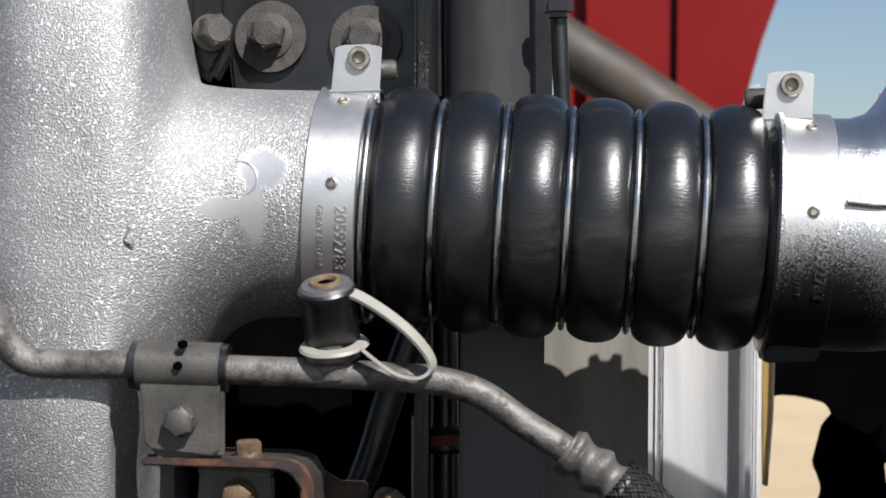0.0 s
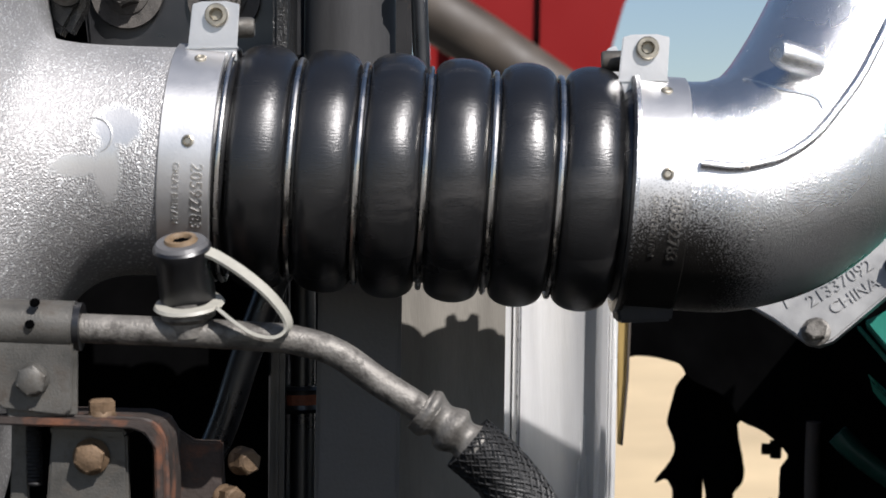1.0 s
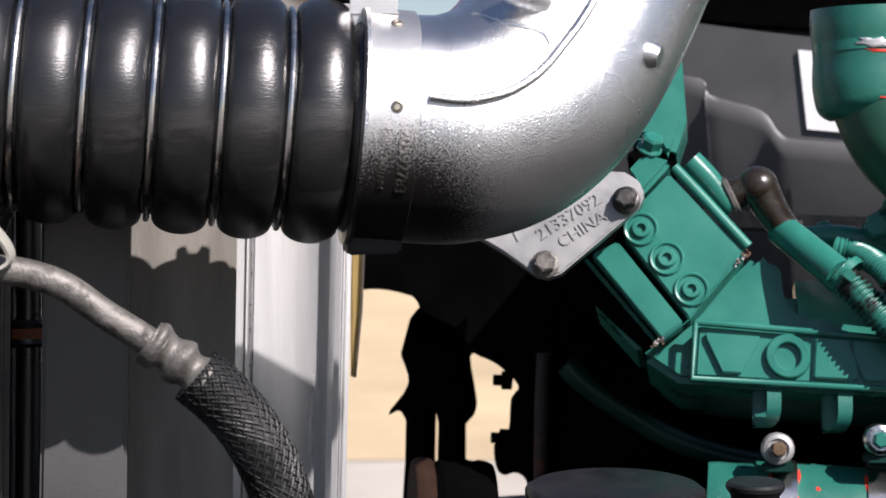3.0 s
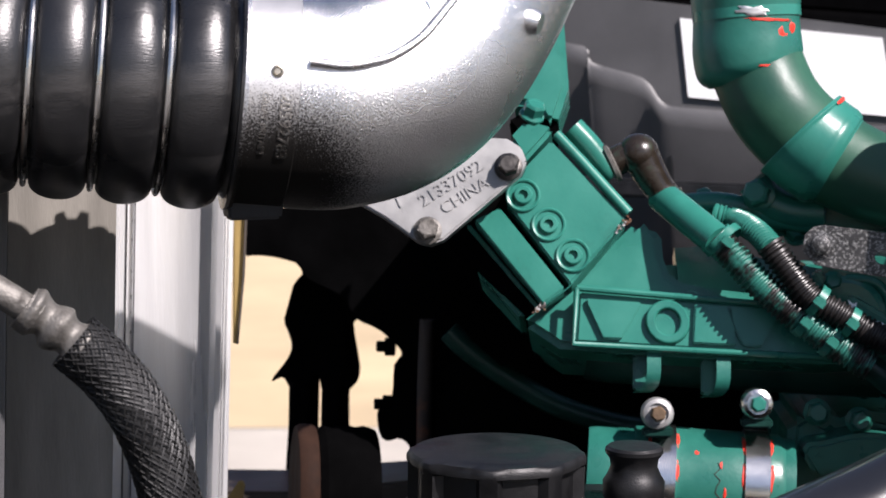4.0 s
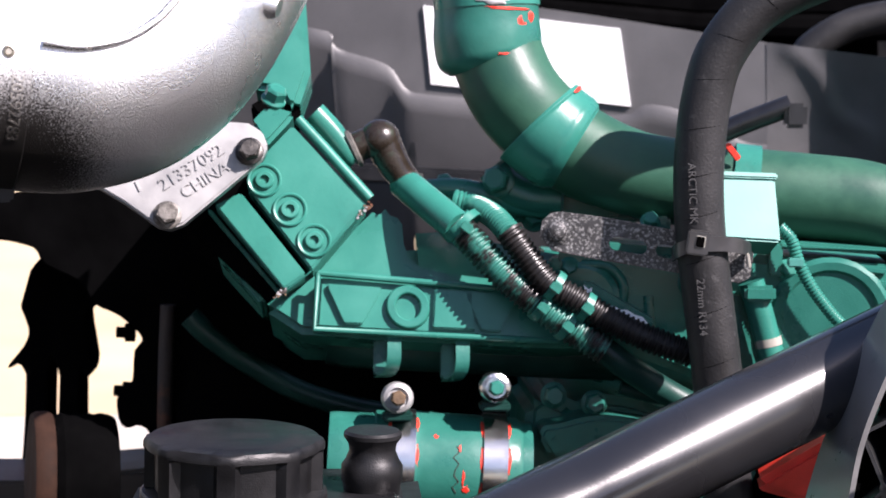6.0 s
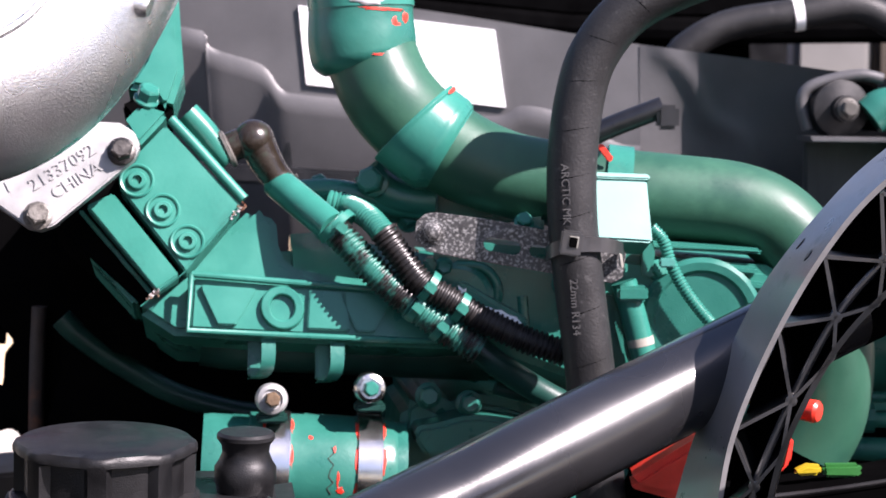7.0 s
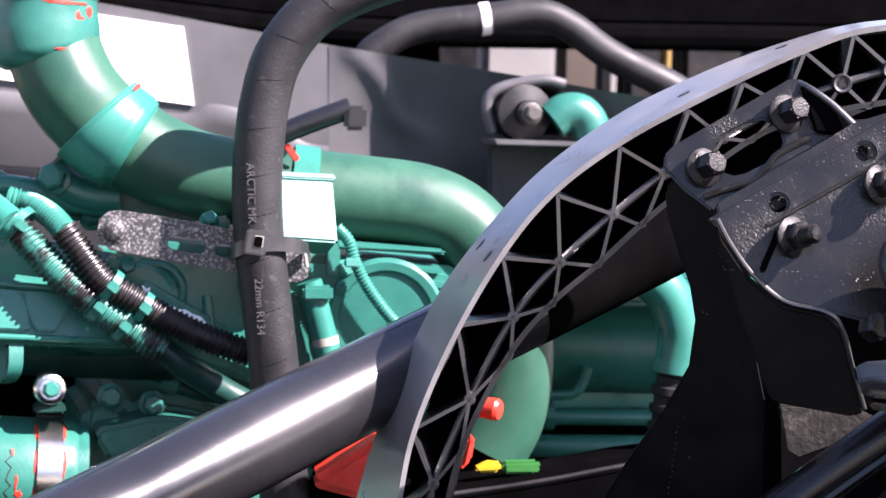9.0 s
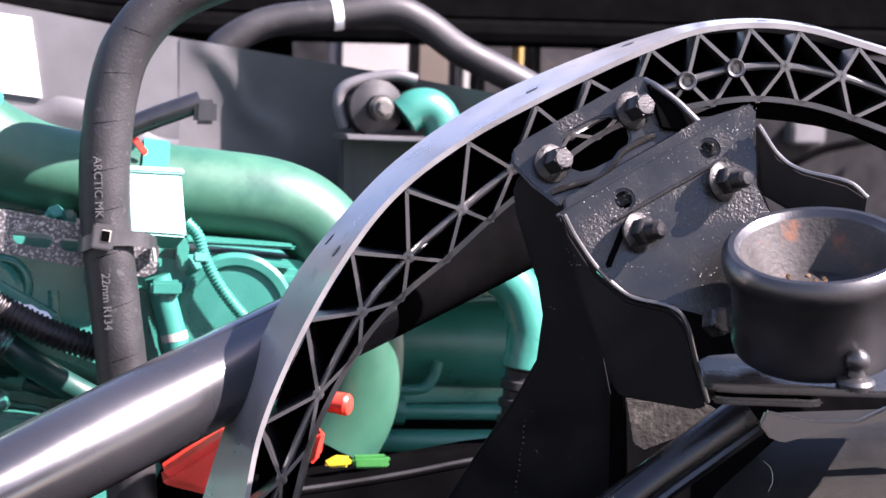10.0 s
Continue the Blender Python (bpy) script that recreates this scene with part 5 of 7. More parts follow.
def build_wiring():
    b = thing("cable_boot", ENGINE, (0.0267, 0.008, -0.0492), "brown rubber elbow boot joined to a green sleeve", "cable boot")
    bm = tube([(0.0096, 0.02, -0.0256), (0.0181, 0.02, -0.0214), (0.03, 0.02, -0.0172)], 0.0102, 24)
    join(bm, tube([(0.03, 0.02, -0.0172), (0.0368, 0.02, -0.0306), (0.0432, 0.02, -0.0408), (0.0519, 0.0201, -0.0513)], lambda d: 0.0128 - 0.0028 * min(1.0, d / 0.03), 28))
    ball = bmesh.new()
    bmesh.ops.create_uvsphere(ball, u_segments=32, v_segments=20, radius=0.0138)
    bmesh.ops.transform(ball, matrix=Matrix.Translation((0.0295, 0.02, -0.0182)), verts=ball.verts)
    part("boot", join(bm, ball), BROWN_RUBBER, b, smooth=70)
    for q, ax, rr, m in (((0.0122, 0.02, -0.0242), (0.9, 0, 0.42), 0.0132, PIPE_ALU), ((0.0492, 0.02, -0.0483), (0.6, 0, -0.8), 0.0116, BROWN_RUBBER)):
        part("boot_ring", lathe(bmesh.new(), [(rr - 0.003, -0.0022), (rr, -0.0012), (rr, 0.0012), (rr - 0.003, 0.0022)], q, ax, 30), m, b)
    part("sleeve", tube([(0.0452, 0.022, -0.0468), (0.0583, 0.004, -0.0575), (0.0800, -0.020, -0.0750)], 0.0108, 24), GREEN, b, "smooth green painted sleeve")
    part("feed_pipe", tube([(-0.015, 0.06, -0.0001), (-0.0034, 0.06, -0.0126), (0.0083, 0.06, -0.0275), (0.0141, 0.06, -0.0334)], 0.0085, 18), GREEN, b)
    c = thing("corrugated_conduit", ENGINE, (0.1269, -0.0400, -0.1313), "black corrugated conduit oversprayed with green paint", "conduit", "engine wiring conduits")
    part("conduit", tube([(0.0798, -0.0200, -0.0742), (0.0917, -0.0270, -0.0870), (0.1093, -0.0350, -0.1055), (0.1305, -0.0400, -0.1233), (0.1515, -0.0450, -0.1388), (0.1740, -0.0490, -0.1529)], corrugated(0.0094, 0.0008, 0.0036), 20, step=0.0009), CONDUIT_SPRAYED, c)
    part("end_collar", tube([(0.0775, -0.0200, -0.0719), (0.0820, -0.0200, -0.0764)], 0.0122, 20), GREEN, c, "green painted end collar")
    d = thing("corrugated_conduit", ENGINE, (0.1683, -0.0530, -0.1300), "black corrugated conduit hanging in front of the green housing", "conduit", "engine wiring conduits")
    part("conduit", tube([(0.1114, -0.0350, -0.0763), (0.1226, -0.0390, -0.0921), (0.1357, -0.0440, -0.1092), (0.1512, -0.0470, -0.1183), (0.1757, -0.0510, -0.1324), (0.2000, -0.0550, -0.1442), (0.2281, -0.0570, -0.1541)], corrugated(0.0085, 0.0007, 0.0036), 20, step=0.0009), CONDUIT, d)
    part("sleeve", tube([(0.0799, 0.0170, -0.0596), (0.0930, 0.0120, -0.0625), (0.1044, -0.0140, -0.0687), (0.1136, -0.0350, -0.0793)], corrugated(0.0078, 0.0005, 0.0030), 20, step=0.0008), GREEN, d, "green painted ribbed end")
    e = thing("wiring_branch", ENGINE, (0.2008, -0.03, -0.1802), "smooth green painted wiring branch", "cable")
    part("cable", tube([(0.1723, -0.038, -0.152), (0.1886, -0.038, -0.1644), (0.2153, -0.03, -0.1817), (0.2408, -0.03, -0.195), (0.2735, -0.03, -0.206)], 0.0088, 18), GREEN_SHADED, e)
    part("thin_cable", tube([(0.1878, -0.02, -0.1817), (0.2098, -0.02, -0.1873), (0.2317, -0.02, -0.1899), (0.2609, -0.02, -0.1913)], 0.0045, 12), GREEN_SHADED, e)
    for q, ax, r, m in (((0.0848, -0.0210, -0.0742), (0.7, -0.3, -0.6), 0.0128, GREEN), ((0.1329, -0.0410, -0.1247), (0.75, 0, -0.62), 0.0112, GREEN),
                        ((0.1404, -0.046, -0.1112), (0.8, 0, -0.6), 0.0108, GREEN), ((0.1605, -0.050, -0.1245), (0.85, 0, -0.5), 0.0102, GREEN), ((0.1486, -0.0450, -0.1366), (0.8, 0, -0.6), 0.0112, GREEN)):
        z = thing("cable_tie", ENGINE, q, "green painted plastic cable tie round the conduit", "cable tie", "green cable ties")
        part("band", lathe(bmesh.new(), [(r - 0.001, -0.0028), (r, -0.0026), (r, 0.0026), (r - 0.001, 0.0028)], q, ax, 26), m, z)
        part("lock", box(Vector(q) + Vector((0, -r - 0.001, 0)), (0.0075, 0.005, 0.0065), 0.001, (0, 38, 0)), m, z)


def build_manifold():
    # big green pipe
    t = thing("coolant_pipe", MANIFOLD, (0.2044, 0.02, -0.2454), "thick green painted coolant pipe with bends and rubber sleeves", "pipe")
    part("pipe", tube([(-0.1095, 0.02, 0.098), (-0.108, 0.02, 0.0605), (-0.101, 0.018, 0.0341), (-0.088, 0.014, 0.009), (-0.067, 0.02, -0.0125), (-0.0385, 0.02, -0.030), (-0.0053, 0.02, -0.0415), (0.0404, 0.02, -0.049), (0.079, 0.02, -0.0528), (0.1013, 0.02, -0.0548), (0.1413, 0.02, -0.0595), (0.1685, 0.02, -0.071), (0.1895, 0.02, -0.0945), (0.203, 0.02, -0.1277), (0.2075, 0.02, -0.1641), (0.2035, 0.02, -0.1989), (0.191, 0.02, -0.2261)], lambda d: 0.0312 - 0.0025 * min(1.0, max(0.0, (d - 0.14) / 0.05)), 44, n=8), GREEN_PIPE, t)
    top = spline([(-0.1107, 0.02, 0.098), (-0.1102, 0.02, 0.068), (-0.1089, 0.02, 0.0454), (-0.1061, 0.02, 0.0296)], 14)
    span = sum((q - p).length for p, q in zip(top, top[1:]))
    part("rubber_sleeve", sweep(bmesh.new(), top, lambda d: 0.0358 + 0.0006 * math.sin(d * 160) - 0.0065 * max(0.0, (d - span + 0.011) / 0.011) ** 2.2, 44), GREEN_HOSE, t, "green overpainted rubber sleeve with red chips")
    low = spline([(-0.0745, 0.019, -0.0052), (-0.070, 0.019, -0.0098), (-0.061, 0.02, -0.0168), (-0.052, 0.02, -0.0225), (-0.049, 0.02, -0.0243)], 10)
    end = sum((q - p).length for p, q in zip(low, low[1:]))
    part("rubber_sleeve", sweep(bmesh.new(), low, lambda d: 0.0352 + 0.0012 * math.exp(-((d - 0.002) / 0.0012) ** 2) - 0.005 * max(0.0, (d - end + 0.009) / 0.009) ** 2, 44), GREEN, t, "green overpainted rubber sleeve")
    part("sleeve_band", tube([(-0.1102, 0.02, 0.077), (-0.1098, 0.02, 0.0703)], 0.0358, 44), GREEN, t)
    # the green band's glint, drawn as a patch of steel
    part("band_glint", flake((-0.1102, 0.02, 0.074), (0.03, 0, 1), 0.0360, 12, 22, 0.004, 9), STEEL, t, "highlight on the band, set as a small steel patch")
    for p, r, ax, deg, hd, hl, sd in (((-0.1098, 0.02, 0.0688), 0.0352, (0.03, 0, 1), 30, 32, 0.0013, 1), ((-0.1093, 0.02, 0.0575), 0.0352, (0.03, 0, 1), 44, 8, 0.0075, 2), ((-0.1081, 0.02, 0.0398), 0.0350, (0.08, 0, 1), 26, 16, 0.0011, 3),
                                      ((-0.1081, 0.02, 0.0424), 0.0350, (0.08, 0, 1), 50, 7, 0.003, 4), ((-0.0715, 0.019, -0.008), 0.0362, (0.7, 0, -0.7), -72, 16, 0.0016, 5), ((-0.1094, 0.02, 0.0643), 0.0352, (0.03, 0, 1), 60, 6, 0.005, 6)):
        part("red_chip", flake(p, ax, r, deg, hd, hl, sd), RED, t, "red rubber where the paint has chipped")
    part("saddle_strap", tube([(0.0541, 0.02, -0.0503), (0.0709, 0.02, -0.052)], 0.0308, 36), GREEN, t)
    part("chip", box((0.0536, -0.008, -0.0249), (0.0045, 0.002, 0.013), 0.0008, (0, -38, 0)), RED, t, "red paint chip")
    part("pipe_root", tube([(-0.106, 0.04, -0.0384), (-0.0982, 0.04, -0.0499), (-0.0827, 0.04, -0.0574), (-0.0594, 0.04, -0.0595)], 0.012, 16), GREEN_CAST, t)
    part("neck_casting", prism([(-0.1165, 0.07, -0.0511), (-0.1087, 0.07, -0.0376), (-0.0977, 0.07, -0.028), (-0.0771, 0.07, -0.0309), (-0.0571, 0.07, -0.0505), (-0.0135, 0.07, -0.0587), (0.0025, 0.07, -0.0743), (-0.0609, 0.07, -0.0782), (-0.1085, 0.07, -0.0677)], 0.05, 0.09, 0.006), GREEN_CAST, t)
    part("cross_casting", tube([(-0.1524, 0.04, -0.0536), (-0.133, 0.04, -0.0526), (-0.1137, 0.04, -0.0555), (-0.0904, 0.04, -0.0622), (-0.0594, 0.04, -0.0657)], 0.008, 14), GREEN, t)
    for q in [(-0.1414, 0.052, -0.0516), (-0.0913, 0.052, -0.0682), (-0.0795, 0.052, -0.0743)]:
        part("casting_bolt", hexbolt(q, (0.1, -0.9, 0.4), 0.012, 0.009, 0.0085), GREEN_CAST, t)
    part("strap_stud", hexbolt((0.0007, -0.022, -0.0708), (0.1, -0.8, 0.5), 0.009, 0.005, 0.0065), GREEN, t)
    part("root_bolt", hexbolt((-0.102, 0.03, -0.0465), (-0.2, -1, 0.2), 0.016, 0.01, 0.011), GREEN_CAST, t)
    # junction box
    j = thing("sensor_bracket", MANIFOLD, (0.0477, -0.01, -0.0874), "teal painted bracket holding the sensor case", "bracket")
    c = thing("sensor_case", SENSOR, (-0.1163, -0.01, -0.0818), "sunlit teal sensor case tilted to the sky", "sensor box")
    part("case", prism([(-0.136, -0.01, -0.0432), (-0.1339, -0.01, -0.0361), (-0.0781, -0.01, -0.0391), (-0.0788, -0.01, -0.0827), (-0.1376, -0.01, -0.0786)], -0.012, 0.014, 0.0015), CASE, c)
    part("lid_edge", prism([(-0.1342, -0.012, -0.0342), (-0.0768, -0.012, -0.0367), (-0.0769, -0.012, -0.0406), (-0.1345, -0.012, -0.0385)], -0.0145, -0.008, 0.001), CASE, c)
    part("foot", prism([(-0.0047, -0.005, -0.0688), (0.014, -0.005, -0.0671), (0.0141, -0.005, -0.0776), (-0.0068, -0.005, -0.0779)], -0.008, 0.012, 0.002), GREEN, j)
    part("rear_bracket", prism([(0.0779, -0, -0.0839), (0.0869, -0, -0.0846), (0.0865, -0, -0.1064), (0.0783, -0, -0.105)], -0.01, 0.0, 0.001), GREEN, j)
    # perforated strap
    s = thing("perforated_strap", MANIFOLD, (-0.004, -0.04, -0.1005), "scratched black perforated metal strap with rounded ends", "strap")
    ang = math.radians(-9.5)
    outline = [(-0.0552, -0.04, -0.0632), (-0.0261, -0.04, -0.0668), (0.0612, -0.04, -0.0822), (0.0664, -0.04, -0.0887), (0.0644, -0.04, -0.104), (0.0572, -0.04, -0.1078), (-0.0331, -0.04, -0.0936), (-0.0615, -0.04, -0.0885), (-0.0696, -0.04, -0.0794), (-0.0682, -0.04, -0.0692), (-0.0625, -0.04, -0.064)]
    part("strap", prism(outline, -0.0425, -0.040, 0.0005, [slot(-0.0129, -0.0846, 0.0078, 0.0043, ang), slot(0.0116, -0.0881, 0.0030, 0.0041, ang)]), STRAP_METAL, s)
    part("strap_bolt", lathe(bmesh.new(), [(0, 0), (0.0085, 0), (0.0085, 0.001), (0.006, 0.0016), (0.0058, 0.004), (0.004, 0.0052), (0, 0.0054)], (-0.0579, -0.0425, -0.0755), (0, -1, 0), 24), STRAP_METAL, s)
    # rubber hose
    r = thing("rubber_hose", MANIFOLD, (0.044, -0.062, -0.199), "black cloth-wrapped rubber hose with printed lettering", "hose")
    hose_line = [(0.1492, -0.062, 0.0976), (0.1001, -0.062, 0.0831), (0.0651, -0.062, 0.0645), (0.0436, -0.062, 0.0375), (0.0348, -0.062, 0.0085), (0.031, -0.062, -0.027), (0.031, -0.062, -0.0554), (0.0332, -0.062, -0.084), (0.0379, -0.062, -0.1197), (0.0427, -0.062, -0.1556), (0.0476, -0.062, -0.1989), (0.0519, -0.062, -0.2497)]
    body = part("hose", tube(hose_line, 0.0158, 32, n=10), HOSE, r)
    pts = spline(hose_line, 10)
    for i in range(9, 108, 9):
        d = (pts[i + 1] - pts[i - 1]).normalized()
        part("wrap_edge", lathe(bmesh.new(), [(0.0155, -0.0005), (0.01605, 0), (0.0155, 0.0005)], pts[i], d + Vector((0.25, 0, -0.1)), 26), BLACK_MATT_SHADE, body)
    for text, size, q, turn in (("ARCTIC MK", 0.0072, (0.0268, -0.0782, -0.0495), -87), ("22mm R134", 0.0072, (0.0333, -0.0782, -0.1199), -86)):
        part("printed_letters", flat_letters(text, size, q, turn, 0.0002), INK, body, "faint pale printed lettering")
    z = thing("black_cable_tie", MANIFOLD, (0.0337, -0.0620, -0.0947), "black plastic cable tie holding the hose to the strap", "cable tie")
    bm, rows = bmesh.new(), []
    loop = spline([(0.0147, -0.0580, -0.0888), (0.0166, -0.0710, -0.0861), (0.0237, -0.0775, -0.0825), (0.0328, -0.0800, -0.0810), (0.0444, -0.0775, -0.0805), (0.0551, -0.0700, -0.0818), (0.0632, -0.0570, -0.0852), (0.0647, -0.0450, -0.0891)], 6)
    for q in loop:
        inner = q + (Vector((0.0385, -0.045, q.z)) - q).normalized() * 0.0016
        rows.append([bm.verts.new(v + Vector((0, 0, h))) for v, h in ((q, 0.0046), (q, -0.0046), (inner, -0.0046), (inner, 0.0046))])
    for p, q in zip(rows, rows[1:]):
        for k in range(4):
            bm.faces.new((p[k], p[(k + 1) % 4], q[(k + 1) % 4], q[k]))
    bm.faces.new(rows[0])
    bm.faces.new(rows[-1])
    part("band", bm, ARC, z)
    lock = part("lock", box((0.0303, -0.0825, -0.0795), (0.0135, 0.008, 0.0155), 0.0012, (0, 8, 0)), ARC, z)
    part("lock_slot", box((0.0321, -0.0862, -0.0785), (0.0066, 0.0015, 0.0078), 0.0005, (0, 8, 0)), STRAP, lock, "pale rim of the lock")
    part("lock_hole", box((0.0317, -0.0870, -0.0788), (0.0050, 0.0012, 0.0064), 0.0004, (0, 8, 0)), BLACK_MATT_SHADE, lock)
    part("tail", box((0.0622, -0.0650, -0.0916), (0.0022, 0.006, 0.0090), 0.0006, (0, -8, 0)), STRAP, z, "worn pale cut end")
    # thin lines
    l = thing("thin_conduit", MANIFOLD, (0.1071, -0.0220, -0.1302), "thin green painted corrugated conduit", "conduit")
    part("conduit", tube([(0.0836, -0.0220, -0.0728), (0.0914, -0.0220, -0.0816), (0.0964, -0.0220, -0.0963), (0.1060, -0.0220, -0.1139), (0.1218, -0.0220, -0.1335), (0.1331, -0.0220, -0.1411)], corrugated(0.0040, 0.0003, 0.0024), 14, step=0.0006), GREEN, l)
    part("joint", box((0.0938, -0.0240, -0.0954), (0.010, 0.010, 0.006), 0.001), CASE, l)
    g = thing("small_pipe", MANIFOLD, (0.0781, -0.02, -0.1643), "small green painted pipe with bare patch", "pipe")
    part("pipe", tube([(0.0661, -0.02, -0.1087), (0.0716, -0.02, -0.1264), (0.0779, -0.02, -0.1494), (0.0857, -0.02, -0.1792)], 0.0085, 16), GREEN, g)
    part("bare_patch", tube([(0.0771, -0.02, -0.145), (0.0782, -0.02, -0.1502)], 0.0088, 16), STRAP, g)
    part("clip", box((0.0715, -0.026, -0.1155), (0.02, 0.012, 0.01), 0.002), GREEN, g)
    d = thing("timing_casting", MANIFOLD, (0.1651, 0.03, -0.3543), "green painted engine side with round cast bosses", "engine")
    part("side_wall", prism([(-0.0600, 0, -0.0835), (0.0404, 0, -0.0900), (0.1610, 0, -0.0985), (0.1720, 0, -0.1050), (0.1730, 0, -0.1860), (0.0800, 0, -0.1935), (-0.0570, 0, -0.1430)], -0.004, 0.10, 0.006), GREEN, d)
    # darker green chosen here to carry the part shade on this boss
    part("boss", lathe(bmesh.new(), [(0, 0), (0.040, 0), (0.040, 0.006), (0.037, 0.009), (0.032, 0.0085), (0.030, 0.006), (0, 0.0055)], (0.1178, -0.0035, -0.1330), (0, -1, 0), 44), GREEN_CAST, d)
    part("boss_ring", tube([(-0.0440, -0.005, -0.1000), (-0.0305, -0.005, -0.1008), (-0.0224, -0.005, -0.1042), (-0.0169, -0.005, -0.1121), (-0.0164, -0.005, -0.1213), (-0.0190, -0.005, -0.1300)], 0.0034, 12), GREEN, d)
    part("boss_pad", lathe(bmesh.new(), [(0, 0), (0.026, 0), (0.026, 0.004), (0.022, 0.007), (0, 0.007)], (-0.0440, -0.003, -0.1240), (0, -1, 0), 32), GREEN, d)
    part("upright_bead", tube([(0.0000, -0.005, -0.1200), (0.0010, -0.005, -0.1330), (0.0022, -0.005, -0.1440)], 0.0034, 10), GREEN, d)
    part("lid_box", prism([(-0.0435, 0, -0.1112), (-0.0389, 0, -0.1100), (0.0047, 0, -0.1350), (-0.0020, 0, -0.1450), (-0.0400, 0, -0.1240)], -0.020, 0.012, 0.002), GREEN, d)
    part("left_pad", prism([(-0.0660, 0, -0.0955), (-0.0570, 0, -0.0955), (-0.0560, 0, -0.1080), (-0.0650, 0, -0.1080)], -0.010, 0.020, 0.002), GREEN, d)
    part("ledge", prism([(0.0835, 0, -0.0825), (0.1560, 0, -0.0870), (0.1580, 0, -0.0905), (0.0850, 0, -0.0880)], -0.010, 0.05, 0.002), GREEN, d)
    for x, z, w in ((0.1440, -0.1010, 0.020), (0.1500, -0.1110, 0.024), (0.1540, -0.1230, 0.016)):
        part("cast_pad", box((x, -0.006, z), (w, 0.008, 0.0055), 0.0015, (0, 6, 0)), GREEN, d)
    part("web", prism([(0.0500, 0, -0.1150), (0.0590, 0, -0.1170), (0.0640, 0, -0.1600), (0.0540, 0, -0.1600)], -0.010, 0.012, 0.002), GREEN, d)
    for x, z in ((-0.0520, -0.1020), (0.0260, -0.1120), (0.0900, -0.1020), (0.1020, -0.1660)):
        part("casting_bolt", hexbolt((x, -0.005, z), (0.1, -0.95, 0.2), 0.0095, 0.006, 0.0072), GREEN, d)
    # grey cover behind
    k = thing("rocker_cover", MANIFOLD, (0.0507, 0.42, -0.0617), "grey moulded plastic rocker cover with wavy lower step", "cover")
    part("panel", prism([(-0.5051, 0.44, 0.1576), (-0.2305, 0.44, 0.1131), (-0.0515, 0.44, 0.0875), (0.0998, 0.44, 0.0636), (0.1013, 0.44, -0.0305), (0.0811, 0.44, -0.0277), (0.0505, 0.44, -0.0129), (0.0251, 0.44, -0.0001), (-0.0052, 0.44, 0.0046), (-0.0304, 0.44, -0.0047), (-0.1215, 0.44, 0.0064), (-0.2024, 0.44, 0.0135), (-0.2206, 0.44, 0.0194), (-0.2379, 0.44, 0.0403), (-0.2834, 0.44, 0.0549), (-0.3086, 0.44, 0.0737), (-0.5058, 0.44, 0.0776)], 0.44, 0.46, 0.0), COVER, k)
    bm = bmesh.new()
    wave = spline([(-0.5058, 0.44, 0.0786), (-0.3086, 0.44, 0.0747), (-0.2834, 0.44, 0.0559), (-0.2379, 0.44, 0.0413), (-0.2207, 0.44, 0.0204), (-0.2024, 0.44, 0.0145), (-0.1215, 0.44, 0.0074), (-0.0304, 0.44, -0.0037), (-0.0052, 0.44, 0.0056), (0.0251, 0.44, 0.0009), (0.0505, 0.44, -0.0119), (0.081, 0.44, -0.0267), (0.1013, 0.44, -0.0295)], 4)
    rows = []
    for p in wave:
        rows.append([bm.verts.new(q) for q in (p + Vector((0, -0.002, 0.003)), p + Vector((0, -0.005, -0.003)), p + Vector((0, -0.004, -0.016)), p + Vector((0, 0.06, -0.17)))])
    for a, b in zip(rows, rows[1:]):
        for i in range(3):
            bm.faces.new((a[i], a[i + 1], b[i + 1], b[i]))
    part("wavy_step", bm, COVER, k, smooth=70)
    # right end turned from the sun: its darker tone is put into the shape
    bm = bmesh.new()
    top = spline([(0.0998, 0.439, 0.0635), (0.1494, 0.43, 0.0567), (0.197, 0.408, 0.0496), (0.2897, 0.372, 0.0351), (0.365, 0.345, 0.023), (0.5548, 0.3, -0.0045)], 10)
    low = spline([(0.1029, 0.441, -0.1289), (0.1561, 0.47, -0.1294), (0.2088, 0.48, -0.1295), (0.3081, 0.455, -0.1264), (0.3894, 0.435, -0.1291), (0.5917, 0.39, -0.1478)], 10)
    ridge = spline([(0.1206, 0.41, 0.0557), (0.1356, 0.41, 0.0436), (0.1483, 0.41, 0.0265), (0.1576, 0.41, 0.0043), (0.1687, 0.41, -0.0064), (0.1836, 0.41, -0.0132), (0.1938, 0.41, -0.0259), (0.1994, 0.41, -0.0596)], 8)
    rows = []
    for u, v in zip(top, low):
        row = []
        for i in range(31):
            p = u.lerp(v, i / 30)
            d = min(math.hypot(p.x - q.x, p.z - q.z) for q in ridge)
            row.append(bm.verts.new(p + Vector((0, -0.0035 * math.exp(-(d / 0.009) ** 2), 0))))
        rows.append(row)
    for a, b in zip(rows, rows[1:]):
        for i in range(30):
            bm.faces.new((a[i], a[i + 1], b[i + 1], b[i]))
    part("end_panel", bm, COVER, k, smooth=80)
    part("label", prism([(-0.2043, 0.437, 0.0967), (-0.0286, 0.437, 0.0756), (-0.0183, 0.437, 0.007), (-0.197, 0.437, 0.0266)], 0.4365, 0.4395, 0), LABEL, k, "blank white rectangular label")
    part("lower_rail", prism([(-0.2926, 0.38, -0.0422), (-0.1165, 0.38, -0.05), (-0.1164, 0.38, -0.0646), (-0.2926, 0.38, -0.0593)], 0.37, 0.4, 0.003), BLACK, k)
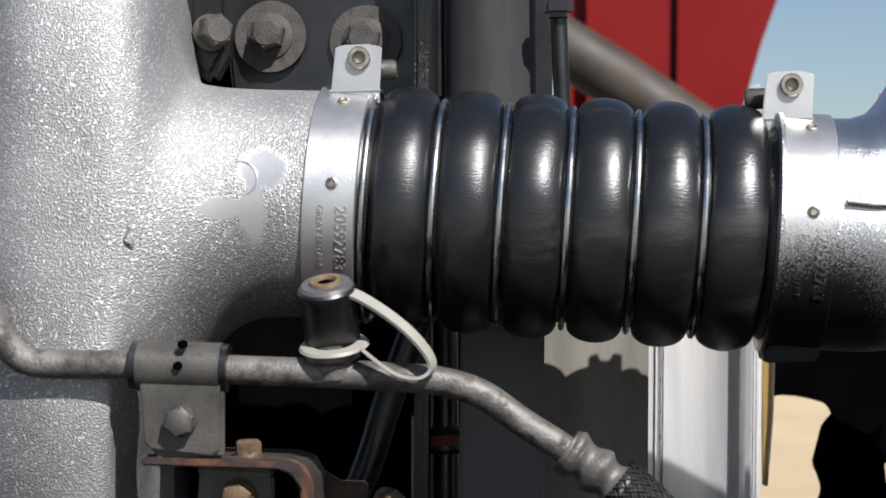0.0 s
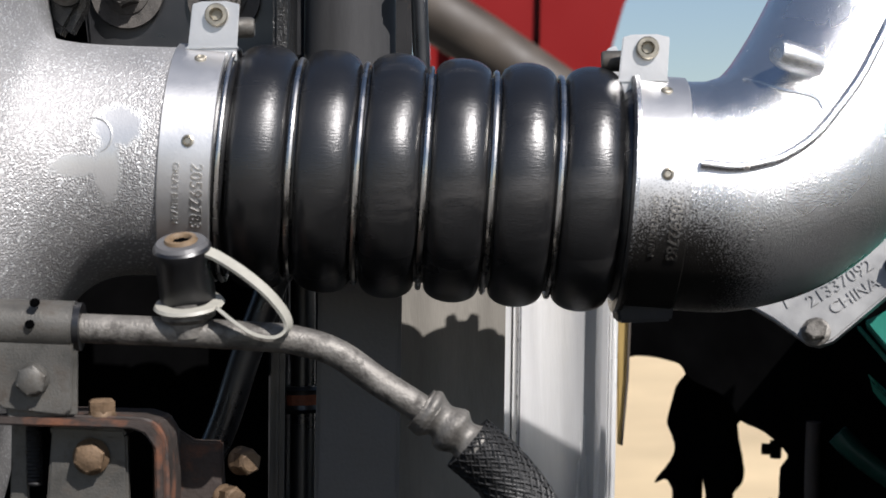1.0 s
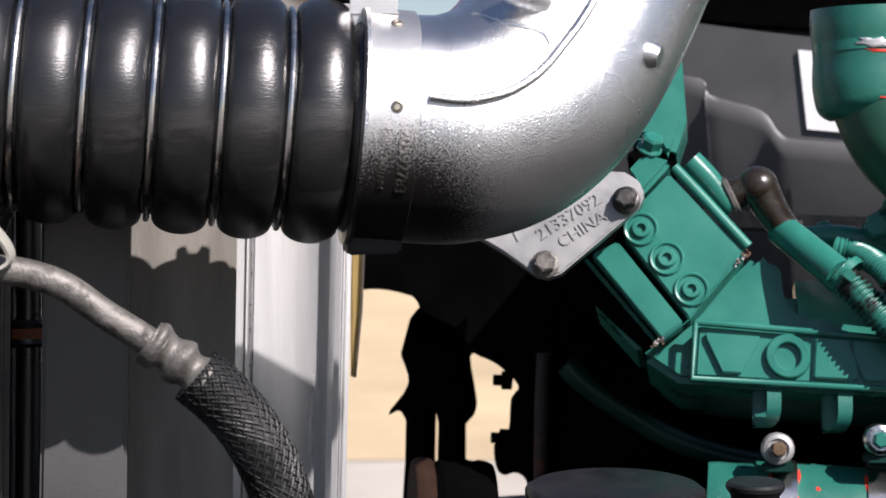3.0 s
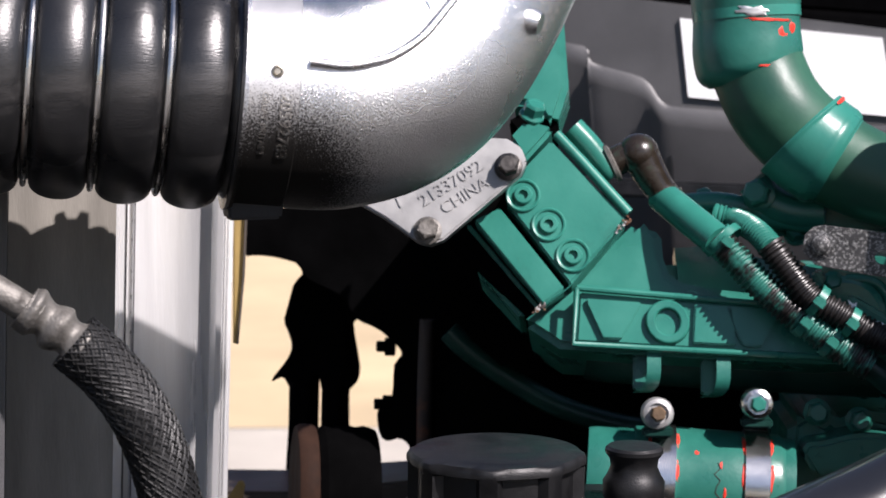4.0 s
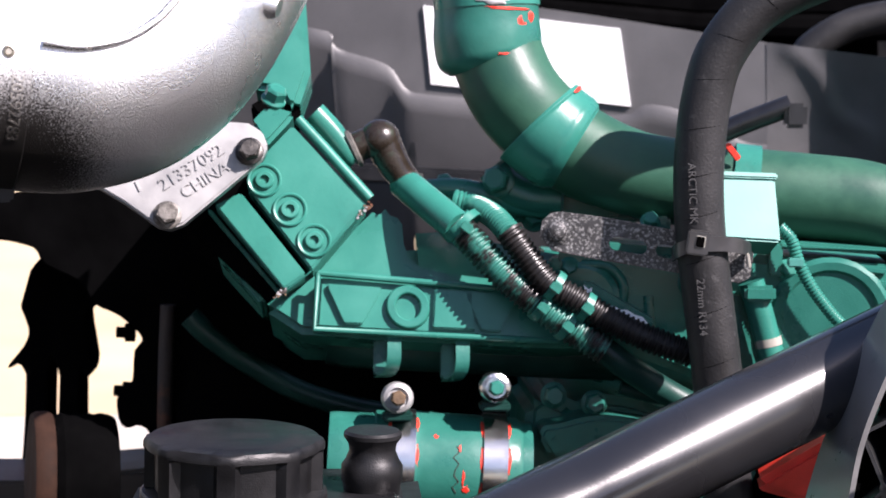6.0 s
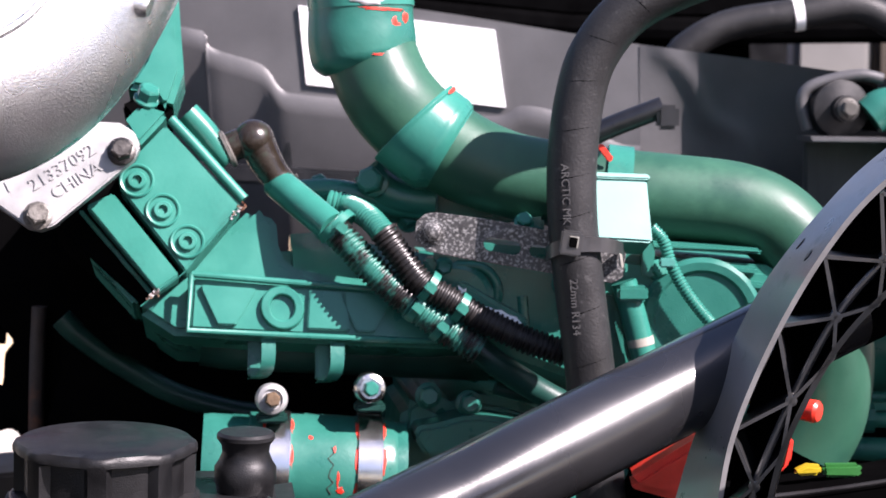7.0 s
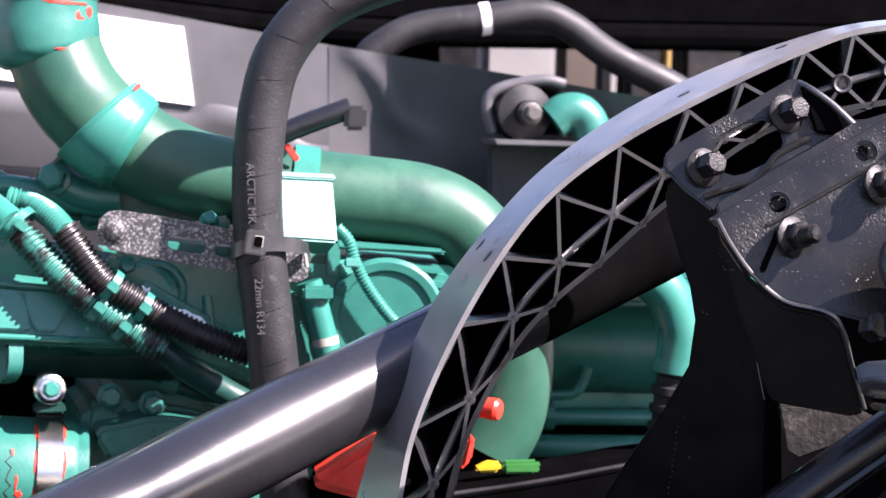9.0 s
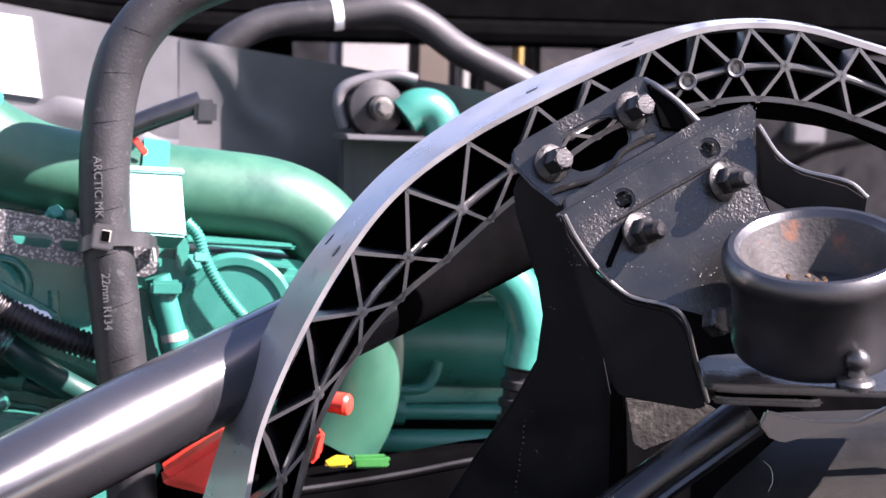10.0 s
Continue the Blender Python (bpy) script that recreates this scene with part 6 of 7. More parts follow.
    part("fin", prism([(-0.211, 0.37, -0.0483), (-0.2072, 0.37, -0.025), (-0.2033, 0.37, -0.024), (-0.2013, 0.37, -0.0482)], 0.37, 0.375, 0.001), BLACK, k)
    o = thing("dark_rod", MANIFOLD, (0.0879, 0.2, -0.0144), "dark sensor rod with a block end", "rod")
    part("rod", tube([(0.0446, 0.2, -0.0184), (0.0704, 0.2, -0.0068), (0.1048, 0.2, 0.0065)], 0.0085, 14), BLACK, o)
    part("end_block", box((0.1084, 0.2, -0.0012), (0.017, 0.022, 0.019), 0.003), BLACK, o)
    # hose and fittings on top
    f = thing("upper_hose", MANIFOLD, (0.2488, 0.5, 0.0804), "speckled grey rubber hose with pale clamp", "hose")
    part("hose", tube([(0.1335, 0.5, 0.0459), (0.1478, 0.5, 0.064), (0.1852, 0.5, 0.0838), (0.2484, 0.5, 0.094), (0.2962, 0.5, 0.1006), (0.3286, 0.5, 0.089), (0.367, 0.5, 0.0637), (0.433, 0.5, 0.0326), (0.5056, 0.5, -0.0083)], 0.0145, 22), HOSE, f)
    part("band", tube([(0.2431, 0.5, 0.0933), (0.2516, 0.5, 0.0946)], 0.0155, 22), LABEL, f)
    v = thing("teal_fitting", MANIFOLD, (0.3098, 0.38, -0.0166), "teal painted pipe end with dark bolt on a thin shelf", "fitting")
    part("elbow", tube([(0.2847, 0.33, -0.0002), (0.2951, 0.33, 0.0076), (0.3088, 0.33, 0.007), (0.3179, 0.33, -0.0062), (0.3207, 0.33, -0.0349)], 0.0165, 24), GREEN_HOSE, v)
    part("bolt", lathe(bmesh.new(), [(0, -0.02), (0.024, -0.02), (0.024, 0), (0.011, 0.003), (0.011, 0.012), (0, 0.013)], (0.2613, 0.33, 0.0068), (0.2, -1, 0), 28), CAP_BLACK, v)
    part("bolt_head", hexbolt((0.2640, 0.3165, 0.0068), (0.2, -1, 0), 0.013, 0.006, 0.009), ZINC, v)
    part("dark_flange", prism([(0.2339, 0.345, -0.0111), (0.2353, 0.345, 0.011), (0.2485, 0.345, 0.0258), (0.2776, 0.345, 0.0313), (0.2973, 0.345, 0.027), (0.2984, 0.345, -0.0115)], 0.345, 0.37, 0.004), BLACK_MATT_SHADE, v)
    part("bracket_edge", tube([(0.2351, 0.34, -0.0105), (0.2298, 0.34, 0.0085), (0.2324, 0.34, 0.0214), (0.2477, 0.34, 0.0295), (0.2767, 0.34, 0.035), (0.2962, 0.34, 0.0317)], 0.005, 12), COVER, v)
    part("shelf", prism([(0.2282, 0.31, -0.0156), (0.3115, 0.31, -0.0166), (0.3116, 0.31, -0.0204), (0.2302, 0.31, -0.0203)], 0.28, 0.37, 0.001), COVER, v)
    part("under_shelf", prism([(0.2332, 0.345, -0.0207), (0.3478, 0.345, -0.0182), (0.3502, 0.345, -0.0979), (0.2352, 0.345, -0.0998)], 0.345, 0.36, 0.002), SHEET_GREY, v)
    # lower right
    w = thing("red_funnel", MANIFOLD, (0.0915, -0.06, -0.2387), "bright red rubber cover with small red plug", "cover")
    part("cover", prism([(0.0661, -0.06, -0.2274), (0.0839, -0.06, -0.2155), (0.1052, -0.06, -0.2021), (0.1167, -0.06, -0.2013), (0.1151, -0.06, -0.2347), (0.0951, -0.06, -0.2386), (0.0716, -0.06, -0.2324)], -0.09, -0.05, 0.006), RED, w)
    part("plug", lathe(bmesh.new(), [(0, -0.01), (0.007, -0.01), (0.0075, 0.002), (0.006, 0.004), (0, 0.0045)], (0.189, -0.03, -0.1905), (0.8, -0.5, -0.1), 20), RED, w)
    part("flange", prism([(0.1696, -0.04, -0.2059), (0.1744, -0.04, -0.2052), (0.1725, -0.04, -0.2208), (0.1653, -0.04, -0.2283)], -0.05, -0.03, 0.002), RED, w)
    x = thing("cylinder_block", MANIFOLD, (0.273, 0.04, -0.191), "teal painted cylinder block section in shade", "engine")
    part("barrel", sweep(bmesh.new(), [Vector(q) for q in [(0.169, 0.19, -0.1742), (0.2797, 0.19, -0.174), (0.3561, 0.19, -0.175)]], 0.036, 36), GREEN_CAST, x)
    # ledge added only to throw shade on the barrel and lines
    part("shading_ledge", prism([(0.2119, 0.06, -0.1109), (0.3237, 0.06, -0.1146), (0.4566, 0.06, -0.1188), (0.4567, 0.06, -0.1221), (0.3238, 0.06, -0.1182), (0.212, 0.06, -0.1145)], 0.03, 0.2, 0.006), GREEN_CAST, x)
    part("lower_lip", tube([(0.2517, 0.15, -0.2073), (0.2734, 0.15, -0.2063), (0.2818, 0.15, -0.1985), (0.2858, 0.15, -0.1855)], 0.004, 10), GREEN_CAST, x)
    for q, rr in (([(0.2391, 0.15, -0.2238), (0.2695, 0.15, -0.2236), (0.3483, 0.15, -0.224), (0.4014, 0.15, -0.2246)], 0.0062), ([(0.2181, 0.15, -0.2455), (0.2702, 0.15, -0.2462), (0.3491, 0.15, -0.2467), (0.4022, 0.15, -0.2474)], 0.009)):
        y = thing("fuel_line", MANIFOLD, q[1], "dark green painted horizontal line", "pipe", "lower fuel lines")
        part("line", tube(q, rr, 16), GREEN_CAST, y)
    part("union", lathe(bmesh.new(), [(0, -0.012), (0.011, -0.012), (0.011, -0.006), (0.008, -0.005), (0.011, 0.0), (0.011, 0.006), (0, 0.007)], (0.2539, 0.148, -0.2225), (1, 0, 0), 8), GREEN_CAST, x)
    n = thing("teal_hose", MANIFOLD, (0.3096, -0.03, -0.2145), "teal painted hose curving down to a dark ribbed coupling", "hose")
    part("hose", tube([(0.2583, -0.02, -0.0952), (0.2852, -0.02, -0.0985), (0.3049, -0.02, -0.1134), (0.315, -0.02, -0.1399), (0.3128, -0.02, -0.1666)], 0.0155, 24), GREEN, n)
    part("coupling", tube([(0.3127, -0.02, -0.1635), (0.3102, -0.02, -0.1818), (0.3081, -0.02, -0.2125), (0.3052, -0.02, -0.2432)], lambda s: 0.0128 + 0.0012 * (1 if (s / 0.012) % 1 < 0.5 else -1), 24, step=0.0012), DARK_METAL, n, "dark ribbed coupling")
    i = thing("plastic_tag", MANIFOLD, (0.1982, -0.04, -0.2301), "yellow and green plastic tag", "tag")
    part("yellow_end", prism([(0.1749, -0.04, -0.2275), (0.1838, -0.04, -0.223), (0.1935, -0.04, -0.2237), (0.1922, -0.04, -0.2297), (0.1773, -0.04, -0.2305)], -0.045, -0.035, 0.002), YELLOW, i)
    part("green_end", prism([(0.1935, -0.04, -0.223), (0.2174, -0.04, -0.2222), (0.2198, -0.04, -0.2266), (0.2154, -0.04, -0.2312), (0.1945, -0.04, -0.2312)], -0.045, -0.035, 0.002), LIME, i)
    q = thing("lower_guard", MANIFOLD, (0.1967, -0.06, -0.2872), "dark grey lower guard with worn top edge", "guard")
    part("worn_edge", tube([(0.0856, -0.071, -0.248), (0.1755, -0.071, -0.2363), (0.2228, -0.071, -0.2289), (0.2741, -0.071, -0.2193), (0.3408, -0.071, -0.2109)], 0.0016, 8), DARK_METAL, q, "worn edge")
    part("guard", prism([(0.0857, -0.07, -0.2482), (0.1757, -0.07, -0.2365), (0.223, -0.07, -0.2291), (0.2743, -0.07, -0.2194), (0.3411, -0.07, -0.2111), (0.345, -0.07, -0.3226), (0.0872, -0.07, -0.3209)], -0.07, 0.0, 0.004), BLACK_MATT_SHADE, q)


build_engine()
build_block()
build_wiring()
build_manifold()


# ================= bonnet hinge side =================
def build_hinge():
    p = thing("support_pole", HINGE, (-0.1564, 0.04, -0.1704), "glossy black round support pole", "pole")
    part("pole", sweep(bmesh.new(), [Vector(q) for q in [(-0.281, -0.178, -0.2225), (-0.1941, -0.052, -0.1855), (-0.0712, 0.078, -0.1278), (0.0745, 0.196, -0.0594)]], 0.0243, 40), POLE, p)
    # black overlay, added to carry the shade on the pole's far end
    part("shaded_end", sweep(bmesh.new(), [Vector(q) for q in [(-0.0250, 0.1155, -0.1061), (0.0245, 0.1555, -0.0829), (0.0745, 0.1960, -0.0594)]], 0.0245, 40), BLACK_MATT_SHADE, p, "far end of the pole, blackened for its shade")
    a = thing("ribbed_arc", HINGE, (-0.0769, -0, -0.2019), "black moulded plastic arc with triangular ribs", "hinge arm")
    rim = spline([(-0.0837, -0, -0.2196), (-0.0798, -0, -0.1991), (-0.0727, -0, -0.1612), (-0.0547, -0, -0.1146), (-0.0311, -0, -0.0709), (-0.0064, -0, -0.0388), (0.0268, -0, -0.0122), (0.0624, -0, 0.0086), (0.0957, -0, 0.026), (0.1179, -0, 0.0363), (0.1402, -0, 0.0448), (0.1654, -0, 0.0484), (0.1909, -0, 0.0475), (0.2165, -0, 0.0416), (0.2481, -0, 0.0318), (0.277, -0, 0.0181)], 8)
    back = spline([(-0.1125, 0.045, -0.2307), (-0.1069, 0.045, -0.2092), (-0.0966, 0.045, -0.1724), (-0.0809, 0.045, -0.1296), (-0.0618, 0.045, -0.09), (-0.0374, 0.045, -0.0563), (-0.01, 0.045, -0.0263), (0.0298, 0.045, 0.0034), (0.0729, 0.045, 0.0254), (0.108, 0.045, 0.0394), (0.1401, 0.045, 0.0492), (0.1695, 0.045, 0.0531), (0.1977, 0.045, 0.0516), (0.226, 0.045, 0.0448), (0.2605, 0.045, 0.0347), (0.2908, 0.045, 0.0203)], 8)
    inner = spline([(-0.0607, -0, -0.2189), (-0.0554, -0, -0.1984), (-0.0463, -0, -0.1633), (-0.0257, -0, -0.1205), (-0.0045, -0, -0.0932), (0.0177, -0, -0.0731), (0.043, -0, -0.0485), (0.0745, -0, -0.0215), (0.0983, -0, -0.0049), (0.1193, -0, 0.0019), (0.1417, -0, 0.0083), (0.1698, -0, 0.012), (0.1982, -0, 0.0094), (0.224, -0, 0.0018), (0.2471, -0, -0.0068), (0.2732, -0, -0.0188)], 8)
    off = Vector((0, 0.040, 0))
    thick = 0.0028

    def strip(lo, hi):
        bm = bmesh.new()
        rows = []
        for i, (u, v) in enumerate(zip(lo, hi)):
            j, k = min(i + 1, len(lo) - 1), max(i - 1, 0)
            d = (lo[j] - lo[k]).normalized()
            nrm = d.cross(v - u).normalized() * thick
            rows.append([bm.verts.new(w) for w in (u, v, v + nrm, u + nrm)])
        for r, s in zip(rows, rows[1:]):
            for k in range(4):
                bm.faces.new((r[k], r[(k + 1) % 4], s[(k + 1) % 4], s[k]))
        bm.faces.new(rows[0])
        bm.faces.new(rows[-1])
        return bm
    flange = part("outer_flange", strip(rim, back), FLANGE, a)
    for k, w in ((33, 0.30), (36, 0.75), (58, 0.40), (71, 0.65), (90, 0.35), (97, 0.70)):
        q = rim[k].lerp(back[k], w)
        d = (rim[k + 1] - rim[k]).normalized()
        n = d.cross(back[k] - rim[k]).normalized()
        if n.z < 0:
            n = -n
        side = (back[k] - rim[k]).normalized()
        bm = bmesh.new()
        lo = [bm.verts.new(q + d * (0.0035 * math.cos(t)) + side * (0.0016 * math.sin(t) * (1.4 if k % 2 else 0.8)) + n * 0.0029) for t in (0, 0.8, 1.5, 2.4, 3.3, 4.1, 5.2)]
        hi = [bm.verts.new(v.co + n * 0.0003 + d * 0.0003) for v in lo]
        bm.faces.new(hi)
        for i in range(7):
            bm.faces.new((lo[i], lo[(i + 1) % 7], hi[(i + 1) % 7], hi[i]))
        part("scuff", bm, BLACK, flange, "dark scuff mark")
    # same moulding as the ribs, coloured black for shade in the pockets
    part("web", strip([q + off for q in rim], [q + off for q in inner]), BLACK_MATT_SHADE, a)
    part("inner_flange", strip(inner, [q + off for q in inner]), BLACK, a)
    lip = [(0.1395, 0.0031), (0.1549, 0.0100), (0.1721, 0.0135), (0.1895, 0.0120), (0.2071, 0.0085), (0.2247, 0.0030), (0.2397, -0.0035), (0.2660, -0.0150), (0.2660, -0.0210), (0.2400, -0.0095), (0.2249, -0.0032), (0.2074, 0.0007), (0.1899, 0.0028), (0.1725, 0.0040), (0.1549, 0.0045)]
    part("inner_lip", prism([(x, 0, z) for x, z in lip], 0.014, 0.038, 0.002), BLACK_MATT_SHADE, a)
    nodes = [Vector(q) for q in [(-0.0776, -0, -0.2311), (-0.0635, -0, -0.187), (-0.046, -0, -0.1428), (-0.0249, -0, -0.1001), (-0.0023, -0, -0.0717), (0.0237, -0, -0.0467), (0.0488, -0, -0.0257), (0.0771, -0, -0.0073), (0.1065, -0, 0.0094), (0.1346, -0, 0.021), (0.1587, -0, 0.0282), (0.1834, -0, 0.0301), (0.2116, -0, 0.0259), (0.2403, -0, 0.0164), (0.2664, -0, 0.0036)]]
    outer_tips = [Vector(q) for q in [(-0.0826, -0, -0.205), (-0.0751, -0, -0.1596), (-0.0532, -0, -0.1056), (-0.0308, -0, -0.0703), (-0.0042, -0, -0.0382), (0.0263, -0, -0.0134), (0.0597, -0, 0.0057), (0.086, -0, 0.0198), (0.1157, -0, 0.0362), (0.1393, -0, 0.0448), (0.1652, -0, 0.0478), (0.1898, -0, 0.0469), (0.2197, -0, 0.04), (0.251, -0, 0.0302)]]
    inner_tips = [Vector(q) for q in [(-0.0646, -0, -0.2117), (-0.0501, -0, -0.1701), (-0.0257, -0, -0.1205), (-0.0045, -0, -0.0932), (0.0177, -0, -0.0731), (0.0389, -0, -0.0524), (0.064, -0, -0.030), (0.0913, -0, -0.0088), (0.1235, -0, 0.0032), (0.1479, -0, 0.009), (0.1701, -0, 0.0117), (0.1905, -0, 0.0112), (0.2171, -0, 0.0044), (0.2442, -0, -0.0061)]]
    part("middle_rib", sweep(bmesh.new(), [q + Vector((0, 0.004, 0)) for q in spline(nodes, 6)], 0.0021, 10), ARC, a)

    def rib(u, v):
        w = (v - u).cross(Vector((0, 1, 0))).normalized() * 0.0009
        bm = bmesh.new()
        lo = [bm.verts.new(q) for q in (u - w, u + w, v + w, v - w)]
        hi = [bm.verts.new(q.co + off) for q in lo]
        bm.faces.new(lo)
        bm.faces.new(hi)
        for k in range(4):
            bm.faces.new((lo[k], lo[(k + 1) % 4], hi[(k + 1) % 4], hi[k]))
        bmesh.ops.bevel(bm, geom=[e for e in bm.edges if all(f.index >= 0 for f in e.link_faces)][:4], offset=0.0005, segments=1, affect='EDGES')
        return bm
    for p, q, o, i in zip(nodes, nodes[1:], outer_tips, inner_tips):
        for tip in (o, i):
            part("rib", rib(tip, p), ARC, a)
            part("rib", rib(tip, q), ARC, a)
    for p in nodes[1:]:
        part("node", lathe(bmesh.new(), [(0, 0), (0.0030, 0.0006), (0.0034, 0.004), (0.0034, 0.04)], p, (0, 1, 0), 10), ARC, a)
    for q in [(0.1341, -0.004, 0.0209), (0.1581, -0.004, 0.0281)]:
        part("screw_boss", lathe(bmesh.new(), [(0.0050, 0.03), (0.0050, 0.002), (0.0042, 0), (0.0030, 0.0005), (0.0028, 0.006), (0.0014, 0.006), (0.0012, 0.003), (0, 0.003)], q, (0, 1, 0), 18), ARC, a)

    b = thing("hinge_bracket", BRACKET, (0.1175, -0.03, -0.1639), "glossy black folded steel hinge bracket with bolts and slots", "bracket")
    upper = part("upper_plate", prism([(0.047, -0.02, -0.0413), (0.0521, -0.02, -0.0361), (0.1074, -0.02, -0.0017), (0.1135, -0.02, -0.0037), (0.1234, -0.02, -0.017), (0.1365, -0.02, -0.0245), (0.1223, -0.02, -0.0339), (0.0733, -0.02, -0.0639), (0.0707, -0.02, -0.0685), (0.0568, -0.02, -0.0583), (0.0469, -0.02, -0.048)], -0.022, -0.018, 0.0012, [slot(0.0871, -0.0367, 0.007, 0.0105, 0.5)]), BLACK_GLOSS, b)
    part("plate_lip", tube([(0.1108, -0.02, -0.0038), (0.1166, -0.026, -0.0085), (0.1262, -0.028, -0.0160), (0.1362, -0.030, -0.0262)], 0.0017, 10), ARC, b)
    # inner face of the lip, its shade put into black colour
    part("side_lip", prism([(0.1112, -0.022, -0.0065), (0.1160, -0.022, -0.0085), (0.1262, -0.022, -0.0168), (0.1360, -0.022, -0.0270), (0.1295, -0.022, -0.0300), (0.1188, -0.022, -0.0290), (0.1144, -0.022, -0.0150)], -0.0262, -0.0225, 0.0008), BLACK_MATT_SHADE, b)
    front = part("front_plate", prism([(0.0679, -0.045, -0.0759), (0.0824, -0.045, -0.066), (0.1566, -0.045, -0.0201), (0.161, -0.045, -0.0219), (0.1618, -0.045, -0.0595), (0.171, -0.045, -0.0781), (0.1785, -0.045, -0.0886), (0.1786, -0.045, -0.1206), (0.1629, -0.045, -0.137), (0.139, -0.045, -0.1219), (0.1231, -0.045, -0.1184), (0.1018, -0.045, -0.1137), (0.0871, -0.045, -0.1022), (0.0748, -0.045, -0.0865)], -0.048, -0.044, 0.0014,
         [circle(0.1389, -0.0428, 0.0042), circle(0.0992, -0.0682, 0.0042)]), BLACK_GLOSS, b)
    part("bridge", prism([(0.0716, -0.03, -0.0668), (0.1211, -0.03, -0.0354), (0.1351, -0.03, -0.0261), (0.1618, -0.03, -0.0169), (0.1635, -0.03, -0.0318), (0.0838, -0.03, -0.0785), (0.0729, -0.03, -0.0766)], -0.034, -0.030, 0.001), BLACK_GLOSS, b)
    # two added black sheets give the holes and the slot their dark insides
    part("hole_shade", prism([(0.076, -0.026, -0.0781), (0.1642, -0.026, -0.024), (0.1668, -0.026, -0.0559), (0.1765, -0.026, -0.0804), (0.155, -0.026, -0.1085), (0.1063, -0.026, -0.1073), (0.0899, -0.026, -0.0969)], -0.028, -0.024, 0.001), BLACK_MATT_SHADE, b)
    part("slot_shade", prism([(0.0576, 0, -0.0424), (0.1136, 0, -0.0089), (0.1223, 0, -0.0290), (0.0760, 0, -0.0600)], 0.030, 0.033), BLACK_MATT_SHADE, b)
    part("top_edge", tube([(0.0679, -0.046, -0.0772), (0.114, -0.046, -0.0489), (0.1586, -0.046, -0.0211)], 0.0013, 10), BLACK_GLOSS, b)
    part("pressed_rib", tube([(0.0943, -0.048, -0.0788), (0.1193, -0.048, -0.0635), (0.147, -0.048, -0.0469)], 0.0011, 10), BLACK_GLOSS, front)
    for q in [(0.1046, -0.024, -0.0202), (0.0659, -0.024, -0.0476)]:
        part("flange_bolt", hexbolt(q, (0.42, -0.88, 0.05), 0.0112, 0.0105, 0.0094), BOLT_BLACK, upper, "black hexagon flange bolt")
    for q in [(0.145, -0.05, -0.0587), (0.1056, -0.05, -0.0841)]:
        bm = hexbolt(q, (0.6, -0.8, 0.05), 0.0122, 0.006, 0.0095)
        lathe(bm, [(0.0039 + 0.0007 * (k % 2), 0.006 + 0.0008 * k) for k in range(13)] + [(0.0030, 0.0166), (0, 0.0168)], q, (0.6, -0.8, 0.0), 18)
        part("threaded_stud", bm, BOLT_BLACK, front, "black nut on a threaded stud")

    part("slot_bead", tube([(0.0666, -0.0225, -0.0615), (0.0785, -0.0225, -0.0572), (0.0897, -0.0225, -0.0533), (0.0961, -0.0225, -0.0464), (0.1004, -0.0225, -0.0407), (0.1083, -0.0225, -0.0354), (0.1162, -0.0225, -0.0315)], 0.0018, 10), BLACK_GLOSS, upper)
    part("pressed_slit", box((0.0960, -0.0485, -0.0905), (0.0030, 0.002, 0.022), 0.0008, (0, 21, 0)), BLACK_MATT_SHADE, b)
    rng = random.Random(21)
    drops = []
    for k in range(300):
        u, v = rng.random(), rng.random() ** 1.6
        x, z = 0.072 + 0.09 * u, -0.074 + 0.052 * u - 0.050 * v
        if k % 3 == 0:
            x, z = 0.150 + rng.gauss(0, 0.006), -0.030 - 0.035 * v
        drops.append((x, max(z, -0.100)))
    drops += [(0.140 + rng.gauss(0, 0.005), -0.1015 + rng.gauss(0, 0.002)) for k in range(26)]
    # pale drops drawn for glints off the grit, some for dried splashes
    tagged(part("glint_splash_specks", specks(drops, -0.0482, 21, 0.0001, 0.00032), SPECK, front, "pale specks for glints off grit and for dried splashes"), kind="stuff")

    f = thing("folded_flap", SHEET, (0.0648, -0.045, -0.0974), "dark folded steel flap and wing of the hinge", "bracket")
    flap = part("lower_flap", prism([(0.0195, -0.045, -0.0016), (0.0248, -0.045, -0.0124), (0.0371, -0.045, -0.0313), (0.0515, -0.045, -0.0434), (0.0718, -0.045, -0.0473), (0.0787, -0.045, -0.0542), (0.0838, -0.045, -0.0732), (0.0899, -0.045, -0.0934), (0.0849, -0.045, -0.0966), (0.0512, -0.045, -0.0926), (0.0458, -0.045, -0.09), (0.0295, -0.045, -0.0423)], -0.049, -0.045, 0.0014), FIN, f)
    part("flap_edge", tube([(0.022, -0.05, -0.0022), (0.0283, -0.05, -0.0143), (0.0389, -0.05, -0.029), (0.053, -0.05, -0.0405), (0.0718, -0.05, -0.0448), (0.0792, -0.05, -0.0524), (0.0843, -0.05, -0.0713), (0.0899, -0.05, -0.0914)], 0.0012, 8), ARC, flap)
    wing = part("side_wing", prism([(0.1061, -0.005, 0.034), (0.1099, -0.005, 0.0314), (0.1176, -0.005, 0.0179), (0.1283, -0.005, 0.0114), (0.1494, -0.005, 0.0061), (0.1587, -0.005, 0.0002), (0.1578, -0.005, -0.0096), (0.1344, -0.005, -0.0148), (0.1088, -0.005, -0.0004)], -0.009, -0.005, 0.0014), FIN, f)
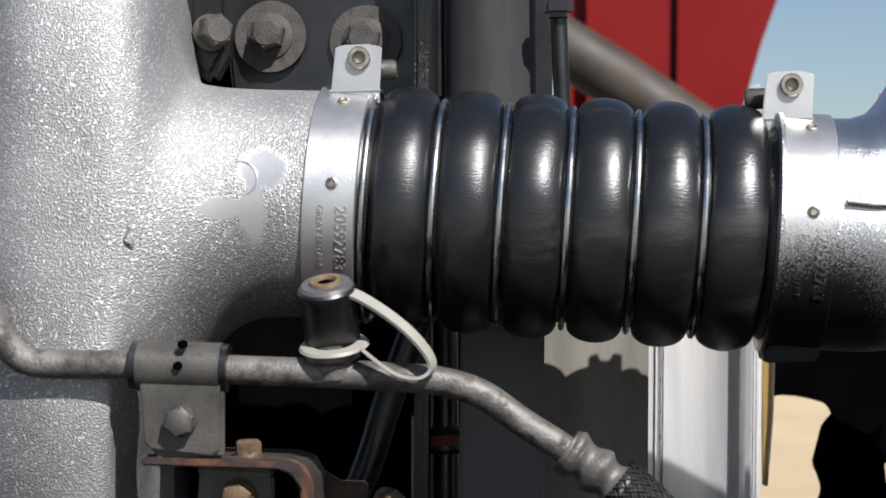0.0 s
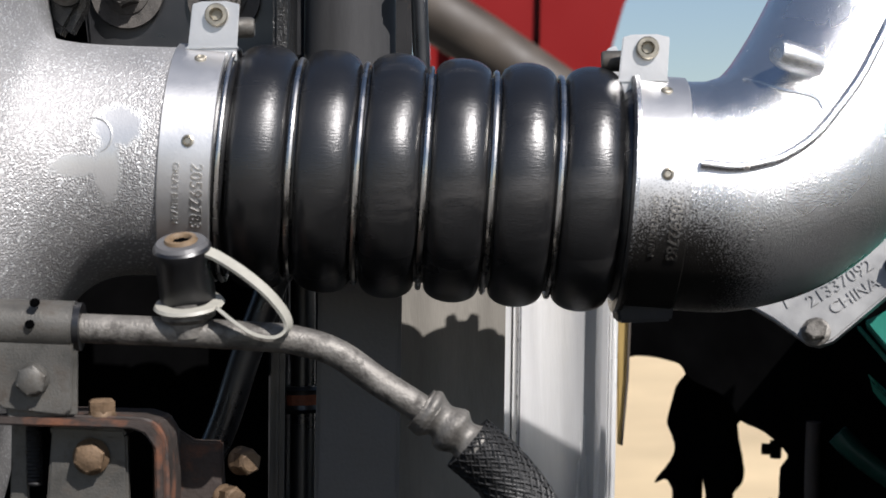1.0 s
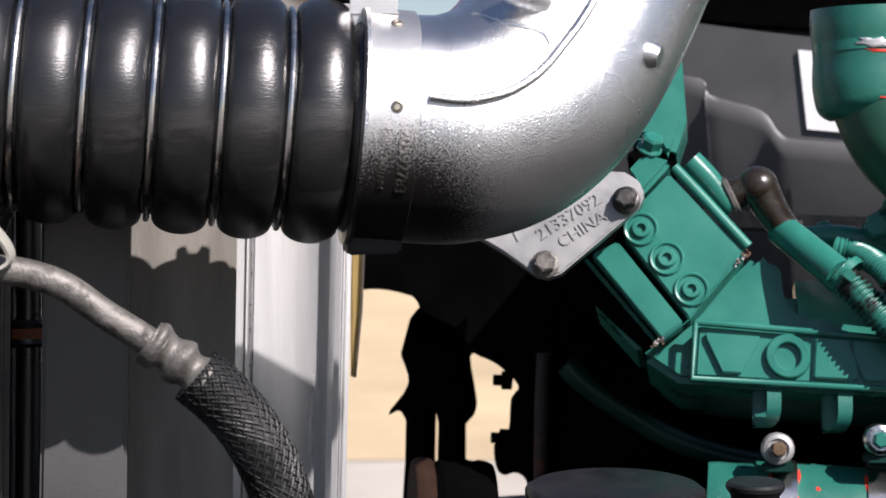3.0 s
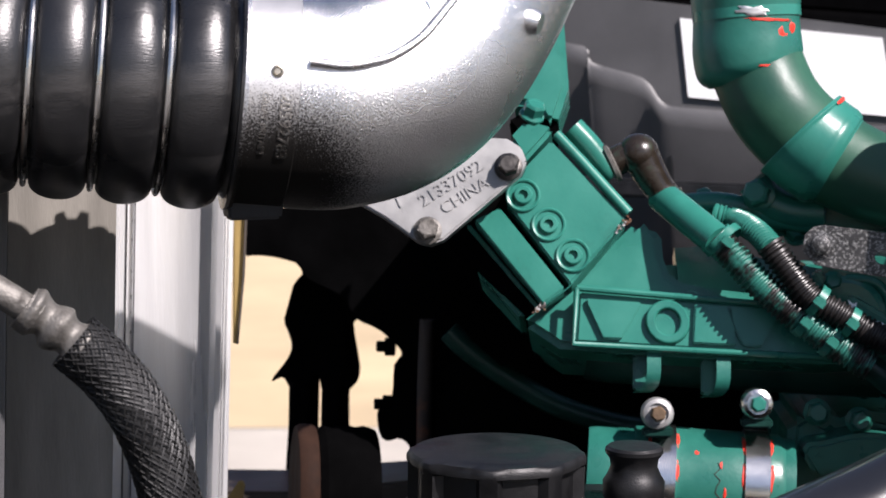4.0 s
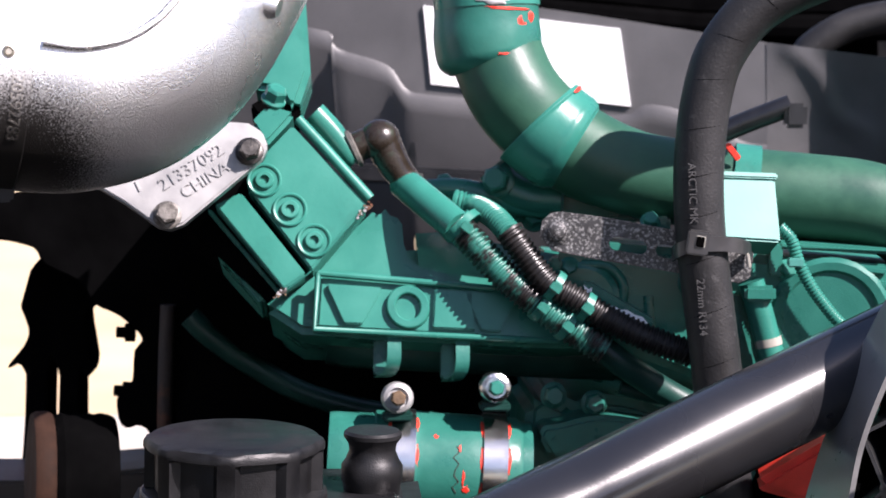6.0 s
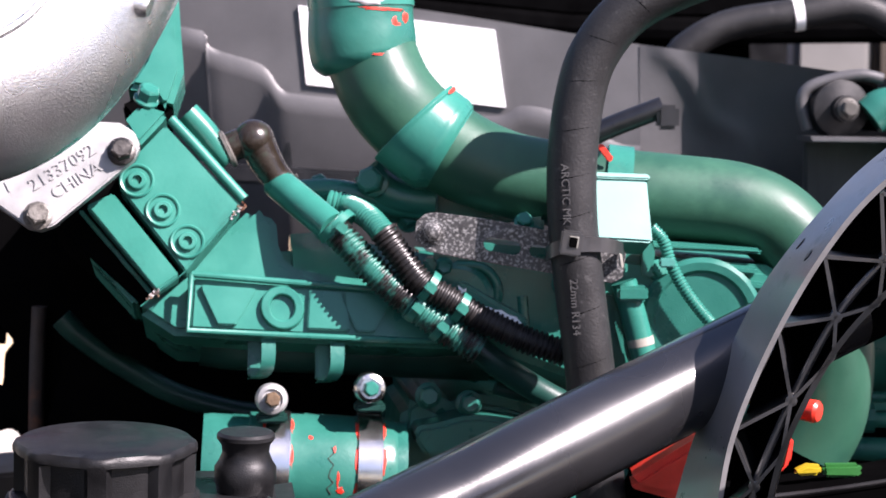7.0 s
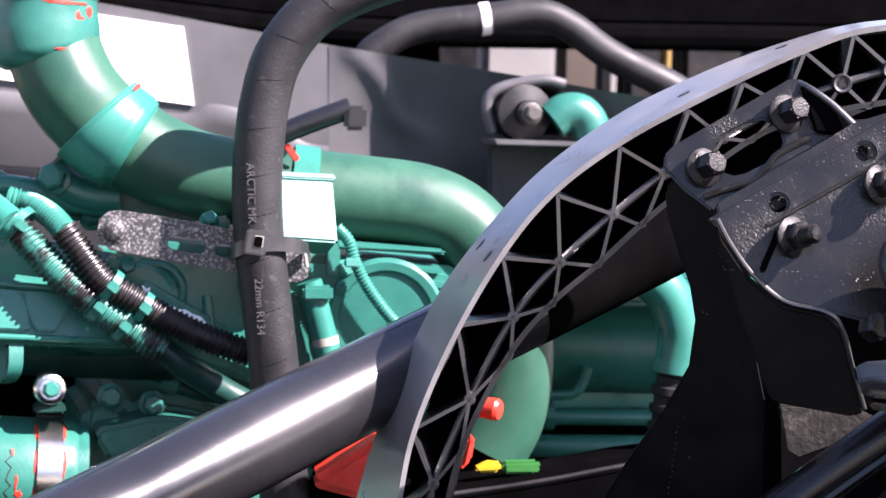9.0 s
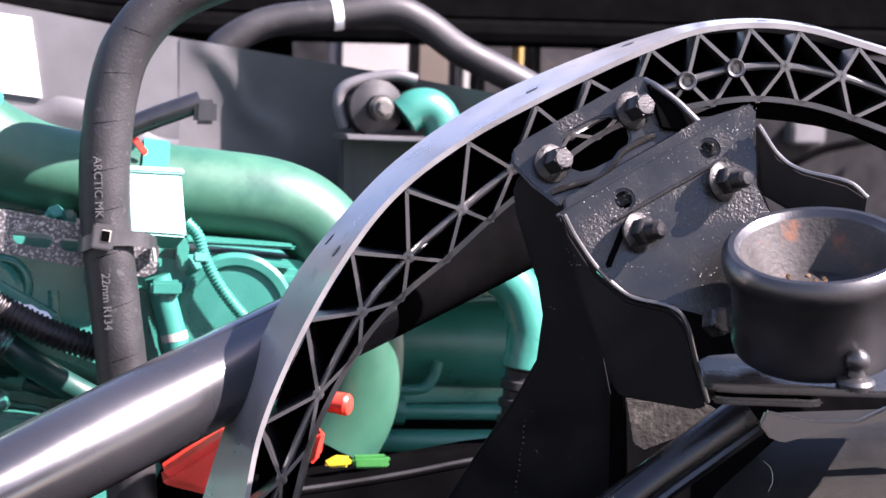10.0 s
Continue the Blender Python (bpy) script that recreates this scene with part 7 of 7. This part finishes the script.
    part("wing_edge", tube([(0.1075, -0.01, 0.0334), (0.1173, -0.01, 0.0192), (0.1285, -0.01, 0.0122), (0.1495, -0.01, 0.0075), (0.1588, -0.01, 0.0002)], 0.0012, 8), ARC, wing)
    f = thing("curved_fin", SHEET, (0.0053, 0.01, -0.1813), "black curved sheet metal arm below the hinge", "bracket")
    fin = part("fin", prism([(-0.008, 0.012, 0.0018), (-0.015, 0.012, -0.0072), (-0.0135, 0.012, -0.0219), (-0.0085, 0.012, -0.0396), (-0.0029, 0.012, -0.0573), (-0.0004, 0.012, -0.0754), (-0.0039, 0.012, -0.1002), (-0.017, 0.012, -0.1246), (-0.0356, 0.012, -0.1531), (-0.0563, 0.012, -0.1874), (-0.0696, 0.012, -0.2153), (0.0438, 0.012, -0.205), (0.0421, 0.012, -0.1346), (0.0362, 0.012, -0.1132), (0.0289, 0.012, -0.0737), (0.0204, 0.012, -0.0264), (0.0119, 0.012, -0.0033)], 0.012, 0.018, 0.002), FIN, f)
    part("fin_rib", prism([(0.0365, -0.01, -0.1014), (0.0436, -0.01, -0.107), (0.0438, -0.01, -0.1688), (0.041, -0.01, -0.1944), (0.0346, -0.01, -0.195)], 0.002, 0.012, 0.0006), BLACK_MATT_SHADE, f)
    drips = [(-0.0096 - 0.0059 * k / 13 + 0.0004 * math.sin(5 * k), -0.1335 - 0.0412 * k / 13) for k in range(14)] + [(-0.004, -0.150), (-0.0035, -0.1512), (-0.006, -0.128), (0.004, -0.070), (0.006, -0.071)]
    tagged(part("drip_specks", specks(drips, 0.0119, 4, 0.0002, 0.0005), SPECK, fin, "dried pale drip specks"), kind="stuff")
    c = thing("rubber_cup", HINGE, (0.1793, -0.112, -0.1095), "black rubber bump stop cup, dusty inside", "bump stop")
    cc = (0.1825, -0.112, -0.0803)
    bm = lathe(bmesh.new(), [(0, -0.017), (0.0378, -0.017), (0.0386, -0.013), (0.0376, 0.0), (0.0384, 0.012), (0.0405, 0.018), (0.0420, 0.022), (0.0424, 0.0255), (0.0415, 0.0292), (0.0392, 0.0315), (0.0365, 0.0315), (0.0340, 0.0290), (0.029, 0.018), (0.023, 0.006), (0, 0.004)], cc, (-0.12, -0.40, 1), 56)
    part("cup", bm, CUP, c)
    part("cup_lining", lathe(bmesh.new(), [(0.0338, 0.0287), (0.0300, 0.0215), (0.0276, 0.0170), (0.0222, 0.0068), (0, 0.0058)], cc, (-0.12, -0.40, 1), 48), DUST, c, "dusty inside with rusty crumbs")
    rng = random.Random(7)
    for k in range(14):
        q = Vector(cc) + Vector((rng.uniform(-0.022, 0.022), rng.uniform(-0.012, 0.02), rng.uniform(0.008, 0.013)))
        part("crumb", box(q, (rng.uniform(0.001, 0.004), 0.002, 0.002), 0.0004, (20, 40, rng.uniform(0, 90))), RUST_BOLT, c, "rusty crumb")
    e = thing("hinge_plate", HINGE, (0.1875, -0.06, -0.1324), "black base plate with a ball stud and worn edges", "plate")
    tongue = [(0.1290, -0.143), (0.1325, -0.150), (0.1420, -0.153), (0.2500, -0.153), (0.2600, -0.035), (0.1560, -0.035), (0.1440, -0.045), (0.1375, -0.062)]
    part("plate", slab(tongue, -0.1140, -0.1112, 0.0009), BLACK_GLOSS, e)
    part("lower_plate", slab([(0.1320, -0.146), (0.1370, -0.151), (0.1740, -0.151), (0.1795, -0.147), (0.1800, -0.060), (0.1400, -0.060)], -0.1194, -0.1162, 0.0012), BLACK_GLOSS, e)
    # black filler added for the dark gap between the two plates
    part("gap_shade", slab([(0.1360, -0.145), (0.1750, -0.145), (0.1750, -0.062), (0.1420, -0.062)], -0.1163, -0.1139), BLACK_MATT_SHADE, e)
    ball = [(0.0054 * math.sin(radians(q)), 0.0125 - 0.0054 * math.cos(radians(q))) for q in range(40, 181, 14)]
    part("ball_stud", lathe(bmesh.new(), [(0, 0), (0.0082, 0), (0.0084, 0.003), (0.0072, 0.0046), (0.0038, 0.0056), (0.0034, 0.0084)] + ball, (0.1932, -0.145, -0.1113), (0, -0.2, 1), 28), CUP, e)
    part("plate_nut", hexbolt((0.1427, -0.066, -0.0927), (0.5, -0.8, 0.2), 0.013, 0.008), BLACK_GLOSS, e)
    k = thing("lower_bar", HINGE, (0.1498, -0.02, -0.1907), "black folded steel bar under the hinge", "bar")
    part("bar", sweep(bmesh.new(), [Vector(q) for q in [(0.0858, -0.02, -0.2098), (0.1294, -0.02, -0.1737), (0.1702, -0.02, -0.1418)]], 0.0115, 14), BLACK_GLOSS, k)
    part("bar_edge", tube([(0.0920, -0.031, -0.2120), (0.1330, -0.031, -0.1790), (0.1730, -0.031, -0.1480)], 0.0030, 8), CUP, k)
    part("dirty_plate", prism([(0.109, -0, -0.1399), (0.1476, -0, -0.1405), (0.1651, -0, -0.148), (0.12, -0, -0.1667), (0.1136, -0, -0.1629)], 0.0, 0.004, 0.001), DIRT, k)
    m = thing("mud_panel", HINGE, (0.1881, -0.04, -0.1853), "dark dusty plastic panel sloping under the hinge", "panel")
    bm = bmesh.new()
    rows = [[(0.1225, -0.09, -0.2033), (0.2577, -0.09, -0.1991)], [(0.149, -0.06, -0.1742), (0.2641, -0.06, -0.1652)], [(0.182, -0.02, -0.1556), (0.2742, -0.02, -0.1499)], [(0.1951, 0.04, -0.1504), (0.2902, 0.04, -0.1444)]]
    vs = [[bm.verts.new(q) for q in r] for r in rows]
    for r, s in zip(vs, vs[1:]):
        bm.faces.new((r[0], r[1], s[1], s[0]))
    bmesh.ops.solidify(bm, geom=list(bm.faces), thickness=0.004)
    part("panel", bm, WET, m)
    # outline follows the wet sheen along the panel's edge, set as a paler strip
    part("edge_sheen", prism([(0.1698, 0, -0.1343), (0.1925, 0, -0.1385), (0.2133, 0, -0.1378), (0.2262, 0, -0.1310), (0.2660, 0, -0.1250), (0.2660, 0, -0.1360), (0.2265, 0, -0.1374), (0.2135, 0, -0.1403), (0.1928, 0, -0.1450), (0.1785, 0, -0.1495), (0.1720, 0, -0.1472), (0.1669, 0, -0.1409)], -0.064, -0.060, 0.001), ARC, m, "upper edge strip shaped as its pale wet sheen")
    part("stray_fibre", tube([(0.1695, -0.0640, -0.1582), (0.1729, -0.0650, -0.1614), (0.1739, -0.0660, -0.1671), (0.1717, -0.0680, -0.1720)], 0.00012, 6), STRAP, m, "thin pale fibre")


build_hinge()


# ================= surroundings =================
def plain(name, bm, material, label, category, kind="structure"):
    me = bpy.data.meshes.new(name)
    bmesh.ops.recalc_face_normals(bm, faces=bm.faces)
    bm.to_mesh(me)
    bm.free()
    me.materials.append(material)
    return tagged(new(name, me), label, category, "", kind)


def build_surroundings():
    plain("ground", box((0, 1500, -0.25), (4000, 4000, 0.5), 0), SAND, "pale dry sandy ground reaching the horizon", "ground")
    plain("road", box((0, -25.5, 0.01), (160, 69.0, 0.04), 0), YARD, "grey dusty concrete yard under the truck", "road")
    plain("pavement", box((0, 7.2, 0.015), (160, 3.4, 0.05), 0), CONCRETE, "pale concrete strip beside the yard", "pavement")
    W = Matrix.Identity(4)
    h = thing("truck_chassis", W, (0.2, 1.5, 0.03), "black truck chassis under the engine and unseen bumper, raised to block light", "truck")
    part("frame", box((0.2, 1.55, 0.62), (3.0, 1.9, 0.56), 0.05), BLACK_MATT_SHADE, h)
    # out of view; raised so that metal above mirrors black, not the yard
    part("bumper", box((0.2, 0.50, 0.82), (3.0, 0.26, 0.72), 0.05), BLACK_MATT_SHADE, h)
    for x in (-1.0, 1.4):
        part("wheel", lathe(bmesh.new(), [(0, -0.15), (0.3, -0.15), (0.36, -0.15), (0.375, 0), (0.36, 0.15), (0.3, 0.15), (0, 0.15)], (x, 1.9, 0.40), (1, 0, 0), 40), BLACK_MATT_SHADE, h)
    r = thing("red_truck", COOLER, (0, 3.5, -1.42), "red truck parked behind with a dull brown stowed bar", "truck")
    part("cab", prism([(0.0066, 3.5, 1.0292), (0.551, 3.5, 1.0064), (0.4956, 3.5, 0.6436), (0.4498, 3.5, 0.528), (0.4017, 3.5, 0.3733), (0.3605, 3.5, 0.1923), (0.3297, 3.5, -0.6763), (-0.0391, 3.5, -0.6705)], 3.5, 4.6, 0.05), TRUCK_RED, r)
    part("door_seam", prism([(0.2612, 3.49, 1.0162), (0.2689, 3.49, 1.0159), (0.2385, 3.49, 0.1954), (0.2307, 3.49, 0.1957)], 3.485, 3.51, 0), BLACK_MATT_SHADE, r)
    part("stowed_bar", sweep(bmesh.new(), [Vector(q) for q in [(-0.0562, 3.3, 0.533), (0.1028, 3.3, 0.4276), (0.3332, 3.3, 0.2609)]], 0.065, 16), BROWN, r)
    part("chassis", box((-0.25, 3.9, -0.75), (0.9, 0.9, 0.75), 0.05), BLACK_MATT_SHADE, r)
    for x in (-0.6, 0.05):
        part("wheel", lathe(bmesh.new(), [(0, -0.14), (0.3, -0.14), (0.46, -0.12), (0.48, 0), (0.46, 0.12), (0.3, 0.14), (0, 0.14)], (x, 3.9, -0.93), (1, 0, 0), 40), BLACK_MATT_SHADE, r)
    # cab underside, extended unseen to shade the wall, and yard objects behind the engine
    c = thing("cab_underside", MANIFOLD, (0, 1.0, 0.55), "black underside of the raised cab above the engine", "cab")
    part("underside", prism([(-0.4075, 0.9, 0.267), (2.4, 0.9, 0.1824), (2.4, 0.9, 0.1256), (0.1886, 0.9, 0.0957), (0.0478, 0.9, 0.0974), (-0.3242, 0.9, 0.1348), (-0.4076, 0.9, 0.1466)], 0.90, 1.29, 0.02), BLACK_MATT_SHADE, c)
    part("edge_beam", sweep(bmesh.new(), [Vector(q) for q in [(-0.3235, 0.895, 0.1345), (0.0477, 0.895, 0.099), (0.1882, 0.895, 0.0967), (2.4, 0.895, 0.1266)]], 0.016, 10), BLACK_MATT_SHADE, c)
    d = thing("chassis_wall", MANIFOLD, (0.2, 1.3, -1.0), "dark chassis parts behind the engine", "chassis")
    # black colour carries the shade at depth behind the engine
    part("wall", prism([(-0.1059, 1.3, 0.1349), (0.2942, 1.3, 0.147), (0.3012, 1.3, -0.1437), (1.0369, 1.3, -0.1309), (1.0581, 1.3, -0.6146), (-0.0963, 1.3, -0.611)], 1.3, 1.35, 0.01), BLACK_MATT_SHADE, d)
    for px, w, m in (((0.4296, 1.5, 0.1292), 0.11, GREY_PAINT), ((0.5150, 1.5, 0.1316), 0.055, BROWN), ((0.5637, 1.5, 0.1496), 0.020, GREY_PAINT), ((0.6151, 1.5, 0.1345), 0.06, DARK_METAL), ((0.6466, 1.5, 0.1354), 0.014, YELLOW_BROWN), ((0.7132, 1.5, 0.1374), 0.09, DARK_METAL), ((0.7948, 1.5, 0.1397), 0.04, GREY_PAINT), ((0.877, 1.5, 0.1421), 0.02, BROWN)):
        z = thing("yard_post", MANIFOLD, (px[0], 1.5, -1.42), "pale painted upright post in the yard", "post", "yard posts")
        part("post", box((px[0], 1.5, -0.4), (w, 0.08, 2.4), 0.01), m, z)
    y = thing("dark_truck", MANIFOLD, (0.8, 2.6, -1.42), "dark truck side parked behind in shade", "truck")
    part("side", box((0.9, 2.8, -0.5), (3.4, 0.3, 1.8), 0.03), FIN, y)
    part("side_box", box((1.558, 2.63, -0.004), (0.076, 0.06, 0.048), 0.006), COVER, y, "pale grey box")
    part("cable", tube([(1.40, 2.60, -0.1060), (1.4611, 2.52, -0.0793), (1.4906, 2.5, -0.0657), (1.5497, 2.5, -0.0378), (1.6362, 2.5, -0.0175), (1.74, 2.60, -0.004)], 0.009, 10), BLACK_MATT_SHADE, y, "black cable")
    part("side_rail", box((0.9, 2.63, -0.62), (3.4, 0.05, 0.12), 0.01), BLACK_MATT_SHADE, y)
    # silhouettes under the elbow
    s = thing("tensioner_bracket", ENGINE, (-0.2345, 0.3, -0.5214), "black bracket and tensioner parts in silhouette", "bracket")
    part("upright", prism(rounded([(-0.2504, 0.3, -0.129), (-0.2337, 0.3, -0.1149), (-0.2009, 0.3, -0.1244), (-0.1989, 0.3, -0.1573), (-0.207, 0.3, -0.1667), (-0.2018, 0.3, -0.2045), (-0.2058, 0.3, -0.2187), (-0.2115, 0.3, -0.2178), (-0.2138, 0.3, -0.3282), (-0.2319, 0.3, -0.3283), (-0.2275, 0.3, -0.2163), (-0.2374, 0.3, -0.214), (-0.2414, 0.3, -0.3283), (-0.2604, 0.3, -0.3283), (-0.2549, 0.3, -0.214), (-0.2705, 0.3, -0.2102), (-0.256, 0.3, -0.1903), (-0.2525, 0.3, -0.1761), (-0.2606, 0.3, -0.1501)]), 0.30, 0.36, 0.004), BLACK_MATT_SHADE, s)
    part("upper_mass", prism(rounded([(-0.2848, 0.25, -0.0702), (-0.1302, 0.25, -0.0573), (-0.0948, 0.25, -0.1616), (-0.1052, 0.25, -0.3174), (-0.1326, 0.25, -0.3175), (-0.1503, 0.25, -0.253), (-0.1708, 0.25, -0.2508), (-0.1751, 0.25, -0.2255), (-0.1636, 0.25, -0.2163), (-0.161, 0.25, -0.1889), (-0.1541, 0.25, -0.1798), (-0.1721, 0.25, -0.1615), (-0.1925, 0.25, -0.1514), (-0.2037, 0.25, -0.1341), (-0.2308, 0.25, -0.1204), (-0.2398, 0.25, -0.1067), (-0.267, 0.25, -0.0998), (-0.2853, 0.25, -0.0997)]), 0.25, 0.30, 0.006), BLACK_MATT_SHADE, s)
    part("pipe", tube([(-0.3175, 0.32, -0.0885), (-0.2745, 0.32, -0.0886), (-0.2412, 0.32, -0.0964), (-0.1937, 0.32, -0.1117)], 0.017, 16), DARK_METAL, s)
    for q in [(-0.1653, 0.262, -0.1757), (-0.1677, 0.262, -0.2227)]:
        part("stud_bolt", lathe(bmesh.new(), [(0, -0.004), (0.0075, -0.004), (0.0075, 0.004), (0.0045, 0.0045), (0.0045, 0.011), (0, 0.0115)], q, (-1, -0.2, 0.05), 16), BLACK_MATT_SHADE, s)
    part("rusty_pipe", tube([(-0.1332, 0.243, -0.1518), (-0.1354, 0.243, -0.1971), (-0.1369, 0.243, -0.261)], 0.006, 14), RUST, s, "rusty upright pipe")
    w = thing("belt_pulley", ENGINE, (-0.1832, 0.08, -0.3232), "grooved black belt pulley with brown rim", "pulley")
    q = (-0.1851, 0.1, -0.2654)
    part("pulley", lathe(bmesh.new(), [(0, -0.02), (0.047, -0.02)] + [(0.050 - 0.0010 * (k % 2), -0.014 + 0.0048 * k) for k in range(8)] + [(0.047, 0.024), (0, 0.024)], q, (1, 0.25, -0.05), 56), BLACK_MATT_SHADE, w)
    part("brown_rim", lathe(bmesh.new(), [(0, -0.034), (0.049, -0.034), (0.051, -0.031), (0.051, -0.023), (0.049, -0.020), (0, -0.020)], q, (1, 0.25, -0.05), 56), PULLEY_RUST, w)
    g = thing("lower_beam", ENGINE, (-0.2598, 0.2, -0.4882), "dark brown cross beam below the gap", "beam")
    part("beam", prism([(-0.3233, 0.2, -0.2830), (-0.2253, 0.2, -0.2835), (-0.1808, 0.2, -0.2770), (-0.1189, 0.2, -0.2720), (-0.1196, 0.2, -0.3338), (-0.3245, 0.2, -0.3345)], 0.2, 0.3, 0.003), BROWN, g)
    part("yellow_tab", prism([(-0.2737, 0.12, -0.2737), (-0.2634, 0.12, -0.2589), (-0.2592, 0.12, -0.2618), (-0.2619, 0.12, -0.2745), (-0.2713, 0.12, -0.2822)], 0.12, 0.124, 0.001), YELLOW_BROWN, g)


build_surroundings()
